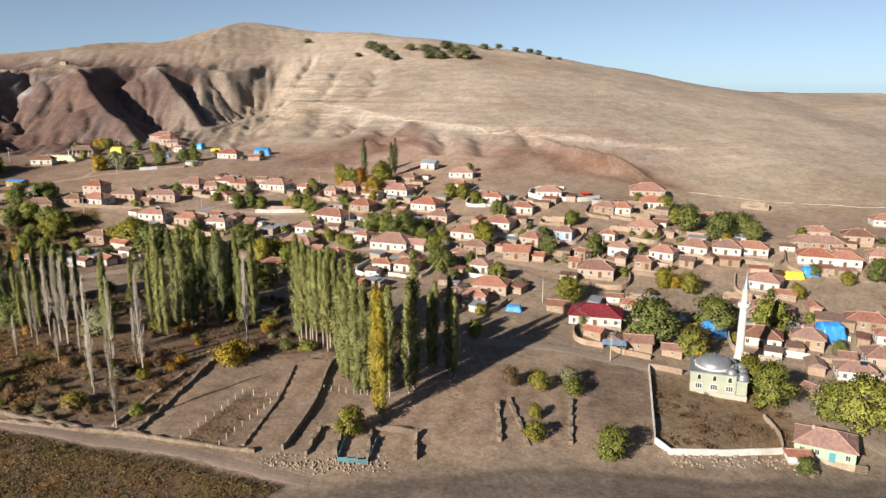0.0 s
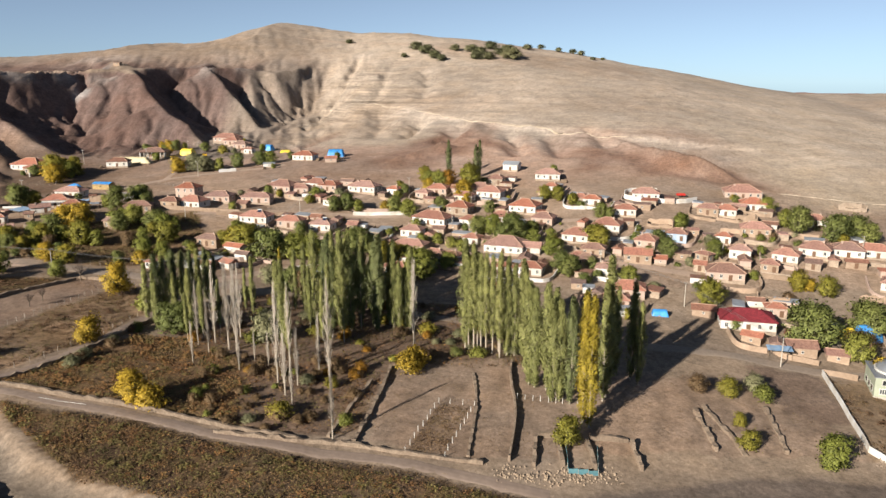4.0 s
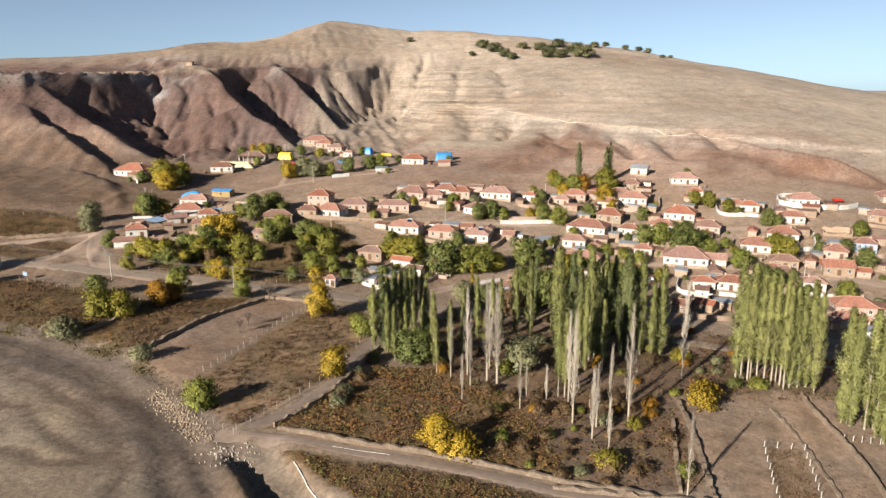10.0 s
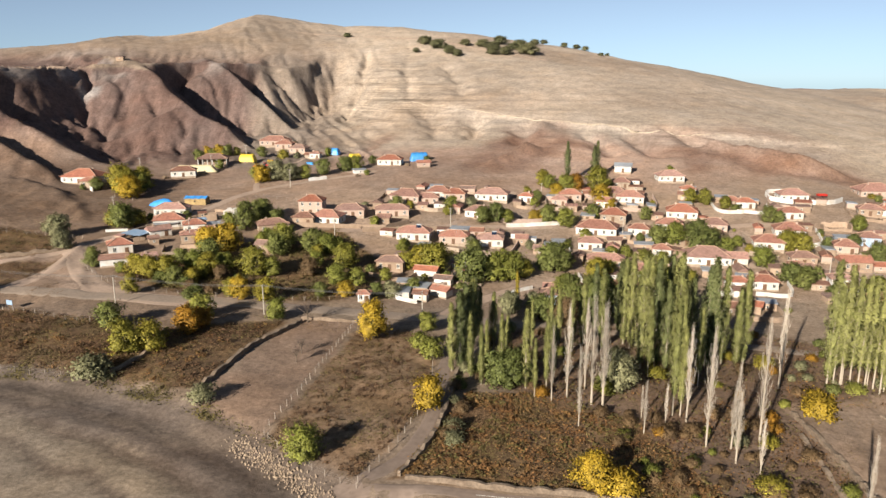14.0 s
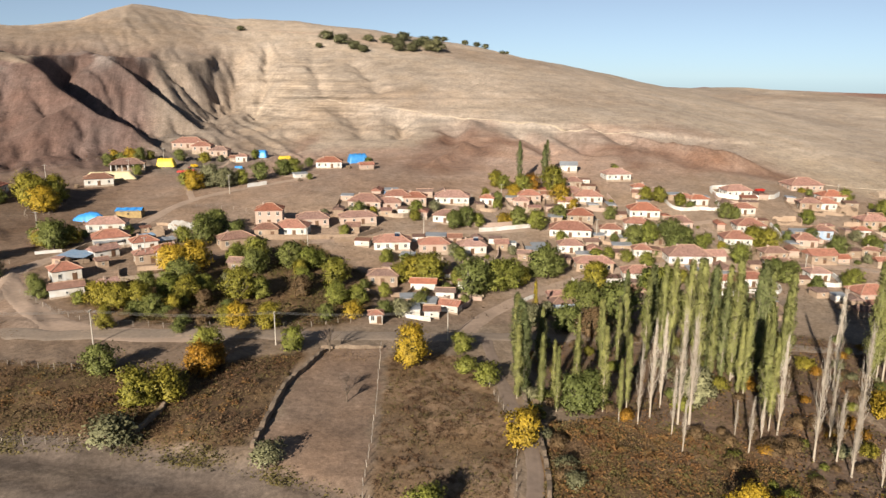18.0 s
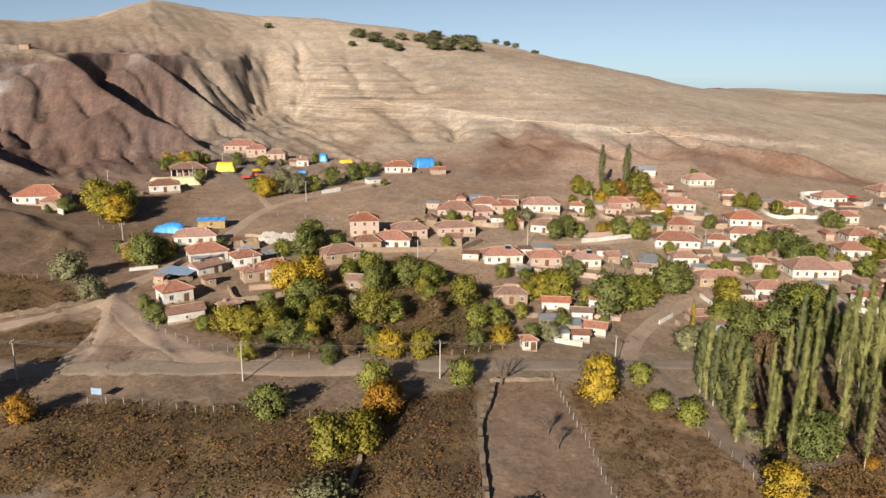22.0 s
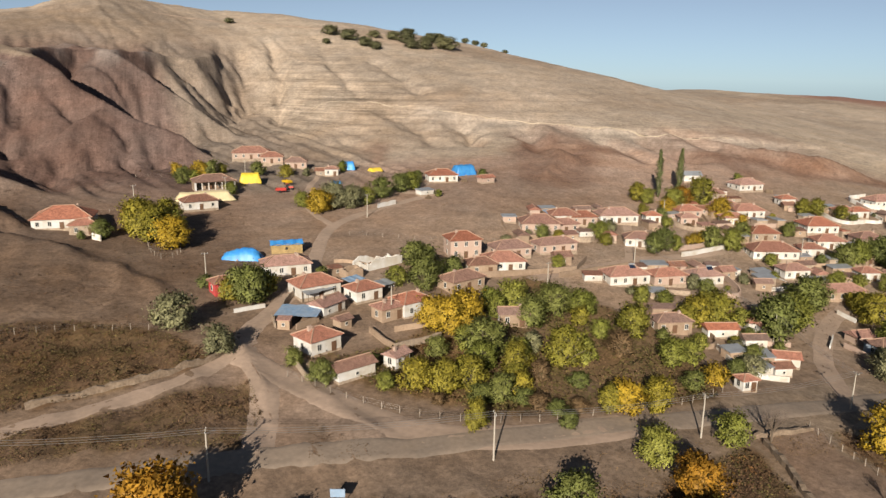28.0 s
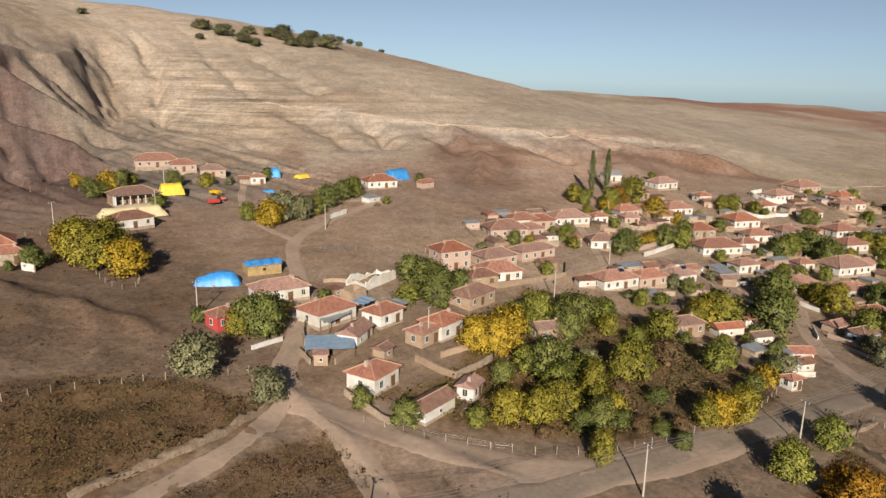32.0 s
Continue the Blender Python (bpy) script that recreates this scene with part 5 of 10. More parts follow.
def wall_run(pts, h, thick, mat, label, name="garden_wall", rough=0.12, cap=None):
    """A free-standing wall along a line, uneven on top."""
    c = resample(pts, 1.2) if rough > 0.02 else np.array(pts, float)
    if rough <= 0.02:
        out = []
        for a, b in zip(c, c[1:]):
            k = max(1, int(math.dist(a, b) / 3))
            out += [a + (b - a) * i / k for i in range(k)]
        c = np.array(out + [c[-1]])
    t = np.gradient(c, axis=0)
    t /= np.hypot(t[:, 0], t[:, 1])[:, None]
    nrm = np.stack([-t[:, 1], t[:, 0]], -1)
    z = ground_z(c[:, 0], c[:, 1])
    mid = c.mean(0)
    base = float(z.min())
    s = Shape()
    ring = []
    for p, q, zz in zip(c, nrm, z):
        up = h * (1 + rough * RNG.uniform(-1, 1.3)) if rough > 0.02 else h
        th = thick * (1 + rough * RNG.uniform(-1, 1))
        k = len(s.v)
        for o, e in ((-th / 2, -0.6), (-th * 0.42, up), (th * 0.42, up), (th / 2, -0.6)):
            s.v.append((p[0] + q[0] * o - mid[0], p[1] + q[1] * o - mid[1], zz + e - base))
        ring.append(k)
    for a, b in zip(ring, ring[1:]):
        for i in range(3):
            s.f.append((a + i, a + i + 1, b + i + 1, b + i))
            s.m.append(0)
    for a, flip in ((ring[0], 1), (ring[-1], -1)):
        s.f.append(tuple(a + i for i in (0, 1, 2, 3)[::flip]))
        s.m.append(0)
    ob = new(name, s.mesh(name, mat))
    ob.location = (mid[0], mid[1], base)
    return tagged(ob, label, "wall", "field and yard walls")


POSTGREY = material("grey_post", (0.267, 0.235, 0.203), vary=0.2, grain=4, coarse=1, bump=0.3, each=0.25)
POST = Shape().box(-0.06, -0.06, -0.5, 0.06, 0.06, 1.5, 0, 0.015).mesh("post", POSTGREY)


PALEPOST = Shape().box(-0.07, -0.07, -0.5, 0.07, 0.07, 1.5, 0, 0.015).mesh("post", FRAME)


def fence(pts, gap, label="row of grey fence posts with wire", tall=1.0, square=False):
    post = PALEPOST if label.startswith("pale") else POST
    c = np.concatenate([resample([a, b], gap)[:-1] for a, b in zip(pts, pts[1:])] + [[pts[-1]]]) if square else resample(pts, gap)
    mid = c.mean(0)
    z0 = gz(*mid)
    ob = thing("fence", mid[0], mid[1], 0, label, "fence", "field fences")
    ends = []
    for p in c:
        x, y = p[0] + RNG.uniform(-0.15, 0.15), p[1] + RNG.uniform(-0.15, 0.15)
        q = part("post", post, ob, (x - mid[0], y - mid[1], gz(x, y) - z0), RNG.uniform(0, 90), size=tall * 0.88)
        q.rotation_euler.x = radians(RNG.uniform(-4, 4))
        ends.append((x - mid[0], y - mid[1], gz(x, y) - z0))
    s = Shape()
    for a, b in zip(ends, ends[1:]):
        for hgt in (0.6, 1.05, 1.4):
            s.tube((a[0], a[1], a[2] + hgt * tall), (b[0], b[1], b[2] + hgt * tall), 0.008, 0.008, 3)
    tagged(part("wire", s.mesh("wire", WIRE), ob), kind="stuff")
    return ob


# ---- plants ----
def cards(name, centres, sizes, mat, seed, up=0.0, hearts=None):
    """Many small leaf sprays, each a three-cornered blade, upright or (up below 0) bent flat; hearts: the middles of the clumps, from which the shading turns."""
    r = np.random.RandomState(seed)
    n = len(centres)
    a = r.normal(size=(n, 3))
    a[:, 2] = np.abs(a[:, 2]) + up if up >= 0 else a[:, 2] * 0.4
    a /= np.linalg.norm(a, axis=1)[:, None]
    b = np.cross(a, r.normal(size=(n, 3)) if up >= 0 else r.normal(size=(n, 3)) * 0.3 + np.array([0, 0, 1]))
    b /= np.linalg.norm(b, axis=1)[:, None]
    s = np.asarray(sizes)[:, None]
    v = np.stack([centres - a * s * 0.8 + b * s * 0.75, centres - a * s * 0.7 - b * s * 0.75, centres + a * s * 1.1], 1)
    if hearts is not None:
        q = centres - hearts
        q /= np.maximum(1e-3, np.linalg.norm(q, axis=1))[:, None]
        q = q + r.normal(size=q.shape) * 0.14 + np.array([0, 0, 0.2])
        q /= np.linalg.norm(q, axis=1)[:, None]
        turned = (np.cross(v[:, 1] - v[:, 0], v[:, 2] - v[:, 0]) * q).sum(1) < 0
        v[turned] = v[turned][:, [1, 0, 2]]
    me = bpy.data.meshes.new(name)
    me.vertices.add(n * 3), me.vertices.foreach_set("co", v.reshape(-1).astype(np.float32))
    me.loops.add(n * 3), me.loops.foreach_set("vertex_index", np.arange(n * 3, dtype=np.int32))
    me.polygons.add(n), me.polygons.foreach_set("loop_start", np.arange(0, n * 3, 3, dtype=np.int32))
    me.polygons.foreach_set("use_smooth", np.ones(n, bool))
    me.update(calc_edges=True)
    if hearts is not None:
        me.normals_split_custom_set_from_vertices(np.repeat(q, 3, axis=0).tolist())
    me.materials.append(mat)
    return me


def wood(name, bars, mat, sides=5):
    s = Shape()
    for a, b, ra, rb in bars:
        s.tube(a, b, ra, rb, sides)
    return s.mesh(name, mat)


def poplar_meshes(seed, height, radius, bare=0.12, leaves=2600, bark=PALEBARK):
    """A columnar tree of steep branches; returns trunk, branchwork and the leaves' places, sizes and clump middles."""
    r = np.random.RandomState(seed)
    bars, cen, siz, mid = [], [], [], []
    bars.append(((0, 0, -0.6), (0.1, 0.05, height * 0.5), 0.17, 0.10))
    bars.append(((0.1, 0.05, height * 0.5), (0.0, 0.1, height * 0.97), 0.10, 0.02))
    nb = 110 if leaves else 84
    for k in range(nb):
        t = bare + (1 - bare) * (k + 0.5) / nb
        z = height * t * 0.95
        prof = min(1, (t - bare) * 4 + 0.35) * max(0.05, 1 - max(0, t - 0.30) / 0.74) ** 0.75
        reach = radius * prof * r.uniform(0.35, 1.15)
        an = r.uniform(0, 2 * math.pi)
        up = min(reach * r.uniform(1.6, 3.0), height * 1.01 - z)
        tip = (reach * math.cos(an), reach * math.sin(an), z + up)
        bars.append(((0.05, 0.04, z), tip, 0.028 if leaves else 0.036, 0.009 if leaves else 0.011))
        if leaves:
            m = int(leaves / nb)
            f = r.beta(2.6, 1.2, m)[:, None]
            p = np.array([0.05, 0.04, z]) * (1 - f) + np.array(tip) * f
            p += r.normal(size=(m, 3)) * np.array([0.20, 0.20, 0.50])
            cen.append(p)
            mid.append(np.stack([p[:, 0] * 0.25, p[:, 1] * 0.25, p[:, 2] - 0.5], -1))
            siz.append(r.uniform(0.07, 0.165, m))
        else:
            for j in range(3):
                f = r.uniform(0.2, 0.95)
                b = [c * f + o * (1 - f) for c, o in zip(tip, (0.05, 0.04, z))]
                bars.append((b, (b[0] + r.uniform(-0.3, 0.3), b[1] + r.uniform(-0.3, 0.3), b[2] + r.uniform(0.8, 2.4)), 0.018, 0.008))
    tr = wood("trunk", bars[:2], bark, 7)
    br = wood("branchwork", bars[2:], bark if leaves else TWIG, 3)
    return tr, br, (np.concatenate(cen), np.concatenate(siz), np.concatenate(mid)) if leaves else None


def round_meshes(seed, height, radius, leaves=2400, card=0.2, base=0.22):
    """A spreading tree: trunk, boughs and a crown of many loose clumps of uneven size."""
    r = np.random.RandomState(seed)
    bars = [((0, 0, -0.5), (0.1, 0.05, height * base), height * 0.030, height * 0.022)]
    top = (0.1, 0.05, height * base)
    cen, siz, mid = [], [], []
    nb = 58
    lean = r.uniform(-0.12, 0.12, 2) * radius
    for k in range(nb):
        an = k * 2.4 + r.uniform(-0.6, 0.6)
        up = (k + 0.5) / nb
        wide = math.sin(math.pi * (0.20 + 0.70 * up)) ** 0.75 * (1 + 0.24 * math.sin(3 * an + seed) + r.uniform(-0.2, 0.2))
        d = r.uniform(0.2, 1.0)
        c = np.array([lean[0] * up + radius * wide * d * math.cos(an), lean[1] * up + radius * wide * d * math.sin(an), height * (0.14 + 0.76 * up) + r.uniform(-0.4, 0.4)])
        if k % 3 == 0:
            midp = [t * 0.5 + q * 0.5 + r.uniform(-0.2, 0.2) for t, q in zip(top, c)]
            bars.append((top, midp, height * 0.014, height * 0.009))
            bars.append((midp, tuple(c), height * 0.009, height * 0.003))
        size = radius * r.uniform(0.14, 0.40)
        m = max(8, int(leaves / nb * (size / (radius * 0.26)) ** 2))
        q = r.normal(size=(m, 3)) * size * 0.56
        q[:, 2] *= 0.8
        cen.append(c + q)
        mid.append(np.repeat((c * 0.74 + np.array([0, 0, height * 0.42]) * 0.26 - np.array([0, 0, 0.08 * radius]))[None, :], m, 0))
        siz.append(r.uniform(card * 0.6, card * 1.3, m))
    cen, siz, mid = np.concatenate(cen), np.concatenate(siz), np.concatenate(mid)
    keep = cen[:, 2] > height * 0.03
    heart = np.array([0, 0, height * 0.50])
    # large dark cards deep in the crown: the shade of its gaps as colour
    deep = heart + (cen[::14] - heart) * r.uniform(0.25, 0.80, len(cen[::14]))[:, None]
    inner = cards("inner_leaves", deep, r.uniform(0.055, 0.105, len(deep)) * radius, L_CROWN_SHADE, seed)
    return wood("trunk", bars[:1], BARK, 7), wood("bough", bars[1:], BARK, 4), (cen[keep], siz[keep], mid[keep]), inner


POPLARS = {}
for k, (hgt, rad, bare, nl) in enumerate(((24, 1.75, 0.03, 12000), (22, 1.35, 0.04, 9500), (20, 1.9, 0.02, 11000), (23, 1.3, 0.18, 8000), (18, 1.15, 0.08, 6600))):
    POPLARS[k] = poplar_meshes(20 + k, hgt, rad, bare, nl)
BARE = {k: poplar_meshes(40 + k, hgt, rad, 0.14, 0) for k, (hgt, rad) in enumerate(((18, 1.2), (15, 1.0), (12, 0.8)))}
ROUND = {k: round_meshes(60 + k, hgt, rad, int(nl * 0.95), cd * 0.94, base=bs) for k, (hgt, rad, nl, cd, bs) in enumerate(((7.5, 3.5, 6200, 0.21, 0.16), (6.5, 2.9, 5000, 0.19, 0.14), (8.5, 3.1, 5600, 0.20, 0.18), (5.0, 2.4, 3600, 0.17, 0.12), (2.6, 1.6, 1700, 0.13, 0.05), (6.0, 3.0, 5000, 0.20, 0.13)))}
FOLIAGE = {}
LEAVES = {"green": L_GREEN, "dark": L_DARK, "mix": L_MIX, "yellow": L_YELLOW, "orange": L_ORANGE, "grey": L_GREY, "brown": L_BROWN, "poplar": L_POPLAR, "popdark": L_POPDARK, "popyellow": L_POPYEL, "oak": L_OAK}
LEAF_WORDS = {"green": "green leafy", "dark": "dark green", "mix": "green and yellow autumn", "yellow": "bright yellow autumn", "orange": "orange-brown autumn", "grey": "silvery grey-green", "brown": "withered brown", "oak": "dull dark green"}


def foliage(key, data, colour):
    if (key, colour) not in FOLIAGE:
        FOLIAGE[key, colour] = cards("crown", data[0], data[1], LEAVES[colour], sum(ord(c) for c in key), 0.9 if "poplar" in key else 0.0, data[2])
    return FOLIAGE[key, colour]


def poplar(x, y, h, kind=0, colour="poplar", wide=1.06):
    tr, br, lf = POPLARS[kind]
    full = (24, 22, 20, 23, 18)[kind]
    words = {"poplar": "tall slender green poplar turning yellow", "popdark": "tall dense dark green poplar", "popyellow": "slender poplar in yellow autumn leaf"}[colour]
    ob = thing("poplar_tree", x, y, RNG.uniform(0, 360), words + (" with a bare pale lower trunk" if kind >= 3 else ""), "tree", "poplars")
    ob.scale = (h / full * wide, h / full * wide, h / full)
    part("trunk", tr, ob, label="pale grey trunk")
    part("branchwork", br, ob)
    part("crown", foliage(f"poplar{kind}", lf, colour), ob)
    return ob


def bare_poplar(x, y, h, kind=0):
    tr, br, _ = BARE[kind]
    ob = thing("poplar_tree", x, y, RNG.uniform(0, 360), "leafless poplar with pale whitish trunk and upright twigs", "tree", "bare poplars", size=h / (18, 15, 12)[kind])
    part("trunk", tr, ob)
    part("branchwork", br, ob)
    return ob


def tree(x, y, h, colour="green", kind=0, wide=1.0):
    tr, br, lf, inner = ROUND[kind]
    ob = thing("tree" if kind != 4 else "bush", x, y, RNG.uniform(0, 360), f"{LEAF_WORDS[colour]} " + ("tree with a rounded crown" if kind != 4 else "bush close to the ground"), "tree" if kind != 4 else "bush", "garden trees" if kind != 4 else "bushes")
    s = h / (7.5, 6.5, 8.5, 5.0, 2.6, 6.0)[kind]
    ob.scale = (s * wide, s * wide, s)
    if kind != 4:
        part("trunk", tr, ob)
    part("bough", br, ob)
    part("crown", foliage(f"round{kind}", lf, colour), ob)
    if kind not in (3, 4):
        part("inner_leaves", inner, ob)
    return ob


def bush(x, y, h, colour="green", wide=1.0):
    return tree(x, y, h, colour, 4, wide)


def brush(name, poly, count, height, mat, label, seed, blades=9, patch=0.0, spread=1.35):
    """Weeds or low brush over a plot of ground, as one mesh of many small cards."""
    r = np.random.RandomState(seed)
    p = np.array(poly, float)
    lo, hi = p.min(0), p.max(0)
    pts = np.empty((0, 2))
    for _ in range(40):
        q = r.uniform(lo, hi, (count * 2, 2))
        q = q[inside(q[:, 0], q[:, 1], [tuple(v) for v in poly])]
        if patch:
            q = q[r.uniform(size=len(q)) < np.clip(0.5 + 0.9 * waves(q[:, 0], q[:, 1], patch, seed), 0.04, 1)]
        pts = np.concatenate([pts, q])
        if len(pts) >= count:
            break
    pts = pts[:count]
    k = np.repeat(np.arange(len(pts)), blades)
    size = height * r.uniform(0.5, 1.25, len(pts))
    hgt = size[k] * r.uniform(0.08, 1.0, len(k)) ** 1.5
    off = r.normal(size=(len(k), 2)) * (size[k] * spread)[:, None]
    xy = pts[k] + off
    within = inside(xy[:, 0], xy[:, 1], [tuple(v) for v in poly])
    k, hgt, xy = k[within], hgt[within], xy[within]
    c = np.stack([xy[:, 0], xy[:, 1], ground_z(xy[:, 0], xy[:, 1]) + hgt], -1)
    me = cards(name, c, np.maximum(0.07, size[k] * r.uniform(0.18, 0.36, len(k))), mat, seed, -1.0, c - np.array([0, 0, 0.5]) + r.normal(size=c.shape) * 0.12)
    return tagged(new(name, me), label, "weeds", kind="stuff")


# ---- houses ----
house(-261.3, 382.9, 15.9, 11.1, turn=-10, wall="white")
house(-221.1, 396.4, 11.1, 6.7, turn=5, wall="white", roof="old")
house(-184.3, 477.3, 16.5, 9.1, turn=-15, wall="pink")
house(-178.0, 465.9, 9.6, 6.8, turn=-15, wall="pink")
house(-169.7, 456.5, 9.3, 6.5, turn=-20, wall="pink", roof="old")
shed(-163.4, 441.1, 4.5, 3.6, turn=-20, h=2.2, wall="stone", roof="old")
house(-121.5, 410.2, 12.1, 7.9, turn=-15, wall="white")
house(-211.6, 324.8, 12.1, 6.6, turn=-8, wall="white", chimneys=2)
house(-229.3, 315.8, 5.3, 4.3, turn=10, wall="red")
house(-209.3, 308.1, 10.4, 7.3, turn=8, wall="white")
house(-199.4, 301.3, 7.3, 5.5, turn=12, wall="white")
house(-192.3, 289.9, 7.5, 6.0, turn=12, wall="white", h=3.4)
house(-198.4, 288.6, 6.2, 4.3, turn=12, wall="tan")
house(-210.3, 295.8, 7.3, 4.4, turn=30, wall="white", roof="red", shape="gable", h=2.4)
house(-218.3, 278.3, 7.2, 6.1, turn=18, wall="white", h=3.1, chimneys=2)
shed(-216.2, 264.7, 8.0, 4.0, turn=12, wall="white", roof="old", h=2.3)
house(-206.5, 265.8, 4.0, 3.2, turn=25, wall="white", shape="gable", h=2.6)
house(-158.7, 325.5, 9.3, 7.4, turn=-12, wall="pink", storeys=2, h=2.7)
house(-161.3, 310.6, 7.9, 5.6, turn=-12, wall="tan", roof="old")
house(-172.2, 301.9, 10.6, 6.4, turn=12, wall="tan", roof="old")
house(-172.0, 277.4, 6.8, 4.1, turn=-25, wall="tan", roof="old", shape="gable")
house(-144.0, 322.7, 11.3, 6.8, turn=-8, wall="pink")
house(-127.4, 322.9, 13.1, 5.9, turn=-6, wall="pink", roof="red")
house(-98.0, 346.5, 9.3, 6.5, turn=-20, wall="pink")
house(-81.4, 347.5, 14.2, 8.5, turn=-22, wall="white")
house(-111.3, 340.0, 9.6, 5.7, turn=-10, wall="pink")
house(-92.2, 323.3, 9.5, 6.7, turn=-35, wall="white")
house(-67.0, 344.0, 5.7, 4.6, turn=-25, wall="white")
house(-52.8, 340.1, 6.5, 5.2, turn=-25, wall="pink")
house(-16.7, 360.9, 8.0, 6.4, turn=-25, wall="stone", roof="red")
house(9.8, 366.4, 12.2, 8.6, turn=-12, wall="white")
house(-25.6, 347.0, 11.4, 8.0, turn=-20, wall="tan")
house(-36.0, 320.1, 10.2, 8.2, turn=-25, wall="stone")
house(-48.0, 306.0, 15.5, 9.3, turn=-28, wall="white")
house(-32.1, 302.9, 7.9, 5.5, turn=-28, wall="white")
house(-18.0, 306.0, 10.1, 7.1, turn=-28, wall="white")
house(-7.0, 318.3, 12.1, 9.7, turn=-25, wall="white", h=3.0)
house(8.4, 344.5, 6.4, 5.1, turn=-20, wall="white")
house(18.9, 325.4, 6.8, 5.5, turn=-20, wall="stone")
house(49.4, 329.1, 11.7, 8.2, turn=-15, wall="white")
house(-1.0, 302.2, 9.2, 7.4, turn=-25, wall="pink")
house(9.4, 281.7, 10.3, 8.3, turn=-25, wall="white")
house(23.7, 291.0, 10.9, 8.7, turn=-25, wall="white")
house(-121.4, 297.1, 12.0, 7.2, turn=-15, wall="white", heater=True)
house(-106.8, 295.7, 10.4, 6.2, turn=-15, wall="pink")
house(-93.7, 293.5, 9.5, 6.6, turn=-15, wall="white", heater=True)
shed(-77.1, 296.5, 3.0, 3.0, turn=-15, wall="white", roof="tin", shape="shed", rise=0.1, label="small square white outhouse")
house(-56.2, 291.1, 8.6, 6.0, turn=-20, wall="white")
shed(-71.6, 289.4, 5.4, 4.3, turn=-20, wall="stone", roof="tin", shape="shed")
house(-131.9, 268.4, 8.8, 5.3, turn=-20, wall="tan", roof="old")
house(-105.3, 263.9, 7.8, 5.5, turn=-25, wall="white", heater=True)
shed(-121.1, 262.5, 7.4, 3.7, turn=-25, wall="white", roof="red", h=2.3)
shed(-116.5, 256.2, 5.4, 3.2, turn=-25, wall="white")
shed(-124.9, 248.2, 5.5, 4.4, turn=-25, wall="tan", roof="tin", shape="shed")
shed(-118.7, 245.7, 5.5, 3.8, turn=-40, wall="white", roof="red")
house(-142.0, 237.4, 3.3, 2.8, turn=-12, wall="white", h=2.5, front=2, chimneys=0, label="small white roadside hut with a pyramid tiled roof")
house(-47.0, 262.0, 9.8, 6.9, turn=-25, wall="white", h=3.2)
house(-60.2, 249.6, 8.7, 5.2, turn=-25, wall="tan")
house(-56.5, 274.1, 12.5, 6.2, turn=-20, wall="tan", roof="red")
house(-32.2, 281.8, 6.4, 5.2, turn=-25, wall="white")
house(-13.3, 290.1, 6.9, 5.5, turn=-25, wall="pink")
house(-88.6, 228.4, 4.2, 3.4, turn=-25, wall="white", roof="maroon")
house(97.6, 338.8, 16.0, 11.2, turn=-15, wall="pink", roof="red")
house(94.0, 317.7, 10.6, 8.5, turn=-18, wall="white")
house(77.8, 305.9, 8.4, 6.7, turn=-25, wall="white")
house(81.3, 284.4, 11.2, 7.9, turn=-20, wall="tan", roof="red")
house(34.9, 273.5, 7.8, 7.0, turn=-30, wall="pink")
house(48.5, 279.2, 7.6, 6.1, turn=-25, wall="blue")
house(27.7, 259.1, 9.6, 6.7, turn=-15, wall="tan", roof="red", shape="gable")
house(52.0, 258.7, 5.5, 3.3, turn=-55, wall="tan", roof="red")
house(65.4, 275.4, 5.8, 4.6, turn=-30, wall="white")
house(66.3, 261.4, 7.5, 6.0, turn=-25, wall="white", h=3.4)
house(72.7, 250.6, 5.8, 5.3, turn=-25, wall="tan", roof="red")
house(82.3, 258.7, 8.8, 7.0, turn=-35, wall="white")
house(54.1, 244.2, 12.2, 8.6, turn=-15, wall="pink", roof="old")
house(95.9, 264.3, 10.6, 8.5, turn=-35, wall="white")
house(107.3, 263.3, 10.5, 8.4, turn=-25, wall="white")
house(116.3, 262.6, 12.0, 7.2, turn=-25, wall="white")
house(112.5, 298.8, 8.9, 7.1, turn=-20, wall="white")
house(109.6, 234.4, 10.6, 8.5, turn=-35, wall="white")
house(152.0, 285.3, 9.3, 6.5, turn=-15, wall="pink", roof="red")
house(144.3, 269.8, 18.0, 7.2, turn=-15, wall="tan", roof="red")
house(135.6, 253.0, 11.9, 8.4, turn=-20, wall="white", h=3.2)
house(144.2, 249.7, 11.0, 7.7, turn=-20, wall="white", h=3.2)
house(165.3, 278.9, 10.9, 7.6, turn=-20, wall="tan", roof="old")
house(191.8, 304.3, 11.3, 7.9, turn=-15, wall="white")
house(160.7, 252.7, 11.0, 7.7, turn=-20, wall="pink")
house(46.2, 206.3, 15.2, 9.4, turn=-14, wall="white", roof="maroon", h=3.0)
shed(43.8, 195.8, 5.2, 3.6, turn=-35, wall="tan", roof="red", h=2.2)
house(59.3, 215.8, 6.1, 4.3, turn=-15, wall="pink")
shed(55.2, 190.9, 7.5, 5.3, turn=-12, wall="tan", roof="old", h=2.3)
house(93.6, 198.7, 10.8, 8.7, turn=-25, wall="white", roof="old")
house(103.3, 215.0, 13.0, 9.1, turn=-25, wall="pink", roof="red")
house(107.1, 197.9, 8.7, 7.8, turn=-30, wall="tan", roof="red")
house(129.1, 206.6, 11.4, 6.8, turn=-25, wall="tan", roof="red")
shed(120.1, 208.5, 10.7, 6.4, turn=-25, wall="tan", roof="old", shape="shed")
house(130.5, 196.7, 8.1, 5.7, turn=-20, wall="white")
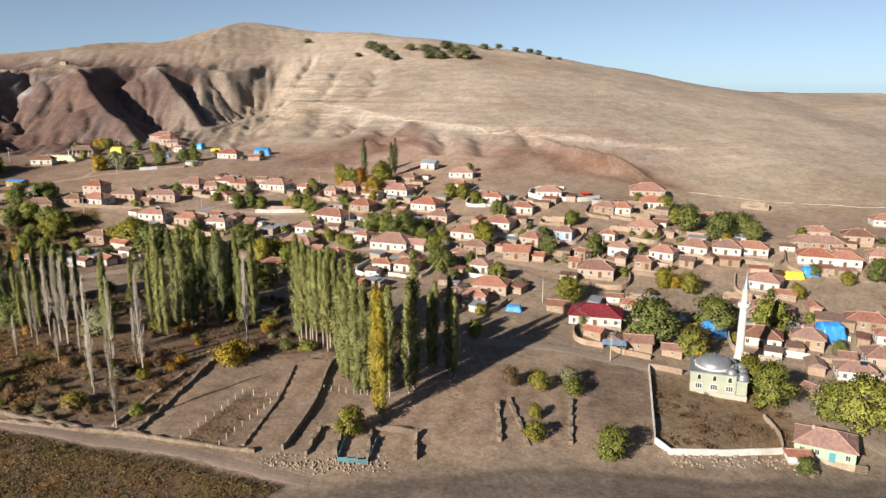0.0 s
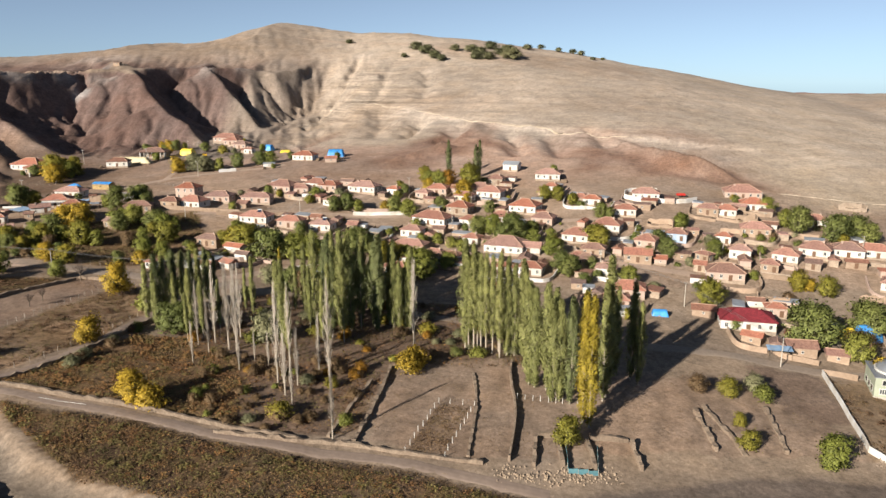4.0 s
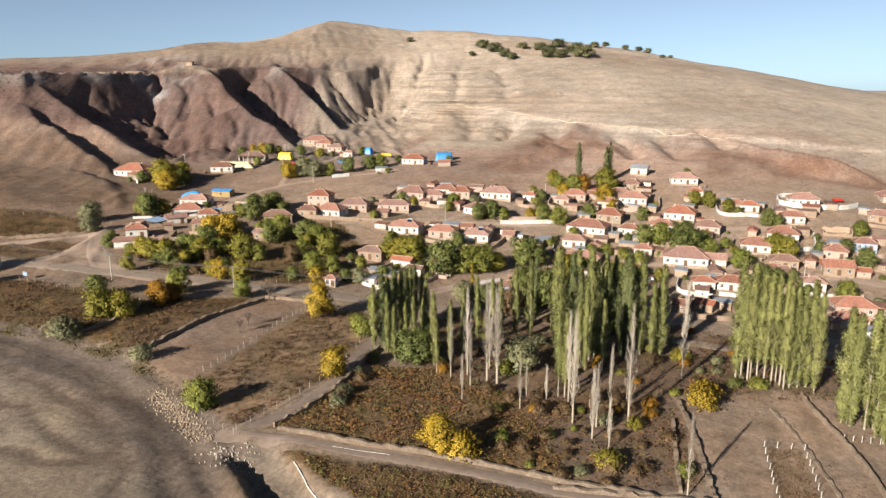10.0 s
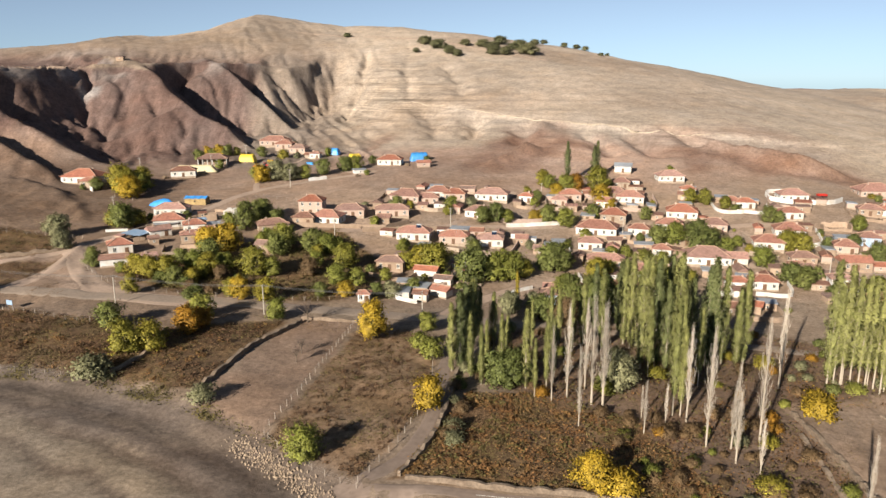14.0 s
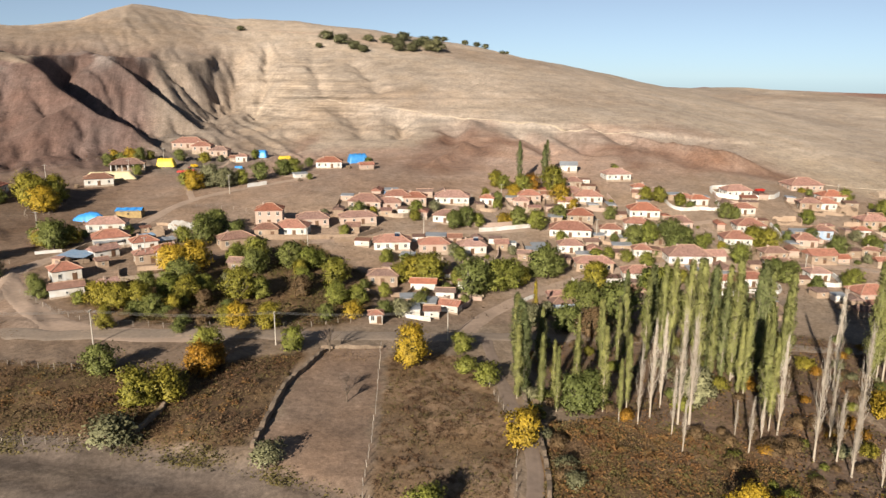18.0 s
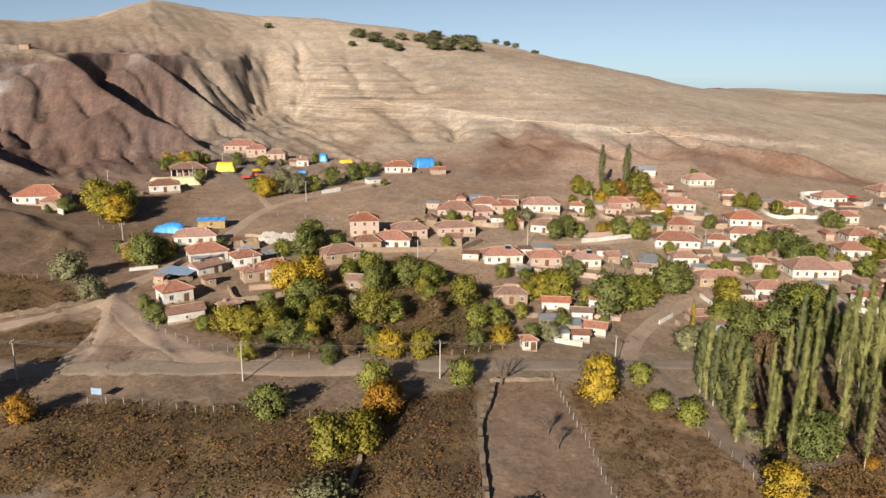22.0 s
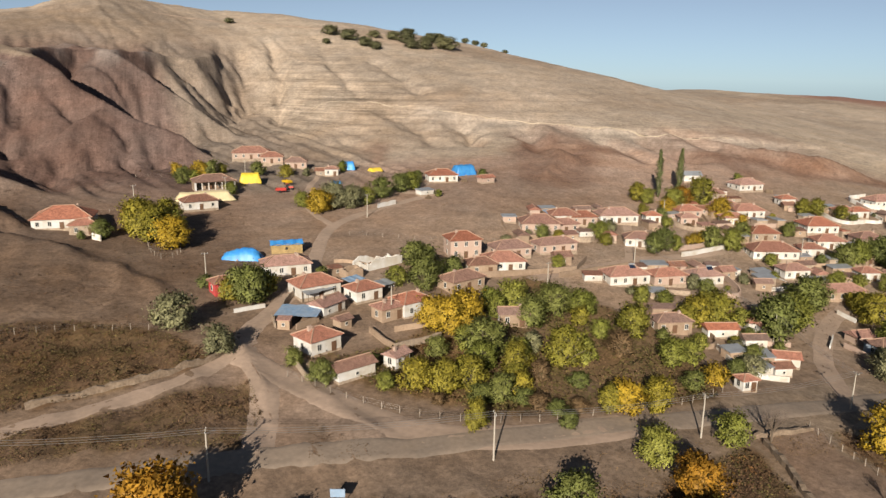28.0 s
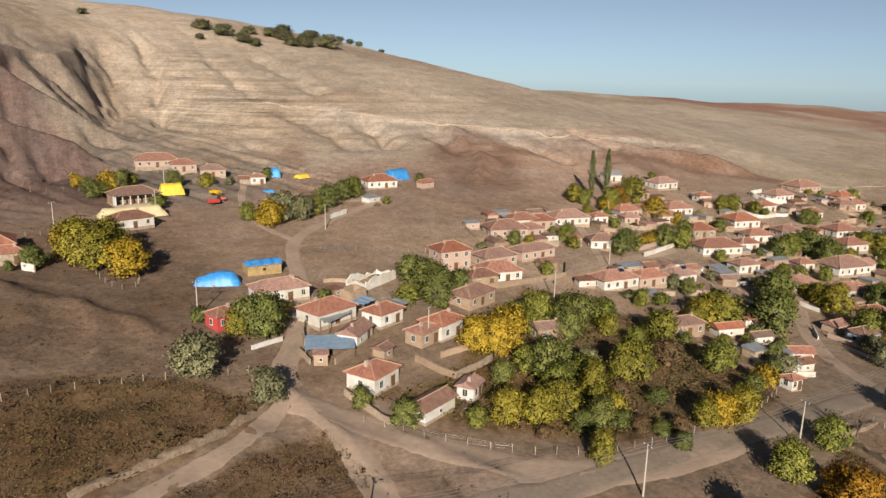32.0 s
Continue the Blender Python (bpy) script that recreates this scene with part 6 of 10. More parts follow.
house(110.6, 178.9, 9.6, 6.7, turn=-18, wall="white", heater=True)
house(124.1, 185.4, 13.9, 8.3, turn=-18, wall="pink", roof="red")
shed(93.9, 169.2, 3.6, 2.6, turn=-60, wall="tan", roof="red", h=2.3)
house(83.7, 142.7, 11.7, 8.8, turn=-28, wall="mint", door="blue", label="small mint and white house with a red tile roof")
shed(76.0, 139.0, 4.4, 3.1, turn=-8, wall="white", roof="red", h=1.9)
house(10.1, 217.9, 7.6, 6.1, turn=-12, wall="pink", roof="red", h=2.6)
house(13.3, 246.4, 6.8, 5.4, turn=-18, wall="white")
house(8.1, 255.9, 6.8, 5.4, turn=-22, wall="tan", roof="old")
house(-46.0, 347.3, 9.5, 6.7, turn=-15, wall="pink")
house(-21.5, 248.9, 6.7, 4.7, turn=-15, wall="white")
house(-12.8, 248.3, 8.4, 5.9, turn=-20, wall="white")
house(-106.9, 259.7, 3.9, 3.9, turn=-20, wall="white")
house(-19.4, 273.1, 15.1, 10.6, turn=-20, wall="white", roof="red", h=3.0)
shed(-28.2, 228.7, 5.4, 3.8, turn=-40, wall="tan", roof="red", h=2.3)
house(-84.7, 243.1, 7.7, 5.4, turn=-12, wall="blue", roof="old")
shed(3.4, 228.2, 3.5, 2.8, turn=-15, wall="white", roof="tin", shape="shed")
shed(-10.8, 270.2, 8.5, 5.9, turn=-15, wall="white", roof="red", h=2.4)
house(16.0, 227.9, 11.1, 7.8, turn=-15, wall="pink", roof="red")
shed(-210.0, 286.7, 3.0, 2.7, turn=20, wall="tan", roof="old", h=2.0)
shed(-138.0, 392.5, 6.0, 3.6, turn=10, wall="white", roof="tin", shape="shed", h=2.0)
shed(-105.6, 400.8, 6.2, 3.7, turn=5, wall="pink", roof="red", h=2.2)
shed(-221.6, 290.4, 2.6, 2.0, turn=-30, wall="tan", roof="red", shape="shed", h=2.1)
shed(-199.9, 320.0, 3.0, 2.6, turn=10, wall="tan", roof="old", shape="shed", h=2.0)
house(-256.5, 375.2, 7.5, 5.2, turn=-10, wall="stone", roof="red")
house(-160.0, 437.3, 5.6, 3.8, turn=-21, wall="white")
house(-33.5, 335.4, 8.5, 5.8, turn=-21, wall="white")
house(-20.1, 290.8, 5.9, 4.0, turn=-17, wall="tan", roof="old")
house(70.9, 307.7, 8.8, 6.0, turn=-29, wall="tan")
house(-40.9, 261.6, 6.8, 4.6, turn=-19, wall="white")
house(12.7, 266.0, 8.6, 5.8, turn=-16, wall="tan", roof="old")
house(-152.6, 312.8, 11.2, 7.8, turn=-20, wall="white")
house(-119.3, 342.6, 12.9, 9.0, turn=-26, wall="pink")
house(-104.6, 349.4, 10.3, 7.2, turn=-18, wall="white")
house(-21.0, 339.8, 11.7, 8.2, turn=-22, wall="white")
house(35.0, 308.0, 8.9, 6.3, turn=-16, wall="white")
house(6.1, 259.7, 4.7, 3.3, turn=-27, wall="pink")
house(23.3, 322.4, 7.7, 5.4, turn=-17, wall="white")
shed(-132.3, 333.9, 5.2, 3.6, h=2.3, turn=76, wall="tan", roof="old", shape="gable")
shed(-131.2, 313.8, 4.7, 4.3, h=2.3, turn=-15, wall="tan", roof="old", shape="gable")
shed(-97.5, 353.9, 4.1, 3.8, h=2.0, turn=-16, wall="tan", roof="old", shape="shed")
shed(-81.6, 357.3, 4.4, 3.1, h=2.0, turn=76, wall="stone", roof="old", shape="gable")
shed(-90.8, 356.0, 6.4, 3.1, h=2.2, turn=-14, wall="pink", roof="old", shape="gable")
shed(-114.1, 332.1, 4.1, 4.2, h=2.1, turn=-12, wall="tan", roof="red", shape="shed")
shed(-106.5, 333.8, 4.8, 3.2, h=2.0, turn=-19, wall="white", roof="old", shape="shed")
shed(-100.3, 329.1, 5.1, 4.1, h=2.4, turn=65, wall="pink", roof="red", shape="gable")
shed(-83.3, 322.0, 6.4, 3.3, h=2.1, turn=-26, wall="tan", roof="tin", shape="shed")
shed(-61.5, 348.8, 4.5, 3.5, h=1.9, turn=66, wall="tan", roof="old", shape="gable")
shed(-72.1, 339.6, 5.5, 3.4, h=2.2, turn=76, wall="tan", roof="old", shape="shed")
shed(-49.9, 333.3, 4.9, 3.8, h=2.1, turn=-18, wall="tan", roof="red", shape="shed")
shed(-54.2, 346.4, 5.3, 3.2, h=2.0, turn=-26, wall="pink", roof="tin", shape="shed")
shed(-9.0, 363.6, 4.7, 3.2, h=2.0, turn=-24, wall="white", roof="old", shape="shed")
shed(-12.1, 354.4, 6.3, 3.3, h=2.0, turn=-26, wall="stone", roof="old", shape="shed")
shed(-34.2, 343.9, 4.6, 4.0, h=2.2, turn=-14, wall="tan", roof="old", shape="shed")
shed(-14.6, 346.6, 5.8, 3.5, h=2.1, turn=-22, wall="tan", roof="old", shape="shed")
shed(-44.4, 326.5, 7.5, 3.4, h=2.0, turn=69, wall="tan", roof="old", shape="gable")
shed(-46.9, 320.5, 5.6, 4.3, h=2.4, turn=-26, wall="tan", roof="tin", shape="shed")
shed(-45.4, 294.6, 4.9, 3.7, h=2.1, turn=-17, wall="stone", roof="old", shape="gable")
shed(-39.1, 299.9, 4.0, 3.3, h=2.0, turn=-21, wall="tan", roof="tin", shape="shed")
shed(-30.2, 294.8, 5.0, 3.9, h=2.0, turn=-22, wall="stone", roof="tin", shape="shed")
shed(-15.9, 297.3, 5.5, 4.3, h=2.2, turn=62, wall="tan", roof="old", shape="gable")
shed(-10.8, 300.1, 5.2, 3.1, h=2.3, turn=74, wall="white", roof="tin", shape="shed")
shed(-17.8, 318.5, 4.9, 4.3, h=2.0, turn=-24, wall="tan", roof="old", shape="shed")
shed(-0.7, 327.6, 4.7, 3.1, h=2.3, turn=-14, wall="stone", roof="tin", shape="shed")
shed(3.9, 339.6, 4.1, 3.9, h=2.0, turn=-32, wall="tan", roof="old", shape="gable")
shed(12.0, 349.1, 4.5, 3.4, h=1.9, turn=-29, wall="stone", roof="tin", shape="shed")
shed(23.9, 329.8, 4.2, 4.0, h=2.1, turn=-18, wall="stone", roof="old", shape="shed")
shed(18.1, 332.0, 5.5, 4.1, h=2.3, turn=-23, wall="tan", roof="tin", shape="shed")
shed(58.9, 323.7, 7.1, 4.2, h=2.2, turn=72, wall="pink", roof="old", shape="shed")
shed(48.5, 319.5, 6.6, 4.5, h=2.2, turn=-26, wall="stone", roof="red", shape="shed")
shed(-4.4, 295.2, 5.3, 3.3, h=2.3, turn=-26, wall="tan", roof="old", shape="shed")
shed(-1.0, 311.8, 4.4, 3.2, h=2.0, turn=75, wall="stone", roof="red", shape="shed")
shed(18.7, 275.4, 6.1, 4.2, h=2.1, turn=68, wall="stone", roof="tin", shape="shed")
shed(33.1, 294.5, 4.3, 3.3, h=2.1, turn=-17, wall="tan", roof="old", shape="shed")
shed(14.7, 297.2, 6.4, 3.0, h=2.0, turn=64, wall="pink", roof="red", shape="gable")
shed(-119.0, 286.5, 4.3, 4.0, h=1.9, turn=-31, wall="stone", roof="tin", shape="shed")
shed(-130.9, 299.7, 5.0, 3.2, h=2.0, turn=-27, wall="white", roof="old", shape="shed")
shed(-109.9, 303.8, 4.1, 3.3, h=1.9, turn=-15, wall="white", roof="old", shape="shed")
shed(-103.2, 304.3, 7.1, 4.0, h=2.1, turn=-24, wall="tan", roof="tin", shape="shed")
shed(-88.7, 300.9, 4.5, 3.4, h=2.2, turn=73, wall="tan", roof="old", shape="gable")
shed(-97.1, 301.4, 4.7, 3.8, h=2.4, turn=-18, wall="pink", roof="old", shape="gable")
shed(-81.1, 296.3, 4.3, 4.3, h=2.2, turn=-15, wall="tan", roof="red", shape="gable")
shed(-81.6, 301.1, 4.1, 3.3, h=2.1, turn=-32, wall="white", roof="old", shape="shed")
shed(-49.0, 286.9, 4.2, 4.3, h=2.4, turn=69, wall="stone", roof="red", shape="gable")
shed(-54.5, 283.5, 6.1, 3.4, h=2.0, turn=-25, wall="stone", roof="tin", shape="shed")
shed(-67.6, 293.7, 4.8, 4.2, h=2.0, turn=-12, wall="stone", roof="tin", shape="shed")
shed(-76.6, 286.1, 4.8, 3.3, h=2.3, turn=-30, wall="tan", roof="old", shape="gable")
shed(-126.5, 276.2, 6.8, 3.3, h=2.2, turn=-26, wall="tan", roof="old", shape="shed")
shed(-124.0, 270.8, 4.3, 4.4, h=2.3, turn=-19, wall="tan", roof="old", shape="shed")
shed(-99.8, 269.7, 6.1, 4.1, h=2.2, turn=65, wall="pink", roof="old", shape="shed")
shed(-108.2, 271.6, 5.5, 3.6, h=2.0, turn=-29, wall="white", roof="old", shape="shed")
shed(-129.3, 251.2, 4.2, 3.6, h=2.3, turn=-14, wall="tan", roof="tin", shape="shed")
shed(-130.8, 243.4, 4.6, 3.9, h=2.2, turn=-14, wall="white", roof="tin", shape="shed")
shed(-125.3, 242.1, 4.0, 3.3, h=2.1, turn=-21, wall="white", roof="old", shape="gable")
shed(-52.5, 256.0, 4.3, 3.1, h=2.3, turn=-31, wall="tan", roof="old", shape="shed")
shed(-51.6, 250.2, 4.3, 3.3, h=2.2, turn=61, wall="tan", roof="old", shape="gable")
shed(-55.6, 243.7, 5.5, 3.8, h=2.0, turn=-25, wall="stone", roof="old", shape="gable")
shed(-56.9, 262.0, 6.0, 3.1, h=2.0, turn=-16, wall="white", roof="old", shape="shed")
shed(-64.2, 279.6, 4.4, 3.1, h=2.4, turn=64, wall="tan", roof="old", shape="gable")
shed(-36.4, 288.2, 6.9, 3.5, h=2.3, turn=-21, wall="tan", roof="tin", shape="shed")
shed(-40.0, 282.3, 5.2, 4.1, h=2.0, turn=-24, wall="tan", roof="old", shape="shed")
shed(-8.5, 285.0, 4.8, 3.4, h=2.0, turn=69, wall="tan", roof="tin", shape="shed")
shed(96.1, 308.6, 5.6, 4.4, h=2.1, turn=-26, wall="stone", roof="old", shape="shed")
shed(85.8, 313.4, 6.4, 3.3, h=2.1, turn=-22, wall="tan", roof="red", shape="gable")
shed(77.9, 315.0, 4.1, 3.0, h=2.3, turn=62, wall="stone", roof="old", shape="shed")
shed(90.1, 290.7, 5.5, 3.5, h=2.0, turn=-29, wall="white", roof="old", shape="gable")
shed(90.4, 280.0, 5.0, 3.7, h=2.0, turn=75, wall="stone", roof="red", shape="shed")
shed(27.4, 272.3, 5.1, 3.4, h=2.3, turn=73, wall="tan", roof="tin", shape="shed")
shed(34.1, 280.3, 4.0, 4.0, h=2.0, turn=-26, wall="white", roof="tin", shape="shed")
shed(56.1, 283.3, 4.1, 3.6, h=2.1, turn=-13, wall="tan", roof="red", shape="shed")
shed(40.3, 281.4, 6.8, 4.0, h=2.2, turn=-21, wall="tan", roof="tin", shape="shed")
shed(22.7, 267.1, 5.9, 3.4, h=2.3, turn=62, wall="pink", roof="old", shape="gable")
shed(35.4, 256.7, 4.2, 3.8, h=2.0, turn=-18, wall="pink", roof="red", shape="gable")
shed(44.7, 261.3, 6.4, 3.8, h=2.2, turn=-20, wall="tan", roof="old", shape="shed")
shed(60.0, 277.2, 4.7, 3.9, h=2.3, turn=73, wall="tan", roof="old", shape="shed")
shed(65.1, 254.4, 6.4, 3.8, h=2.4, turn=74, wall="pink", roof="old", shape="gable")
shed(85.7, 266.7, 4.2, 4.1, h=2.0, turn=73, wall="tan", roof="old", shape="shed")
shed(88.9, 251.9, 5.0, 4.4, h=2.4, turn=-28, wall="stone", roof="old", shape="gable")
shed(43.5, 239.0, 5.7, 3.1, h=2.2, turn=-22, wall="white", roof="old", shape="shed")
shed(47.8, 250.8, 4.0, 4.0, h=2.4, turn=-23, wall="stone", roof="red", shape="gable")
shed(99.4, 272.8, 6.7, 3.8, h=2.4, turn=-26, wall="pink", roof="tin", shape="shed")
shed(98.3, 256.0, 5.3, 3.1, h=2.1, turn=64, wall="stone", roof="old", shape="gable")
shed(104.7, 252.8, 6.8, 3.1, h=2.4, turn=-21, wall="tan", roof="old", shape="gable")
shed(112.3, 270.5, 4.6, 3.3, h=2.3, turn=-27, wall="stone", roof="old", shape="shed")
shed(116.7, 274.3, 5.9, 3.7, h=2.2, turn=74, wall="white", roof="tin", shape="shed")
shed(113.0, 226.2, 6.5, 3.4, h=2.0, turn=-24, wall="tan", roof="red", shape="gable")
shed(112.0, 245.0, 6.0, 3.5, h=2.2, turn=-16, wall="pink", roof="red", shape="shed")
shed(157.7, 269.6, 4.7, 3.0, h=1.9, turn=-31, wall="tan", roof="old", shape="shed")
shed(131.1, 265.3, 5.2, 3.5, h=2.0, turn=-18, wall="white", roof="old", shape="shed")
shed(135.3, 244.0, 4.7, 4.1, h=2.0, turn=-14, wall="stone", roof="red", shape="shed")
shed(140.2, 240.1, 5.9, 3.7, h=2.4, turn=-12, wall="stone", roof="red", shape="shed")
shed(148.0, 258.3, 5.7, 3.6, h=2.4, turn=-14, wall="tan", roof="old", shape="gable")
shed(156.4, 274.5, 4.3, 3.9, h=2.0, turn=-24, wall="white", roof="old", shape="shed")
shed(170.7, 287.5, 6.9, 3.5, h=2.3, turn=73, wall="pink", roof="old", shape="gable")
shed(165.8, 246.6, 4.2, 3.1, h=2.2, turn=75, wall="white", roof="old", shape="shed")
shed(170.0, 254.8, 5.9, 4.4, h=2.0, turn=-19, wall="stone", roof="old", shape="gable")
shed(36.0, 213.4, 6.6, 4.3, h=2.0, turn=-20, wall="tan", roof="old", shape="gable")
shed(48.5, 217.8, 6.6, 3.2, h=2.3, turn=69, wall="stone", roof="tin", shape="shed")
shed(49.0, 191.8, 4.0, 3.3, h=2.3, turn=67, wall="stone", roof="old", shape="gable")
shed(65.7, 222.3, 7.1, 3.3, h=2.1, turn=-27, wall="pink", roof="tin", shape="shed")
shed(55.5, 221.8, 4.9, 3.0, h=2.2, turn=-15, wall="white", roof="old", shape="gable")
shed(64.0, 187.9, 5.4, 4.0, h=2.0, turn=-19, wall="tan", roof="red", shape="gable")
shed(56.9, 198.6, 4.4, 4.1, h=2.2, turn=-31, wall="stone", roof="red", shape="shed")
shed(93.2, 189.7, 4.6, 3.8, h=2.3, turn=-26, wall="white", roof="old", shape="shed")
shed(92.5, 207.9, 4.1, 3.2, h=2.1, turn=-17, wall="pink", roof="tin", shape="shed")
shed(94.7, 220.9, 5.6, 3.8, h=2.0, turn=59, wall="tan", roof="old", shape="shed")
shed(97.2, 207.5, 5.4, 4.4, h=2.2, turn=-30, wall="pink", roof="tin", shape="shed")
shed(100.7, 192.8, 4.4, 4.3, h=2.3, turn=-14, wall="stone", roof="old", shape="shed")
shed(103.2, 205.1, 5.0, 3.5, h=2.1, turn=-15, wall="tan", roof="tin", shape="shed")
shed(139.3, 211.6, 6.5, 3.7, h=2.3, turn=69, wall="pink", roof="red", shape="shed")
shed(122.9, 197.5, 6.2, 3.2, h=1.9, turn=62, wall="tan", roof="old", shape="shed")
shed(117.9, 216.8, 5.1, 3.5, h=2.2, turn=76, wall="tan", roof="red", shape="gable")
shed(138.5, 201.0, 7.3, 4.5, h=2.0, turn=-19, wall="tan", roof="old", shape="gable")
shed(136.2, 192.4, 4.8, 3.4, h=1.9, turn=-28, wall="stone", roof="old", shape="gable")
shed(112.6, 187.4, 4.1, 4.4, h=2.0, turn=-18, wall="stone", roof="old", shape="gable")
shed(101.6, 182.9, 6.0, 4.3, h=2.1, turn=73, wall="tan", roof="old", shape="gable")
shed(129.2, 175.3, 5.5, 4.4, h=2.2, turn=60, wall="tan", roof="old", shape="shed")
shed(101.2, 168.0, 7.2, 4.3, h=2.2, turn=-19, wall="stone", roof="old", shape="shed")
shed(10.7, 209.5, 4.0, 4.2, h=2.1, turn=-27, wall="white", roof="tin", shape="shed")
shed(1.7, 216.2, 6.6, 3.6, h=2.0, turn=-29, wall="tan", roof="old", shape="gable")
shed(5.0, 245.0, 5.5, 3.4, h=1.9, turn=-23, wall="stone", roof="old", shape="shed")
shed(13.1, 252.4, 4.4, 4.3, h=2.0, turn=-20, wall="tan", roof="old", shape="shed")
shed(-37.2, 347.4, 4.4, 3.9, h=2.3, turn=-16, wall="pink", roof="old", shape="gable")
shed(-37.7, 354.1, 6.0, 4.0, h=2.3, turn=-23, wall="tan", roof="red", shape="shed")
shed(-16.9, 253.5, 4.4, 3.6, h=2.3, turn=-30, wall="pink", roof="tin", shape="shed")
shed(-24.5, 242.1, 4.1, 4.2, h=2.3, turn=-18, wall="white", roof="old", shape="shed")
shed(-8.2, 253.5, 4.7, 3.6, h=2.0, turn=70, wall="pink", roof="old", shape="gable")
shed(-26.3, 281.7, 5.3, 3.8, h=2.1, turn=71, wall="tan", roof="old", shape="shed")
shed(-24.5, 262.3, 5.4, 4.0, h=2.0, turn=69, wall="tan", roof="tin", shape="shed")
shed(-22.5, 230.5, 5.2, 3.7, h=2.1, turn=-24, wall="tan", roof="tin", shape="shed")
shed(-35.0, 228.9, 4.9, 4.2, h=2.2, turn=-26, wall="tan", roof="old", shape="gable")
shed(-83.1, 250.9, 4.7, 4.3, h=2.2, turn=-15, wall="pink", roof="red", shape="gable")
shed(-80.1, 237.2, 6.0, 3.5, h=2.3, turn=72, wall="white", roof="tin", shape="shed")
shed(1.1, 233.2, 4.6, 4.2, h=1.9, turn=-12, wall="tan", roof="old", shape="shed")
shed(5.5, 224.3, 4.1, 3.6, h=2.2, turn=63, wall="tan", roof="old", shape="gable")
shed(-13.6, 260.0, 7.1, 3.9, h=2.2, turn=76, wall="stone", roof="old", shape="gable")
shed(25.1, 227.7, 5.7, 4.3, h=2.1, turn=59, wall="stone", roof="old", shape="shed")
shed(-41.4, 333.5, 6.3, 3.2, h=2.2, turn=-12, wall="pink", roof="old", shape="shed")
shed(69.3, 316.7, 4.2, 3.8, h=2.2, turn=59, wall="pink", roof="tin", shape="shed")
shed(-37.7, 255.9, 5.3, 4.1, h=2.2, turn=64, wall="white", roof="red", shape="shed")
shed(-113.3, 351.6, 7.3, 4.0, h=1.9, turn=-22, wall="pink", roof="old", shape="shed")
shed(-124.9, 352.9, 4.7, 3.3, h=2.2, turn=-23, wall="pink", roof="tin", shape="shed")
shed(-104.9, 358.3, 5.4, 3.3, h=2.2, turn=-15, wall="tan", roof="tin", shape="shed")
shed(-111.0, 358.0, 6.1, 3.8, h=2.3, turn=65, wall="pink", roof="red", shape="gable")
shed(-15.4, 329.8, 7.4, 3.3, h=2.0, turn=70, wall="tan", roof="tin", shape="shed")
shed(-23.4, 331.1, 4.1, 4.5, h=2.1, turn=73, wall="stone", roof="tin", shape="shed")
shed(43.9, 314.1, 7.1, 3.4, h=2.3, turn=-19, wall="tan", roof="old", shape="shed")
shed(34.5, 317.1, 4.8, 3.8, h=2.2, turn=72, wall="pink", roof="old", shape="gable")
shed(-1.2, 259.4, 4.4, 4.2, h=2.3, turn=-22, wall="tan", roof="old", shape="shed")
shed(29.6, 326.1, 5.5, 3.9, h=2.1, turn=64, wall="tan", roof="tin", shape="shed")

# ---- yard walls ----
wall_run([(-205.5, 282.2), (-204.7, 274.0), (-204.2, 272.2)], 1.4, 0.4, TAN, "mud-brick yard wall between two houses", rough=0.05)
wall_run([(-200.4, 280.6), (-187.2, 281.4)], 1.3, 0.4, TAN, "mud-brick yard wall behind a garden", rough=0.05)
wall_run([(-204.2, 272.2), (-196.0, 273.9), (-192.2, 274.7)], 1.4, 0.4, STONE, "rubble wall of a sunken yard", rough=0.05)
wall_run([(-224.5, 277.9), (-224.5, 269.5), (-224.3, 265.2)], 1.2, 0.4, STONE, "rubble retaining wall below a white house", rough=0.05)
wall_run([(-229.7, 302.2), (-222.5, 303.3)], 0.9, 0.4, WHITE, "low white kerb wall beside trees", rough=0.05)
wall_run([(-170.5, 307.8), (-158.9, 306.4), (-131.2, 306.6)], 1.6, 0.4, TAN, "long mud wall beside the lane", rough=0.05)
wall_run([(-131.2, 306.6), (-121.4, 314.4)], 1.6, 0.4, TAN, "short mud wall at a corner", rough=0.05)
wall_run([(-83.3, 312.3), (-56.3, 316.0)], 1.6, 0.4, WHITE, "white yard wall among trees", rough=0.05)
wall_run([(-162.2, 381.4), (-153.8, 384.6)], 1.6, 0.4, WHITE, "short white wall beside the lane", rough=0.05)
wall_run([(-220.0, 298.8), (-217.3, 304.7), (-212.9, 309.1)], 1.5, 0.4, STONE, "stone yard wall beside the lane", rough=0.05)
wall_run([(-222.6, 297.0), (-223.4, 291.2)], 1.1, 0.35, STONE, "stone wall of a roofed yard", rough=0.05)
wall_run([(-219.6, 288.6), (-213.8, 291.2)], 1.3, 0.35, TAN, "mud-brick wall of a roofed yard", rough=0.05)
wall_run([(-196.8, 329.8), (-192.7, 329.0), (-189.5, 323.6)], 1.0, 0.4, TAN, "broken mud wall beside a ruin", rough=0.05)
wall_run([(-69.0, 266.3), (-69.7, 260.2)], 1.2, 0.4, WHITE, "curved white wall by a house", rough=0.05)
wall_run([(-254.9, 368.4), (-252.9, 365.3)], 1.8, 0.4, WHITE, "short white wall beside trees", rough=0.05)
wall_run([(-103.2, 339.6), (-92.4, 336.6), (-89.0, 349.0)], 1.3, 0.4, TAN, "low mud-brick yard wall between houses", rough=0.05)
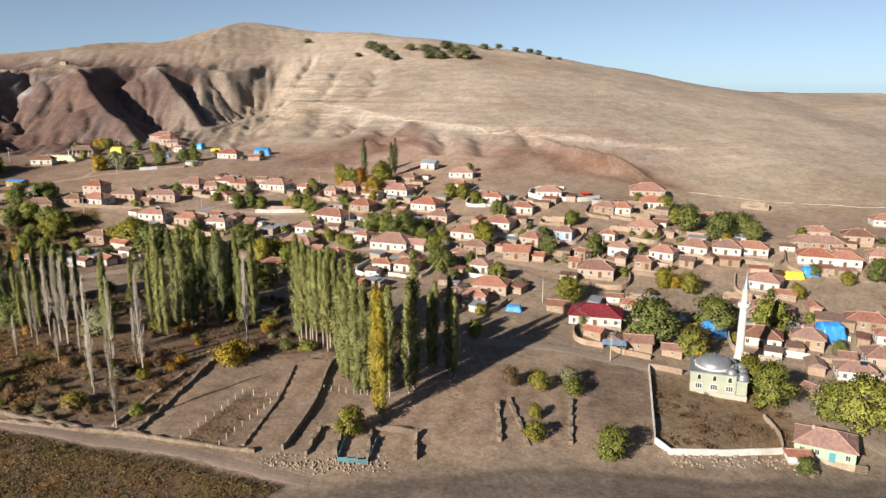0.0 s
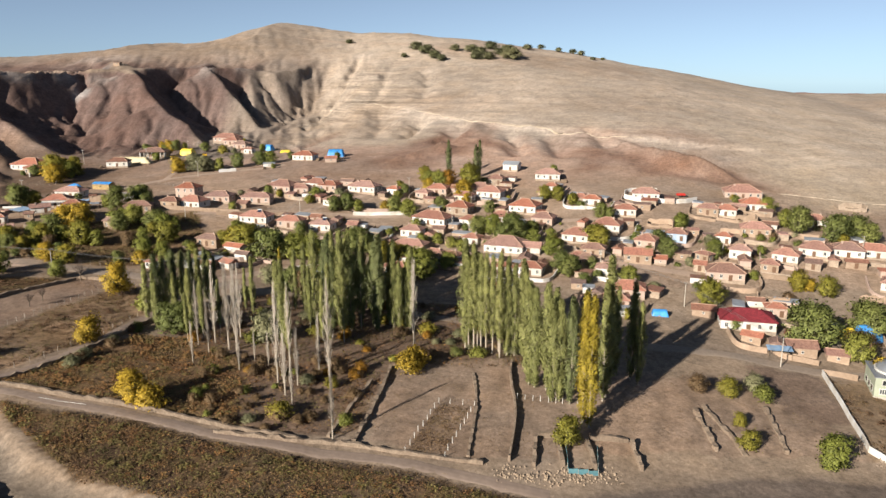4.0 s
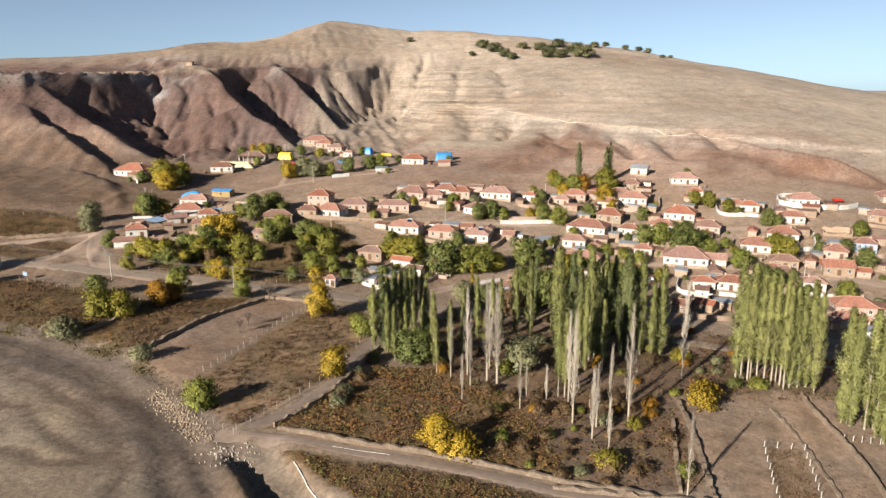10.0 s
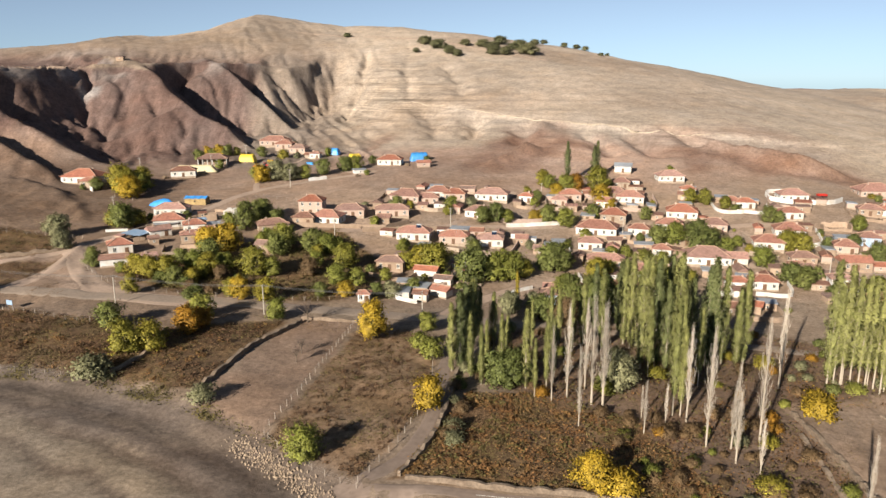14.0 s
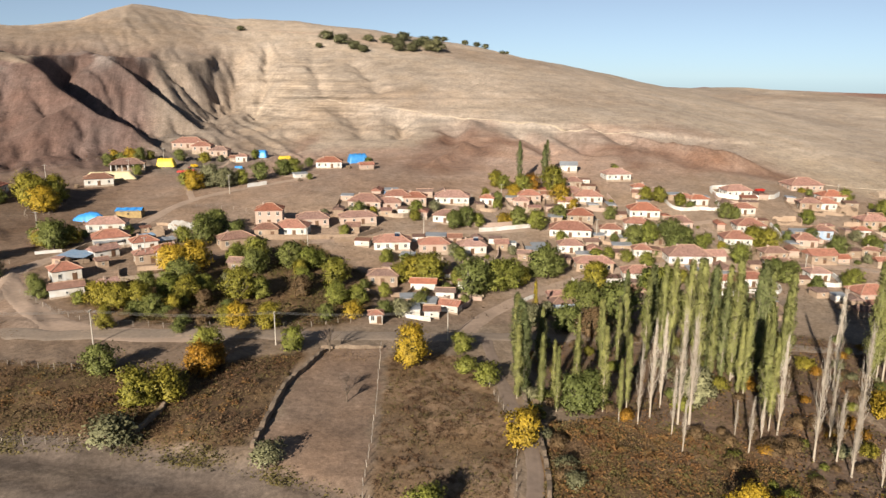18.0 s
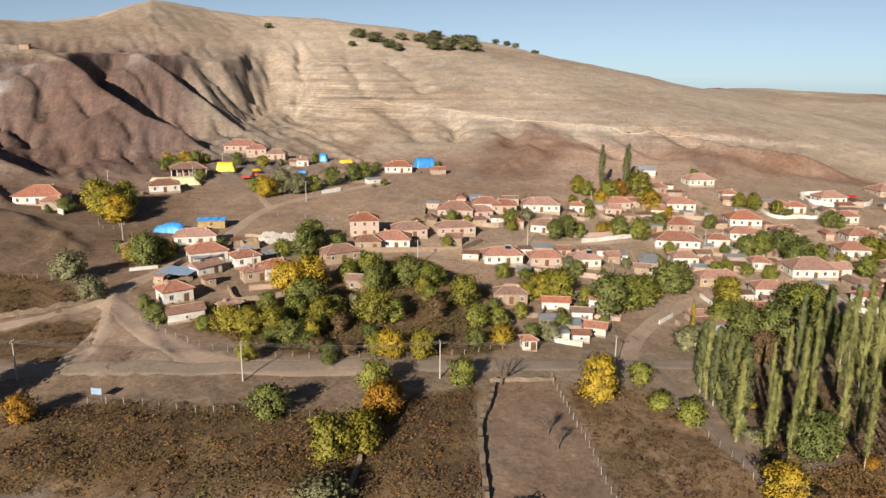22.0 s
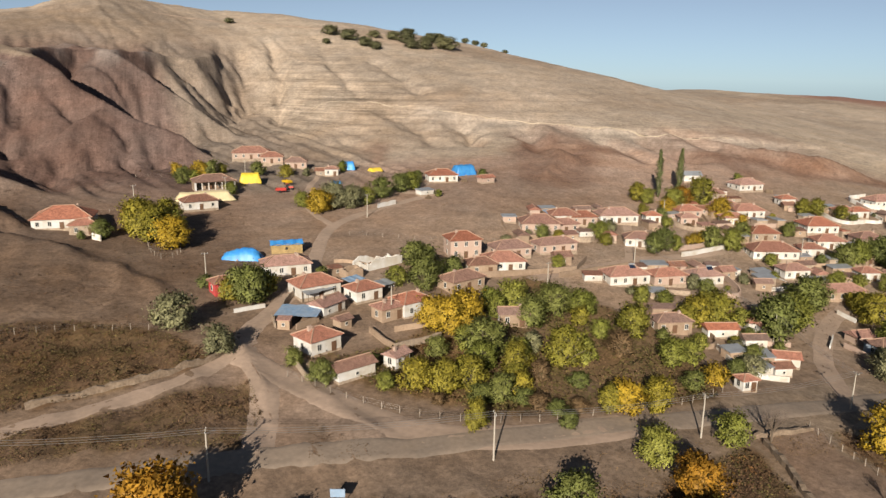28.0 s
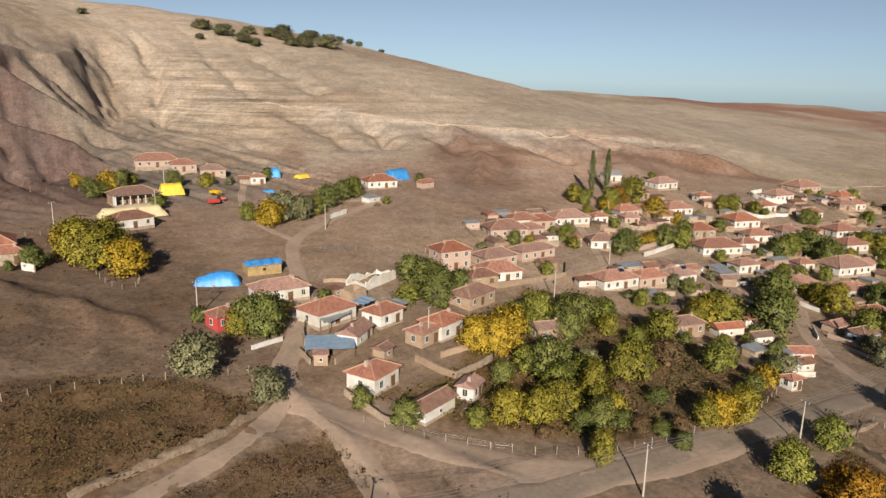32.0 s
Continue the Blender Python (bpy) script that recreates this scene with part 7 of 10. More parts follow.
wall_run([(-119.5, 332.9), (-106.5, 326.4), (-99.3, 340.7)], 1.6, 0.4, STONE, "rubble stone yard wall beside a house", rough=0.05)
wall_run([(-73.2, 336.7), (-66.1, 333.2), (-59.5, 346.5)], 1.3, 0.4, TAN, "low mud-brick yard wall between houses", rough=0.05)
wall_run([(-52.7, 331.7), (-61.0, 334.2), (-57.3, 346.5)], 1.5, 0.4, STONE, "rubble stone yard wall beside a house", rough=0.05)
wall_run([(-16.3, 351.1), (-25.7, 353.5), (-22.0, 368.1)], 1.4, 0.4, STONE, "rubble stone yard wall beside a house", rough=0.05)
wall_run([(-39.6, 295.8), (-28.5, 290.3), (-21.6, 304.1)], 1.2, 0.4, TAN, "low mud-brick yard wall between houses", rough=0.05)
wall_run([(1.8, 337.7), (10.7, 333.2), (17.2, 346.2)], 1.7, 0.4, PINK, "pinkish plastered yard wall beside a house", rough=0.05)
wall_run([(19.3, 315.8), (9.1, 318.7), (13.1, 332.8)], 1.4, 0.4, WHITE, "whitewashed yard wall beside a house", rough=0.05)
wall_run([(46.8, 316.0), (34.8, 322.4), (44.4, 340.4)], 1.3, 0.4, PINK, "pinkish plastered yard wall beside a house", rough=0.05)
wall_run([(7.2, 270.9), (-3.1, 276.8), (5.1, 291.3)], 1.6, 0.4, STONE, "rubble stone yard wall beside a house", rough=0.05)
wall_run([(15.8, 283.0), (30.2, 277.3), (36.3, 292.7)], 1.4, 0.4, WHITE, "whitewashed yard wall beside a house", rough=0.05)
wall_run([(-106.5, 286.2), (-117.7, 290.1), (-113.0, 303.5)], 1.3, 0.4, STONE, "rubble stone yard wall beside a house", rough=0.05)
wall_run([(-101.3, 285.8), (-89.6, 280.3), (-82.7, 295.1)], 1.6, 0.4, PINK, "pinkish plastered yard wall beside a house", rough=0.05)
wall_run([(-80.3, 291.3), (-74.8, 289.7), (-72.2, 298.7)], 1.4, 0.4, TAN, "low mud-brick yard wall between houses", rough=0.05)
wall_run([(-57.8, 280.0), (-68.5, 285.2), (-61.1, 300.6)], 1.3, 0.4, TAN, "low mud-brick yard wall between houses", rough=0.05)
wall_run([(-75.4, 284.2), (-66.2, 282.3), (-64.4, 291.5)], 1.2, 0.4, WHITE, "whitewashed yard wall beside a house", rough=0.05)
wall_run([(-139.8, 260.1), (-128.1, 254.6), (-120.8, 270.4)], 1.3, 0.4, TAN, "low mud-brick yard wall between houses", rough=0.05)
wall_run([(-104.7, 255.2), (-116.3, 259.5), (-112.0, 271.4)], 1.1, 0.4, STONE, "rubble stone yard wall beside a house", rough=0.05)
wall_run([(-126.7, 254.9), (-115.3, 251.8), (-111.6, 265.4)], 1.6, 0.4, PINK, "pinkish plastered yard wall beside a house", rough=0.05)
wall_run([(-122.4, 251.3), (-113.4, 246.5), (-108.0, 256.6)], 1.2, 0.4, PINK, "pinkish plastered yard wall beside a house", rough=0.05)
wall_run([(-126.9, 238.4), (-135.7, 243.1), (-128.5, 256.6)], 1.2, 0.4, WHITE, "whitewashed yard wall beside a house", rough=0.05)
wall_run([(-67.5, 244.3), (-56.2, 237.8), (-49.6, 249.2)], 1.5, 0.4, PINK, "pinkish plastered yard wall beside a house", rough=0.05)
wall_run([(-19.7, 283.9), (-8.3, 279.2), (-3.3, 291.3)], 1.4, 0.4, PINK, "pinkish plastered yard wall beside a house", rough=0.05)
wall_run([(86.6, 308.8), (98.9, 304.1), (105.1, 320.5)], 1.4, 0.4, TAN, "low mud-brick yard wall between houses", rough=0.05)
wall_run([(71.6, 300.3), (81.4, 295.5), (86.8, 306.6)], 1.2, 0.4, TAN, "low mud-brick yard wall between houses", rough=0.05)
wall_run([(73.0, 275.3), (84.3, 269.9), (92.4, 286.8)], 1.6, 0.4, STONE, "rubble stone yard wall beside a house", rough=0.05)
wall_run([(28.5, 264.1), (40.7, 260.6), (45.4, 277.2)], 1.3, 0.4, TAN, "low mud-brick yard wall between houses", rough=0.05)
wall_run([(42.6, 273.9), (51.3, 269.4), (56.8, 280.0)], 1.5, 0.4, PINK, "pinkish plastered yard wall beside a house", rough=0.05)
wall_run([(46.0, 254.2), (55.0, 249.0), (60.5, 258.7)], 1.3, 0.4, TAN, "low mud-brick yard wall between houses", rough=0.05)
wall_run([(60.3, 268.3), (69.6, 265.4), (73.6, 278.1)], 1.6, 0.4, TAN, "low mud-brick yard wall between houses", rough=0.05)
wall_run([(64.4, 251.6), (55.7, 256.0), (62.7, 269.7)], 1.4, 0.4, TAN, "low mud-brick yard wall between houses", rough=0.05)
wall_run([(67.5, 246.0), (78.6, 242.1), (81.8, 251.3)], 1.6, 0.4, STONE, "rubble stone yard wall beside a house", rough=0.05)
wall_run([(82.5, 249.9), (70.9, 254.9), (75.9, 266.6)], 1.4, 0.4, PINK, "pinkish plastered yard wall beside a house", rough=0.05)
wall_run([(47.3, 234.0), (63.1, 230.7), (66.7, 248.5)], 1.7, 0.4, TAN, "low mud-brick yard wall between houses", rough=0.05)
wall_run([(107.5, 255.1), (121.7, 248.0), (129.3, 263.3)], 1.5, 0.4, STONE, "rubble stone yard wall beside a house", rough=0.05)
wall_run([(109.7, 224.2), (97.3, 229.1), (102.9, 243.2)], 1.2, 0.4, PINK, "pinkish plastered yard wall beside a house", rough=0.05)
wall_run([(134.5, 240.4), (121.9, 245.8), (129.4, 263.5)], 1.4, 0.4, STONE, "rubble stone yard wall beside a house", rough=0.05)
wall_run([(165.9, 269.0), (153.6, 273.2), (158.4, 287.1)], 1.2, 0.4, TAN, "low mud-brick yard wall between houses", rough=0.05)
wall_run([(152.0, 243.2), (165.5, 237.5), (173.2, 255.3)], 1.6, 0.4, TAN, "low mud-brick yard wall between houses", rough=0.05)
wall_run([(44.8, 188.3), (36.7, 189.7), (38.7, 201.2)], 1.6, 0.4, TAN, "low mud-brick yard wall between houses", rough=0.05)
wall_run([(53.5, 209.0), (64.5, 205.2), (68.8, 217.9)], 1.3, 0.4, STONE, "rubble stone yard wall beside a house", rough=0.05)
wall_run([(56.8, 183.6), (46.1, 185.8), (48.4, 196.6)], 1.5, 0.4, TAN, "low mud-brick yard wall between houses", rough=0.05)
wall_run([(93.8, 186.6), (81.7, 190.1), (86.8, 207.8)], 1.6, 0.4, STONE, "rubble stone yard wall beside a house", rough=0.05)
wall_run([(96.8, 204.9), (112.7, 202.0), (115.8, 219.5)], 1.2, 0.4, TAN, "low mud-brick yard wall between houses", rough=0.05)
wall_run([(100.1, 189.7), (113.4, 185.3), (118.4, 200.5)], 1.4, 0.4, TAN, "low mud-brick yard wall between houses", rough=0.05)
wall_run([(120.0, 198.6), (106.5, 205.3), (112.9, 218.2)], 1.3, 0.4, WHITE, "whitewashed yard wall beside a house", rough=0.05)
wall_run([(103.8, 173.0), (117.5, 167.7), (122.1, 179.5)], 1.2, 0.4, TAN, "low mud-brick yard wall between houses", rough=0.05)
wall_run([(115.1, 177.8), (129.6, 170.5), (137.4, 186.0)], 1.6, 0.4, PINK, "pinkish plastered yard wall beside a house", rough=0.05)
wall_run([(3.0, 212.2), (14.5, 206.2), (20.6, 218.1)], 1.5, 0.4, TAN, "low mud-brick yard wall between houses", rough=0.05)
wall_run([(7.8, 241.2), (16.8, 237.2), (21.5, 247.4)], 1.5, 0.4, WHITE, "whitewashed yard wall beside a house", rough=0.05)
wall_run([(-22.0, 239.0), (-32.8, 243.5), (-27.0, 257.2)], 1.5, 0.4, WHITE, "whitewashed yard wall beside a house", rough=0.05)
wall_run([(-19.2, 241.6), (-8.0, 237.2), (-3.0, 249.9)], 1.3, 0.4, WHITE, "whitewashed yard wall beside a house", rough=0.05)
wall_run([(-106.0, 253.7), (-113.3, 255.2), (-111.5, 264.2)], 1.2, 0.4, PINK, "pinkish plastered yard wall beside a house", rough=0.05)
wall_run([(-33.2, 221.6), (-22.3, 218.9), (-19.1, 231.5)], 1.4, 0.4, TAN, "low mud-brick yard wall between houses", rough=0.05)
wall_run([(-83.5, 234.3), (-93.8, 236.5), (-91.0, 249.5)], 1.3, 0.4, PINK, "pinkish plastered yard wall beside a house", rough=0.05)
wall_run([(-2.6, 223.1), (5.8, 218.4), (11.6, 228.7)], 1.5, 0.4, TAN, "low mud-brick yard wall between houses", rough=0.05)
wall_run([(-34.5, 325.5), (-46.3, 331.9), (-39.2, 344.8)], 1.3, 0.4, TAN, "low mud-brick yard wall between houses", rough=0.05)
wall_run([(-19.1, 284.3), (-27.1, 286.0), (-25.1, 295.5)], 1.6, 0.4, TAN, "low mud-brick yard wall between houses", rough=0.05)
wall_run([(70.3, 297.7), (60.0, 301.8), (65.6, 315.9)], 1.2, 0.4, TAN, "low mud-brick yard wall between houses", rough=0.05)
wall_run([(-47.5, 253.9), (-37.3, 249.7), (-31.4, 263.9)], 1.6, 0.4, TAN, "low mud-brick yard wall between houses", rough=0.05)
wall_run([(-118.2, 331.8), (-133.6, 337.5), (-128.3, 352.0)], 1.2, 0.4, TAN, "low mud-brick yard wall between houses", rough=0.05)
wall_run([(-28.1, 329.6), (-13.2, 325.8), (-8.6, 343.8)], 1.6, 0.4, PINK, "pinkish plastered yard wall beside a house", rough=0.05)
wall_run([(17.2, 317.5), (29.2, 312.4), (33.5, 322.5)], 1.3, 0.4, WHITE, "whitewashed yard wall beside a house", rough=0.05)

# ---- trees ----
poplar(-124.5, 189.5, 16.4, 1, "poplar", 1.4)
poplar(-122.5, 191.0, 18.6, 0, "popdark", 1.6)
poplar(-121.4, 194.0, 17.4, 2, "poplar", 1.3)
poplar(-120.0, 197.5, 18.6, 0, "popdark", 1.4)
poplar(-118.4, 200.5, 17.6, 1, "poplar", 1.5)
poplar(-117.2, 204.0, 17.2, 0, "popdark", 1.4)
poplar(-116.3, 207.2, 17.4, 1, "poplar", 1.4)
poplar(-115.2, 210.4, 16.8, 0, "popdark", 1.4)
poplar(-113.4, 213.2, 13.5, 1, "popdark", 1.4)
poplar(-121.0, 185.8, 15.6, 1, "poplar")
poplar(-119.2, 182.6, 13.8, 1, "poplar")
poplar(-114.6, 183.4, 16.2, 1, "poplar")
poplar(-112.4, 187.0, 14.6, 0, "poplar")
poplar(-116.8, 188.6, 13.0, 1, "poplar")
poplar(-112.0, 203.6, 14.8, 2, "poplar")
poplar(-109.8, 180.8, 18.4, 1, "poplar")
poplar(-109.2, 176.0, 13.2, 3, "poplar")
poplar(-106.0, 178.4, 17.2, 3, "poplar")
poplar(-103.0, 183.0, 15.0, 3, "poplar")
poplar(-102.0, 204.5, 12.8, 1, "poplar")
poplar(-98.6, 200.0, 17.5, 1, "poplar")
poplar(-94.0, 208.2, 15.0, 0, "poplar")
poplar(-92.2, 203.0, 15.6, 1, "poplar")
poplar(-88.0, 207.0, 18.8, 0, "poplar")
poplar(-84.4, 203.4, 21.5, 1, "poplar")
poplar(-81.0, 217.5, 19.5, 0, "popdark")
poplar(-76.4, 204.5, 25.5, 0, "poplar")
poplar(-71.8, 204.4, 24.6, 2, "poplar")
poplar(-67.8, 206.2, 24.4, 0, "poplar")
poplar(-79.8, 186.0, 19.4, 3, "poplar")
poplar(-70.1, 181.0, 18.6, 3, "poplar")
poplar(-63.2, 210.4, 23.2, 0, "popdark")
tree(-112.6, 181.6, 8.6, "dark", 2)
poplar(-79.3, 191.1, 28.0, 0, "poplar")
poplar(-75.6, 191.7, 26.9, 0, "popdark")
poplar(-71.7, 188.7, 29.2, 0, "poplar")
poplar(-66.8, 192.3, 22.0, 2, "popdark")
poplar(-61.9, 191.2, 27.2, 2, "popdark")
poplar(-57.8, 193.2, 24.9, 1, "poplar")
poplar(-56.1, 189.7, 20.7, 1, "poplar")
poplar(-82.8, 167.2, 25.8, 3, "poplar")
poplar(-38.4, 180.9, 29.8, 0, "poplar")
poplar(-36.2, 179.4, 29.0, 3, "poplar")
poplar(-34.4, 178.7, 26.8, 3, "poplar")
poplar(-33.2, 177.6, 27.2, 3, "poplar")
poplar(-31.5, 177.5, 26.7, 3, "poplar")
poplar(-29.6, 177.2, 27.6, 3, "poplar")
poplar(-27.7, 176.9, 26.5, 1, "poplar")
poplar(-26.0, 176.1, 24.9, 0, "poplar")
poplar(-23.9, 176.3, 25.7, 2, "poplar")
poplar(-36.5, 182.5, 21.2, 1, "poplar")
poplar(-24.1, 160.9, 25.4, 2, "poplar")
poplar(-22.9, 159.6, 24.6, 2, "poplar")
poplar(-20.3, 158.7, 26.1, 2, "poplar")
poplar(-20.2, 155.4, 24.3, 2, "poplar")
poplar(-18.2, 153.4, 24.3, 2, "poplar")
poplar(-15.8, 152.5, 25.1, 2, "popdark")
poplar(-12.5, 154.2, 26.2, 2, "poplar")
poplar(-6.7, 156.9, 34.5, 1, "poplar")
poplar(-14.5, 144.7, 29.9, 1, "popyellow")
poplar(-13.3, 143.1, 29.8, 1, "popyellow")
bare_poplar(-97.9, 172.8, 22.2, 1)
bare_poplar(-95.7, 172.2, 20.5, 2)
bare_poplar(-91.9, 160.3, 10.0, 2)
bare_poplar(-81.8, 155.3, 22.9, 0)
bare_poplar(-79.0, 149.7, 13.6, 2)
bare_poplar(-77.2, 154.5, 12.7, 2)
bare_poplar(-73.2, 160.0, 14.5, 1)
bare_poplar(-70.2, 156.5, 23.9, 0)
bare_poplar(-76.7, 145.7, 9.7, 2)
bare_poplar(-85.9, 163.8, 8.0, 2)
bare_poplar(-51.8, 178.9, 22.4, 1)
bare_poplar(-89.8, 166.3, 6.7, 2)
bare_poplar(-66.1, 132.6, 14.2, 1)
poplar(-2.0, 167.8, 23.5, 1, "poplar")
poplar(1.5, 166.6, 25.6, 0, "poplar")
poplar(-10.2, 166.6, 11.3, 4, "poplar")
poplar(-77.0, 207.4, 23.4, 0, "poplar")
poplar(-64.8, 203.2, 22.4, 1, "poplar")
poplar(-64.9, 204.6, 21.5, 0, "poplar")
poplar(-70.7, 192.8, 26.6, 1, "poplar")
poplar(-74.0, 181.9, 21.7, 1, "poplar")
poplar(-53.2, 191.6, 24.3, 0, "poplar")
bare_poplar(-106.0, 174.3, 15.8, 0)
bare_poplar(-102.2, 175.9, 19.9, 0)
bare_poplar(-96.9, 179.9, 19.4, 0)
bare_poplar(-101.8, 169.4, 13.3, 1)
bare_poplar(-103.8, 163.6, 9.4, 2)
bare_poplar(-81.0, 164.8, 19.6, 0)
tree(35.4, 135.2, 7.4, "green", 1)
tree(19.4, 139.4, 4.6, "mix", 3)
tree(-51.2, 166.6, 5.4, "yellow", 4)
tree(23.5, 161.2, 5.0, "mix", 3)
tree(31.5, 160.0, 4.2, "green", 4)
tree(68.6, 173.5, 8.4, "yellow", 3)
tree(79.8, 161.9, 11.5, "green", 2)
tree(72.2, 190.4, 8.1, "brown", 0, 1.1)
tree(60.7, 195.5, 13.6, "dark", 0, 1.1)
tree(81.8, 203.6, 11.6, "dark", 0, 1.1)
tree(98.5, 204.7, 10.9, "green", 1, 1.1)
tree(78.5, 170.6, 9.3, "mix", 2)
tree(97.5, 152.5, 13.2, "green", 0, 1.1)
tree(92.3, 155.1, 9.8, "green", 1)
tree(-19.3, 135.6, 6.4, "mix", 3)
tree(8.8, 188.3, 5.0, "green", 1)
tree(-155.7, 153.9, 6.6, "green", 1, 1.05)
tree(-131.8, 171.2, 7.0, "yellow", 3)
tree(-141.0, 209.3, 10.2, "yellow", 2)
tree(-108.5, 141.3, 7.8, "yellow", 2)
tree(-104.6, 140.2, 5.4, "yellow", 4)
tree(-195.9, 199.2, 8.0, "mix", 3)
tree(-199.1, 187.6, 5.6, "grey", 4, 1.3)
tree(-175.4, 174.9, 3.8, "grey", 4, 1.2)
tree(-184.6, 210.0, 6.8, "orange", 1)
tree(-115.6, 182.2, 8.1, "dark", 3)
tree(-89.8, 178.5, 8.6, "grey", 1)
tree(-52.3, 164.0, 5.5, "yellow", 4)
tree(-78.0, 140.1, 3.3, "mix", 4, 1.4)
tree(-130.0, 204.2, 4.1, "green", 4)
tree(-190.8, 200.6, 7.2, "mix", 3)
tree(-203.7, 214.5, 6.7, "dark", 3)
tree(-165.0, 220.9, 5.9, "green", 3)
tree(-126.8, 215.6, 5.3, "green", 3)
tree(-127.9, 197.6, 4.9, "green", 4)
tree(-243.0, 295.5, 8.2, "grey", 0, 1.1)
tree(-236.8, 281.9, 6.2, "grey", 3, 1.1)
tree(-238.7, 364.0, 10.5, "mix", 2, 1.2)
tree(-235.5, 355.4, 9.4, "yellow", 1, 1.2)
tree(-241.7, 368.4, 12.1, "mix", 0)
tree(-233.5, 373.7, 10.3, "mix", 2)
tree(-225.1, 306.0, 9.2, "dark", 1)
tree(-220.5, 310.7, 6.3, "mix", 3)
tree(-211.8, 448.3, 8.0, "yellow", 3)
tree(-220.9, 434.6, 6.2, "dark", 3)
tree(-207.6, 446.6, 6.7, "dark", 3)
tree(-177.8, 443.7, 5.4, "mix", 4)
tree(-183.8, 382.0, 8.8, "yellow", 3)
tree(-170.7, 384.3, 8.3, "grey", 1)
tree(-164.0, 388.2, 6.8, "green", 3)
tree(-155.3, 394.0, 8.2, "dark", 3)
tree(-139.3, 401.8, 7.4, "green", 3)
tree(-182.1, 303.5, 10.3, "dark", 2, 1.1)
tree(-188.1, 307.3, 5.6, "green", 3)
tree(-171.4, 307.7, 6.6, "dark", 3)
tree(-189.4, 276.4, 8.9, "yellow", 0)
tree(-203.4, 252.4, 6.5, "mix", 1, 1.1)
tree(-198.4, 251.7, 6.6, "mix", 1, 1.1)
tree(-204.7, 238.5, 6.0, "mix", 2, 0.9)
tree(-188.8, 263.1, 8.9, "dark", 0, 1.1)
tree(-174.2, 281.3, 5.7, "green", 1)
tree(-192.2, 258.0, 6.4, "green", 0)
tree(-187.2, 253.8, 7.4, "mix", 2)
tree(-173.9, 255.0, 8.9, "mix", 1)
tree(-157.9, 280.5, 7.8, "dark", 0, 1.1)
tree(-152.8, 277.8, 7.2, "green", 1)
tree(-148.8, 278.9, 6.0, "green", 2, 0.9)
tree(-156.2, 265.8, 4.9, "green", 1)
tree(-175.8, 235.2, 6.3, "yellow", 1)
tree(-168.6, 234.4, 6.5, "mix", 1)
tree(-147.2, 240.7, 4.6, "yellow", 4)
tree(-134.9, 256.2, 4.3, "green", 1)
tree(-118.2, 268.0, 9.7, "mix", 0, 1.3)
tree(-122.6, 268.6, 8.1, "mix", 0, 1.2)
tree(-98.1, 261.4, 10.2, "green", 0, 1.1)
tree(-76.6, 270.8, 10.4, "dark", 0, 1.2)
tree(-176.6, 263.0, 4.6, "grey", 1)
tree(-195.0, 245.9, 5.4, "dark", 1)
tree(-190.5, 246.8, 5.0, "mix", 3)
tree(-189.2, 234.1, 3.3, "dark", 3)
tree(-169.0, 274.8, 7.4, "dark", 1)
tree(-53.2, 367.6, 7.7, "mix", 1)
tree(-45.7, 354.8, 8.9, "green", 1)
tree(-50.8, 352.4, 6.2, "yellow", 3)
tree(-50.6, 363.4, 6.4, "green", 1)
tree(-61.9, 344.3, 5.0, "dark", 1)
tree(-64.5, 351.4, 4.8, "mix", 3)
tree(3.2, 332.3, 6.8, "mix", 1)
tree(9.4, 330.3, 6.9, "mix", 1)
tree(-124.6, 333.3, 5.0, "dark", 1)
tree(-102.2, 330.5, 6.1, "green", 1)
tree(-86.5, 317.5, 7.9, "dark", 1)
tree(-65.4, 316.6, 7.8, "dark", 1)
tree(-69.6, 320.8, 4.4, "yellow", 4)
tree(-81.7, 317.2, 5.4, "green", 1)
tree(-36.4, 335.3, 5.2, "yellow", 3)
tree(-32.8, 331.4, 5.2, "yellow", 3)
tree(-23.0, 317.6, 5.6, "dark", 1)
tree(23.5, 304.2, 6.8, "dark", 1)
tree(-19.1, 278.5, 9.7, "dark", 0)
tree(-23.8, 290.5, 8.8, "green", 1)
tree(-52.3, 279.8, 5.2, "green", 3)
tree(-40.5, 278.5, 4.3, "green", 4)
tree(-66.7, 257.1, 9.6, "mix", 2)
tree(-49.9, 251.2, 8.3, "dark", 0)
tree(-51.9, 243.1, 11.4, "green", 0)
tree(-36.3, 272.2, 5.4, "green", 3)
tree(-135.1, 310.1, 4.0, "green", 3)
tree(-126.8, 284.0, 5.1, "green", 3)
tree(-133.8, 242.9, 5.0, "grey", 3, 1.3)
tree(-101.3, 232.3, 6.6, "grey", 1, 1.2)
tree(-78.1, 240.0, 5.3, "green", 3)
tree(-120.8, 281.6, 4.3, "green", 4)
tree(-55.2, 299.8, 4.4, "green", 3)
tree(-8.2, 279.7, 6.0, "green", 1)
poplar(-40.7, 368.4, 20.4, 2, "popdark")
poplar(-24.8, 372.1, 19.3, 2, "popdark")
tree(97.0, 292.8, 7.6, "green", 1)
tree(99.6, 286.3, 10.8, "dark", 1)
tree(119.8, 281.5, 9.8, "dark", 1, 1.1)
tree(121.7, 275.0, 8.6, "dark", 1)
tree(119.6, 292.9, 6.7, "mix", 1)
tree(16.8, 272.4, 8.8, "mix", 1)
tree(14.4, 322.7, 5.7, "mix", 1)
tree(27.0, 302.5, 5.4, "dark", 1)
tree(52.9, 290.5, 6.3, "green", 1)
tree(39.7, 262.5, 7.6, "dark", 1)
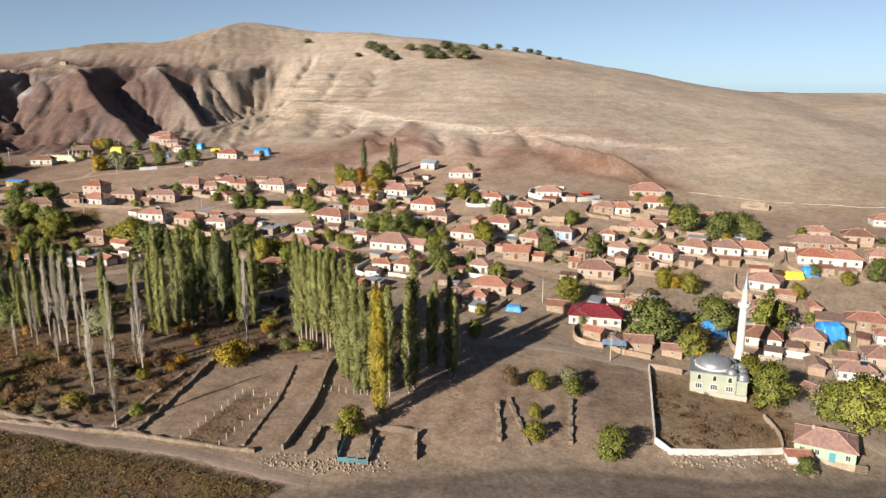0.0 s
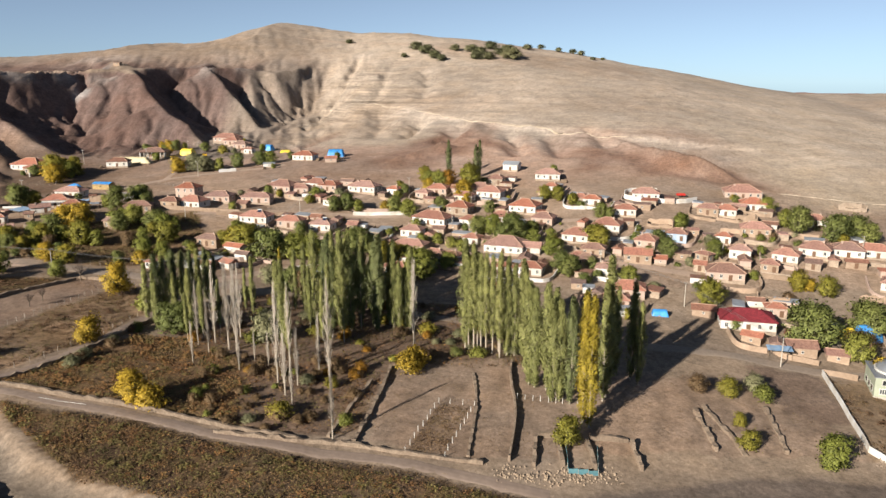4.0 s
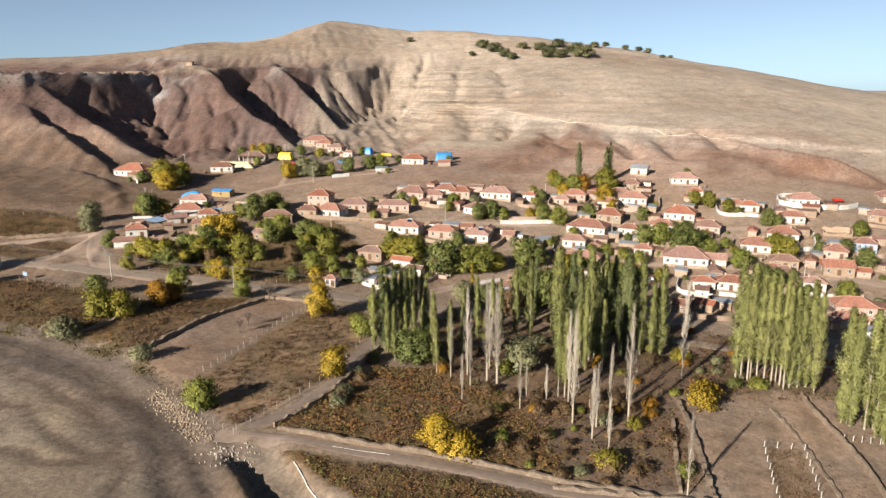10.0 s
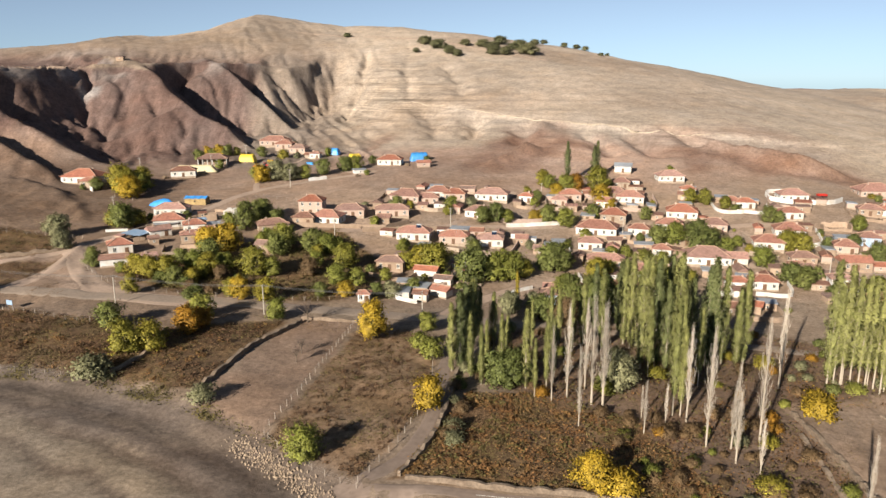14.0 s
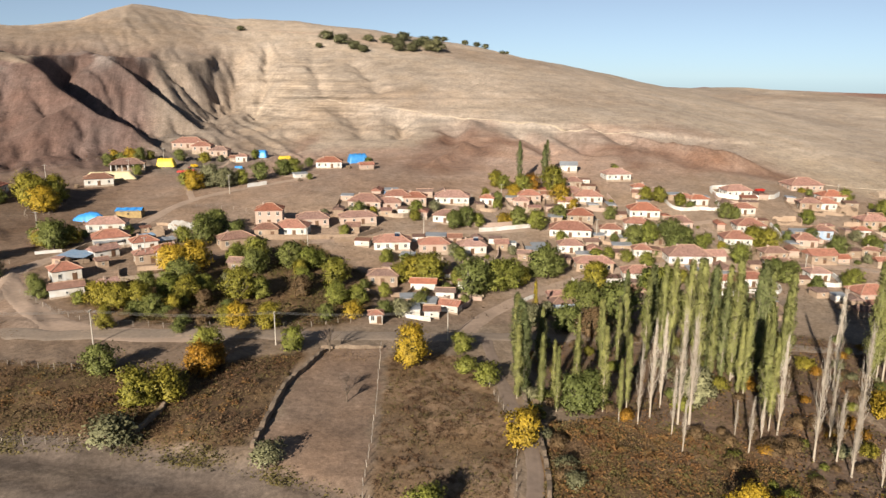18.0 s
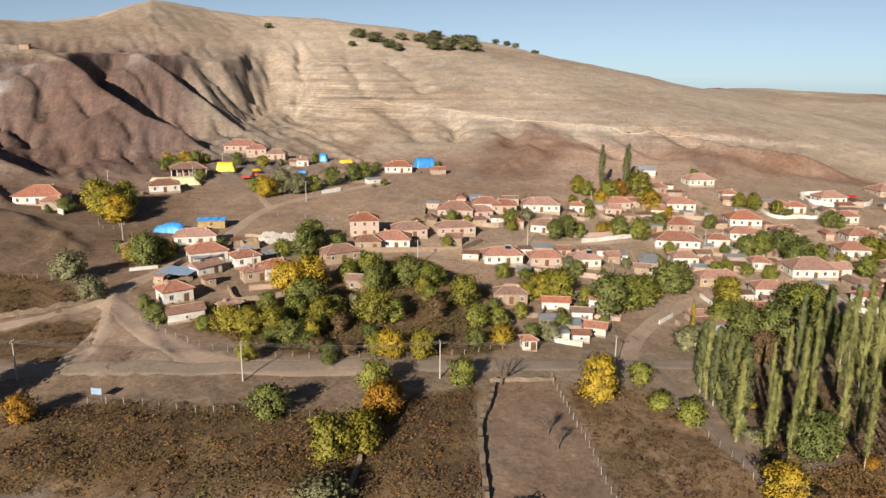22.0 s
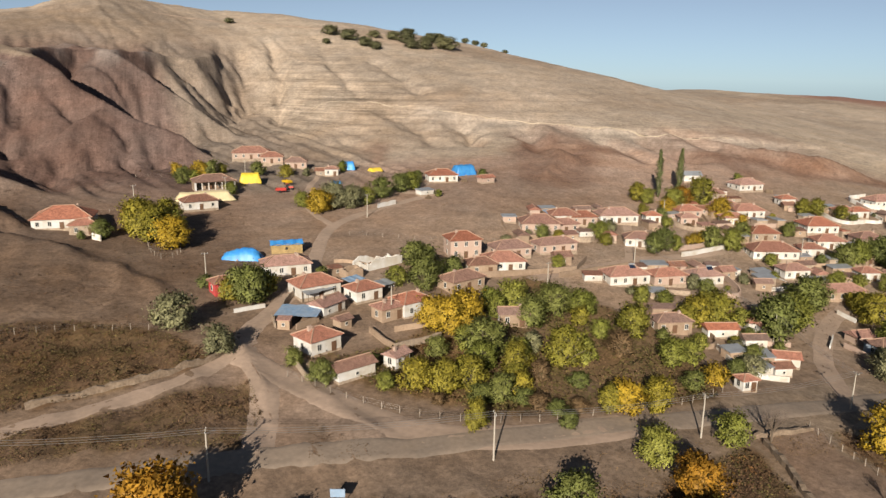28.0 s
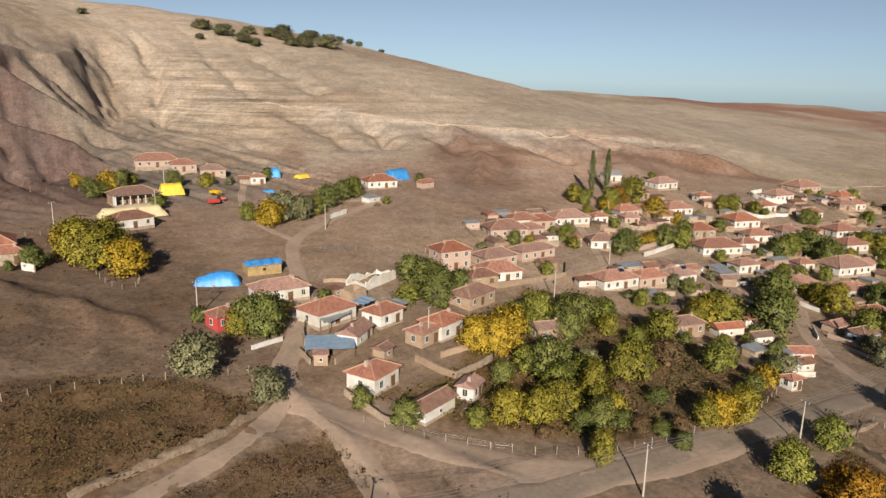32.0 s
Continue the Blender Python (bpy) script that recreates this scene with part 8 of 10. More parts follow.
tree(56.3, 259.9, 5.7, "dark", 1)
tree(18.6, 236.0, 6.9, "green", 1)
tree(40.2, 220.4, 8.8, "mix", 1)
tree(75.4, 234.3, 7.1, "mix", 1)
tree(82.8, 230.4, 7.1, "mix", 1)
tree(137.6, 233.8, 4.9, "mix", 3)
tree(116.7, 225.7, 5.5, "mix", 3)
tree(148.8, 235.0, 8.0, "dark", 1)
tree(129.8, 241.4, 4.7, "dark", 3)
tree(1.2, 246.8, 7.1, "dark", 1)
tree(-3.0, 264.8, 7.6, "green", 1)
tree(-14.6, 281.3, 9.1, "dark", 1)
tree(-44.9, 321.5, 6.9, "dark", 3)
tree(-92.3, 316.2, 7.0, "dark", 1)
tree(-58.9, 313.3, 7.9, "green", 1)
tree(-40.7, 355.1, 9.0, "orange", 1)
tree(-30.8, 354.5, 12.0, "mix", 1)
tree(-33.8, 341.7, 8.5, "yellow", 3)
tree(-186.9, 390.5, 5.9, "green", 3)
tree(-184.7, 385.3, 5.0, "yellow", 3)
tree(-175.8, 394.6, 5.7, "green", 5)
tree(-176.5, 385.7, 9.3, "grey", 5)
tree(-168.5, 387.0, 7.0, "grey", 3)
tree(-144.7, 399.6, 7.3, "dark", 5)
tree(-219.9, 457.0, 5.2, "yellow", 3)
tree(-216.9, 454.1, 4.7, "dark", 3)
tree(-214.5, 446.5, 5.3, "green", 3)
tree(-203.1, 449.4, 4.7, "mix", 3)
tree(-189.2, 445.3, 5.9, "dark", 3)
tree(-242.7, 378.1, 7.7, "yellow", 5)
tree(-240.3, 374.8, 8.5, "mix", 0)
tree(-237.5, 370.2, 8.7, "mix", 5)
tree(-234.3, 367.6, 8.3, "green", 5)
tree(-252.4, 369.0, 5.7, "dark", 3)
tree(-229.1, 309.7, 5.6, "mix", 3)
tree(-226.1, 309.5, 7.5, "dark", 5)
tree(-232.5, 319.5, 3.5, "dark", 4)
tree(-177.4, 319.7, 7.6, "dark", 0)
tree(-177.4, 312.8, 8.2, "dark", 5)
tree(-224.8, 272.4, 4.0, "dark", 3)
tree(-222.0, 263.8, 4.6, "dark", 5)
tree(-191.5, 280.3, 7.4, "yellow", 5)
tree(-172.8, 287.0, 5.3, "green", 5)
tree(-167.6, 284.8, 7.7, "green", 5)
tree(-155.7, 273.6, 4.9, "mix", 3)
tree(-189.8, 267.8, 5.6, "green", 0)
tree(-183.0, 258.7, 5.6, "green", 5)
tree(-168.8, 256.3, 5.9, "green", 5)
tree(-207.5, 255.2, 6.1, "mix", 5)
tree(-188.5, 251.2, 4.4, "mix", 3)
tree(-126.9, 267.8, 6.0, "mix", 5)
tree(-109.2, 266.4, 5.0, "green", 5)
tree(-92.5, 262.5, 9.2, "green", 5)
tree(-154.4, 239.7, 4.5, "dark", 3)
tree(-183.2, 220.3, 6.2, "green", 5)
tree(-182.4, 213.4, 5.0, "orange", 5)
tree(-92.7, 337.5, 4.2, "grey", 4)
tree(-104.4, 325.5, 4.0, "mix", 4)
tree(-82.0, 320.1, 5.3, "dark", 3)
tree(-65.5, 320.7, 4.9, "yellow", 4)
tree(-29.3, 290.8, 8.0, "dark", 5)
tree(-62.4, 263.1, 6.9, "mix", 5)
tree(-197.4, 266.5, 4.5, "dark", 5)
tree(-212.5, 257.4, 3.5, "green", 3)
tree(-106.6, 257.5, 11.4, "dark", 5)
tree(-184.4, 277.4, 9.1, "yellow", 5)
tree(-146.6, 265.0, 8.1, "mix", 5)
tree(-42.1, 253.5, 6.4, "green", 5)
tree(-1.5, 249.5, 7.2, "dark", 5)
tree(15.3, 277.6, 8.0, "mix", 3)
tree(-15.4, 287.0, 10.2, "dark", 5)
tree(57.9, 264.0, 6.0, "green", 3)
tree(40.6, 224.7, 6.1, "mix", 3)
tree(79.0, 234.2, 4.7, "yellow", 3)
tree(109.5, 275.9, 11.0, "dark", 5)
tree(99.0, 314.0, 7.2, "green", 3)
tree(69.2, 187.0, 8.6, "green", 0)
tree(16.7, 162.5, 4.6, "brown", 3)
tree(31.3, 164.8, 4.8, "grey", 3)
tree(20.7, 147.6, 3.4, "mix", 3)
tree(55.1, 292.3, 5.1, "green", 3)
tree(39.3, 275.5, 6.0, "dark", 3)
tree(31.2, 259.4, 5.7, "dark", 3)
tree(-253.3, 231.2, 9.6, "orange", 5, 1.1)
tree(-242.7, 223.7, 5.2, "orange", 3)
tree(-68.5, 701.3, 7.2, "oak", 5, 1.7)
tree(-57.3, 688.8, 7.8, "oak", 5, 1.7)
tree(-50.7, 673.5, 6.9, "oak", 5, 1.7)
tree(-43.7, 666.9, 5.7, "oak", 5, 1.7)
tree(-30.5, 701.6, 5.6, "oak", 5, 1.7)
tree(-78.0, 680.9, 3.9, "oak", 5, 1.7)
tree(-15.4, 697.0, 6.8, "oak", 5, 1.7)
tree(-8.9, 687.2, 7.1, "oak", 5, 1.7)
tree(2.4, 712.7, 7.4, "oak", 5, 1.7)
tree(-13.6, 669.7, 6.5, "oak", 5, 1.7)
tree(-1.4, 668.0, 6.9, "oak", 5, 1.7)
tree(18.5, 698.1, 7.2, "oak", 5, 1.7)
tree(20.4, 673.6, 10.1, "oak", 5, 1.7)
tree(9.5, 690.5, 5.9, "oak", 5, 1.7)
tree(39.7, 727.7, 5.0, "oak", 5, 1.7)
tree(56.3, 754.9, 4.4, "oak", 5, 1.7)
tree(71.7, 736.2, 4.3, "oak", 5, 1.7)
tree(87.4, 743.8, 4.4, "oak", 5, 1.7)
tree(95.2, 741.7, 4.4, "oak", 5, 1.7)
tree(101.9, 716.1, 3.0, "oak", 5, 1.7)
tree(115.9, 736.0, 2.6, "oak", 5, 1.7)
tree(-135.6, 745.4, 4.2, "oak", 5, 1.7)
bush(-107.6, 175.8, 2.7, "orange", 0.9)
bush(-40.9, 175.4, 2.4, "dark", 1.2)
bush(-33.8, 193.0, 1.9, "orange", 1.4)
bush(-29.8, 194.5, 1.8, "green", 0.9)
bush(-82.8, 197.8, 3.0, "grey", 1.2)
bush(-85.8, 214.6, 1.2, "grey", 0.9)
bush(-77.9, 185.2, 2.9, "mix", 1.4)
bush(-17.7, 171.7, 2.5, "dark", 1.0)
bush(-91.3, 183.4, 2.1, "dark", 1.4)
bush(-56.5, 169.5, 2.0, "green", 1.0)
bush(-105.1, 216.5, 3.2, "dark", 1.1)
bush(-109.7, 201.0, 1.4, "mix", 1.5)
bush(-26.0, 201.4, 2.3, "dark", 1.0)
bush(-93.2, 177.9, 3.0, "green", 1.4)
bush(-55.1, 194.9, 2.3, "mix", 1.0)
bush(-75.1, 155.2, 2.7, "grey", 1.1)
bush(-63.8, 163.3, 2.7, "orange", 1.0)
bush(-48.4, 190.4, 3.0, "mix", 1.4)
bush(-64.9, 159.7, 2.1, "orange", 1.2)
bush(-113.3, 194.2, 1.3, "grey", 1.5)
bush(-95.7, 199.2, 2.4, "green", 1.4)
bush(-35.3, 175.5, 2.6, "green", 1.5)
bush(-70.2, 185.2, 3.0, "orange", 0.9)
bush(-84.7, 193.3, 1.2, "grey", 0.9)
bush(-94.2, 217.0, 1.2, "grey", 1.4)
bush(-74.8, 194.5, 2.9, "green", 0.9)
bush(-58.4, 209.9, 1.8, "orange", 1.0)
bush(-95.8, 210.1, 2.1, "mix", 1.2)
bush(-65.9, 180.0, 1.3, "mix", 1.5)
bush(-60.7, 196.9, 2.6, "mix", 1.2)
bush(-26.5, 177.4, 2.7, "grey", 1.4)
bush(-65.0, 209.8, 2.7, "mix", 1.1)
bush(-40.0, 188.3, 2.3, "grey", 1.2)
bush(-48.6, 186.7, 2.1, "orange", 1.1)
bush(-20.4, 189.9, 1.5, "grey", 1.0)
bush(-108.2, 181.6, 1.7, "green", 1.2)
bush(-59.7, 208.7, 2.9, "green", 1.1)
bush(-69.5, 154.4, 2.6, "mix", 1.1)
bush(-46.2, 182.7, 1.6, "grey", 1.2)
bush(-71.2, 209.4, 2.9, "mix", 0.9)
tree(-207.0, 413.4, 4.9, "green", 3)
tree(-173.6, 476.6, 2.6, "mix", 3)
tree(-166.5, 463.6, 2.7, "dark", 1)
tree(-170.2, 440.2, 3.7, "grey", 3)
tree(-130.5, 414.7, 4.5, "dark", 3)
tree(-218.1, 317.3, 2.7, "dark", 5)
tree(-186.9, 282.8, 3.5, "grey", 3)
tree(-212.1, 266.1, 3.6, "dark", 3)
tree(-119.2, 331.3, 3.5, "mix", 5)
tree(-100.3, 338.0, 3.3, "dark", 1)
tree(-64.9, 337.8, 3.8, "green", 5)
tree(-23.4, 358.1, 4.2, "dark", 3)
tree(14.1, 374.7, 4.8, "green", 3)
tree(-34.5, 296.2, 3.4, "dark", 1)
tree(-7.6, 299.4, 2.6, "green", 3)
tree(-0.2, 277.7, 3.6, "mix", 1)
tree(-102.0, 289.7, 4.8, "grey", 1)
tree(-79.6, 290.2, 3.6, "grey", 3)
tree(-65.8, 290.2, 3.2, "green", 3)
tree(-115.3, 258.6, 3.6, "dark", 1)
tree(-122.8, 256.7, 2.9, "mix", 3)
tree(-126.9, 247.7, 4.7, "dark", 1)
tree(-138.3, 242.7, 4.0, "dark", 5)
tree(-27.3, 279.9, 2.9, "dark", 3)
tree(-5.3, 293.5, 3.3, "green", 3)
tree(-81.5, 224.4, 4.0, "grey", 3)
tree(89.8, 326.0, 3.2, "dark", 5)
tree(83.9, 274.0, 2.9, "green", 5)
tree(32.2, 279.3, 3.5, "dark", 5)
tree(45.3, 254.1, 3.8, "grey", 3)
tree(58.4, 271.4, 4.9, "grey", 3)
tree(75.1, 263.9, 3.8, "green", 3)
tree(63.8, 242.4, 3.6, "green", 3)
tree(110.6, 272.4, 4.5, "mix", 1)
tree(106.3, 306.3, 2.8, "green", 3)
tree(108.5, 226.7, 3.2, "dark", 3)
tree(144.8, 282.3, 4.5, "green", 1)
tree(154.1, 274.8, 3.4, "green", 1)
tree(138.8, 243.4, 2.6, "mix", 3)
tree(172.1, 274.0, 2.6, "dark", 3)
tree(167.5, 258.8, 4.7, "dark", 1)
tree(42.0, 203.1, 3.4, "dark", 5)
tree(66.4, 212.5, 3.2, "dark", 3)
tree(85.7, 198.1, 2.6, "mix", 5)
tree(113.3, 210.3, 3.1, "green", 5)
tree(112.5, 191.3, 4.6, "dark", 1)
tree(124.3, 174.0, 4.0, "mix", 3)
tree(75.4, 134.1, 3.7, "dark", 5)
tree(9.5, 242.3, 3.2, "dark", 5)
tree(-35.5, 232.7, 2.6, "grey", 3)
tree(-76.2, 245.7, 3.2, "dark", 3)
tree(-134.7, 387.5, 2.9, "green", 3)
tree(-103.1, 408.0, 4.2, "dark", 1)
tree(-204.9, 316.4, 3.9, "dark", 3)
tree(-257.7, 368.0, 2.6, "dark", 3)
tree(-153.2, 442.1, 4.7, "green", 1)
tree(-12.2, 292.5, 4.8, "grey", 3)
tree(-13.3, 333.4, 2.6, "mix", 5)
poplar(-74.1, 189.3, 22.4, 0, "popdark")
poplar(-70.2, 189.8, 25.6, 0, "poplar")
poplar(-69.3, 190.4, 22.0, 2, "popdark")
poplar(-62.9, 191.6, 25.2, 2, "popdark")
poplar(-59.1, 195.6, 22.6, 1, "poplar")
poplar(-81.5, 166.5, 19.7, 3, "poplar")
poplar(-37.6, 179.9, 24.6, 3, "poplar")
poplar(-35.3, 180.1, 26.8, 3, "poplar")
poplar(-29.9, 178.7, 21.6, 3, "poplar")
poplar(-29.9, 174.7, 25.2, 3, "poplar")
poplar(-28.0, 175.8, 25.2, 1, "poplar")
poplar(-23.5, 173.4, 24.1, 0, "poplar")
poplar(-23.1, 160.6, 20.8, 2, "poplar")
poplar(-18.4, 158.8, 25.0, 2, "poplar")
poplar(-18.4, 156.5, 20.8, 2, "poplar")
poplar(-19.8, 153.0, 22.9, 2, "poplar")
poplar(-7.9, 154.9, 28.6, 1, "poplar")
poplar(-3.3, 166.8, 21.0, 1, "poplar")
poplar(2.8, 164.3, 21.3, 0, "poplar")
poplar(-64.1, 201.5, 17.7, 1, "poplar")
poplar(-63.4, 207.0, 20.8, 0, "poplar")
poplar(-75.7, 181.8, 17.3, 1, "poplar")
poplar(-54.6, 191.3, 18.5, 0, "poplar")
poplar(-26.9, 370.6, 17.6, 2, "popdark")


tree(-82.6, 233.6, 11.5, "dark", 2)
tree(-75.2, 229.4, 12.5, "dark", 0)
tree(-81.0, 243.2, 8.5, "green", 1)
tree(-66.8, 225.0, 10.5, "dark", 2)
tree(-92.6, 226.4, 7.5, "dark", 5)
tree(-58.8, 226.8, 9.0, "dark", 0)
tree(-87.6, 221.0, 8.2, "brown", 1)
poplar(-98.4, 234.2, 12.5, 4, "popyellow")
poplar(-70.6, 220.2, 19.5, 0, "popdark")
poplar(-74.8, 215.6, 20.5, 2, "popdark")
poplar(-59.4, 214.6, 21.0, 0, "popdark")
# garden trees among the houses and thickets in the orchard
tree(-149.9, 250.0, 6.5, "green", 1, 1.05)
tree(-157.3, 283.9, 7, "dark", 0, 1.05)
tree(-157.5, 257.1, 5.6, "brown", 5, 1.05)
tree(-191.7, 244.2, 3.3, "dark", 3, 1.25)
tree(-190, 241.4, 3.2, "brown", 3, 1.25)
tree(-188.1, 238.8, 2.8, "dark", 3, 1.25)
tree(-184.1, 237.8, 3.0, "brown", 3, 1.25)
tree(-198.8, 246.5, 3.6, "dark", 5, 1.25)
tree(-178.4, 236.5, 5.2, "mix", 1, 1.05)
tree(-206, 249, 2.2, "brown", 3, 1.25)
tree(-183, 251, 4.2, "brown", 5, 1.05)
tree(-177.5, 246.5, 3.4, "dark", 3, 1.25)
tree(-116.4, 270.6, 6.6, "mix", 0, 1.05)
tree(-58, 266.7, 4.8, "green", 1, 1.05)
tree(-45.9, 281.8, 4.6, "green", 3, 1.05)
tree(-17.5, 281.9, 4.8, "dark", 5, 1.05)
tree(-34.4, 255.3, 4.6, "mix", 1, 1.05)
tree(-72.5, 243.7, 3.0, "yellow", 3, 1.25)
tree(-92.5, 238.5, 4.6, "grey", 5, 1.05)
tree(-71.8, 236.1, 7.4, "dark", 0, 1.05)
tree(-143.5, 251.3, 5.4, "green", 5, 1.05)
tree(-29.3, 294.8, 3.4, "dark", 3, 1.25)
tree(-101.3, 285.3, 5.2, "dark", 1, 1.05)
tree(17.8, 284.5, 3.2, "dark", 3, 1.25)
tree(-88.5, 264.5, 6.4, "mix", 1, 1.05)
tree(-79.7, 270.9, 5.2, "dark", 5, 1.05)
tree(-72.6, 270.8, 7, "dark", 0, 1.05)
tree(-59.7, 268.3, 4.6, "mix", 3, 1.05)
tree(-0.5, 245, 6.4, "dark", 0, 1.05)
tree(19.1, 239.1, 4.8, "green", 1, 1.05)
tree(9.6, 252.7, 4.4, "dark", 5, 1.05)
tree(-0.4, 285.4, 4.2, "green", 3, 1.05)
tree(-7.5, 290.1, 5.4, "dark", 1, 1.05)
tree(3.5, 235.9, 4.2, "dark", 5, 1.05)
tree(26, 231.7, 3.4, "grey", 3, 1.25)
tree(-16.8, 280.1, 7, "dark", 0, 1.05)
tree(18, 283, 5.4, "mix", 1, 1.05)
tree(11.4, 206.6, 3.6, "mix", 3, 1.25)
# low shrubs in the yards, clear of houses and lanes
YARDS = random.Random(77)
LANES = [(-124, 225), (-111, 241), (-92, 255), (-73, 265), (-47, 273), (-20, 272), (10, 262), (45, 246)], [(-150, 303), (-135, 307), (-106, 312), (-69, 313), (-45, 314), (-5, 306), (40, 300)], [(-106, 312), (-92, 328), (-78, 345), (-69, 358)]
placed = 0
while placed < 60:
    bx, by = YARDS.uniform(-150, 130), YARDS.uniform(222, 338)
    free = all(math.hypot(bx - q[0], by - q[1]) > q[2] for q in BUILT) and all(float(along(np.array([[bx]]), np.array([[by]]), lane)[0].ravel()[0]) > 4.5 for lane in LANES)
    if free and min(math.hypot(bx - q[0], by - q[1]) - q[2] for q in BUILT) < 3.5:
        bush(round(bx, 1), round(by, 1), YARDS.uniform(1.3, 2.9), YARDS.choice(("dark", "dark", "green", "green", "brown", "mix", "grey")), YARDS.uniform(0.9, 1.4))
        placed += 1
# undergrowth below the poplars and along the lane walls
GROW = random.Random(31)
for poly, count, colours in ((POPLAR_GROUND, 46, ("brown", "brown", "brown", "orange", "grey")), ([(-104, 141), (-100, 168), (-62, 166), (-64, 134), (-88, 135)], 34, ("brown", "brown", "brown", "brown", "green")), ([(-133, 158), (-120, 196), (-116, 194), (-129, 155)], 14, ("brown", "dark", "grey"))):
    xs_, ys_ = [p[0] for p in poly], [p[1] for p in poly]
    placed = 0
    while placed < count:
        bx, by = GROW.uniform(min(xs_), max(xs_)), GROW.uniform(min(ys_), max(ys_))
        if bool(inside(np.array(bx), np.array(by), poly)):
            bush(round(bx, 1), round(by, 1), GROW.uniform(1.1, 2.6), GROW.choice(colours), GROW.uniform(0.9, 1.5))
            placed += 1


# ---- the mosque ----
def arch_window(s, x, z, w, h, y, mat_f, mat_g):
    """A round-headed window, frame and glass, on the face y."""
    n = 8
    for r, mat, dy in ((w / 2 + 0.16, mat_f, -0.05), (w / 2, mat_g, -0.08)):
        pts = [(x - r, y + dy, z - (r - w / 2)), (x + r, y + dy, z - (r - w / 2))]
        pts += [(x + r * math.cos(a), y + dy, z + h - w / 2 + r * math.sin(a)) for a in [math.pi * i / n for i in range(n + 1)]]
        s.face(pts, mat)


def mosque(x, y, turn):
    ob = thing("mosque", x, y, turn, "sage green mosque with grey lead domes and white window frames", "mosque", size=0.86)
    w, d, h = 15.4, 12.4, 6.7
    part("wall", Shape().box(-w / 2, -d / 2, -2.0, w / 2 - 3.0, d / 2, h).box(w / 2 - 3.0, -d / 2 + 0.5, -2.0, w / 2, d / 2, h - 1.6).mesh("wall", GREENWALL), ob)
    part("plinth", Shape().box(-w / 2 - 0.15, -d / 2 - 0.15, -2.0, w / 2 + 0.15, d / 2 + 0.15, 0.9).mesh("plinth", CONCRETE), ob, label="pale rendered plinth")
    part("cornice", Shape().box(-w / 2 - 0.35, -d / 2 - 0.35, h, w / 2 - 2.7, d / 2 + 0.35, h + 0.28).mesh("cornice", LEAD), ob)
    part("porch_roof", Shape().box(w / 2 - 2.698, -d / 2 + 0.2, h - 1.598, w / 2 + 0.35, d / 2 + 0.3, h - 1.35).mesh("porch_roof", LEAD), ob)
    cx, r = -1.5, 5.1
    part("drum", Shape().lathe([(r + 0.25, h + 0.28), (r + 0.25, h + 0.75), (r + 0.45, h + 0.8), (r + 0.45, h + 0.95), (0.0, h + 0.95)], 20, 0, cx, 0).mesh("drum", FRAME), ob)
    dome = [(r * math.cos(a), h + 0.955 + 2.5 * math.sin(a)) for a in [math.pi / 2 * i / 10 for i in range(11)]]
    dm = part("dome", Shape().lathe(dome, 28, 0, cx, 0).mesh("dome", LEAD, smooth=True), ob, label="large grey lead dome")
    part("finial", Shape().lathe([(0.08, h + 3.4), (0.18, h + 3.7), (0.06, h + 3.9), (0.12, h + 4.1), (0.0, h + 4.7)], 8, 0, cx, 0).mesh("finial", STEEL), dm)
    for k in range(3):
        py = -d / 2 + 2.3 + 3.7 * k
        px = w / 2 - 1.3
        prof = [(1.75, h - 1.35), (1.75, h - 0.75)] + [(1.7 * math.cos(a), h - 0.75 + 1.25 * math.sin(a)) for a in [math.pi / 2 * i / 6 for i in range(7)]]
        part("porch_dome", Shape().lathe(prof, 18, 0, px, py).mesh("porch_dome", LEAD, smooth=True), ob, label="small grey porch dome")
    for px, py in ((4.5, -4.6), (4.5, 4.6)):
        prof = [(1.5, h + 0.28), (1.5, h + 0.6)] + [(1.45 * math.cos(a), h + 0.6 + 1.0 * math.sin(a)) for a in [math.pi / 2 * i / 6 for i in range(7)]]
        part("corner_dome", Shape().lathe(prof, 16, 0, px - 1.2, py).mesh("corner_dome", LEAD, smooth=True), ob)
    for i, px in enumerate((-5.4, -1.2, 3.0)):
        wd = part("window", Shape().box(px - 1.05, -d / 2 - 0.06, 1.6, px + 1.05, -d / 2 + 0.02, 3.5).mesh("window", FRAME), ob, label="white framed lower window")
        for q in (-0.62, 0.0, 0.62):
            part("pane", Shape().box(px + q - 0.22, -d / 2 - 0.075, 1.85, px + q + 0.22, -d / 2 - 0.04, 3.25).mesh("pane", GLASS), wd)
        s = Shape()
        arch_window(s, px, 4.5, 0.95, 1.5, -d / 2, 0, 1)
        part("window", s.mesh("window", FRAME, GLASS), ob, label="round-headed upper window")
    for py in (-3.4, 0.0, 3.4):
        wd = part("window", Shape().box(-w / 2 - 0.06, py - 1.0, 1.6, -w / 2 + 0.02, py + 1.0, 3.5).mesh("window", FRAME), ob)
        part("pane", Shape().box(-w / 2 - 0.08, py - 0.75, 1.85, -w / 2 - 0.03, py + 0.75, 3.25).mesh("pane", GLASS), wd)
    return ob


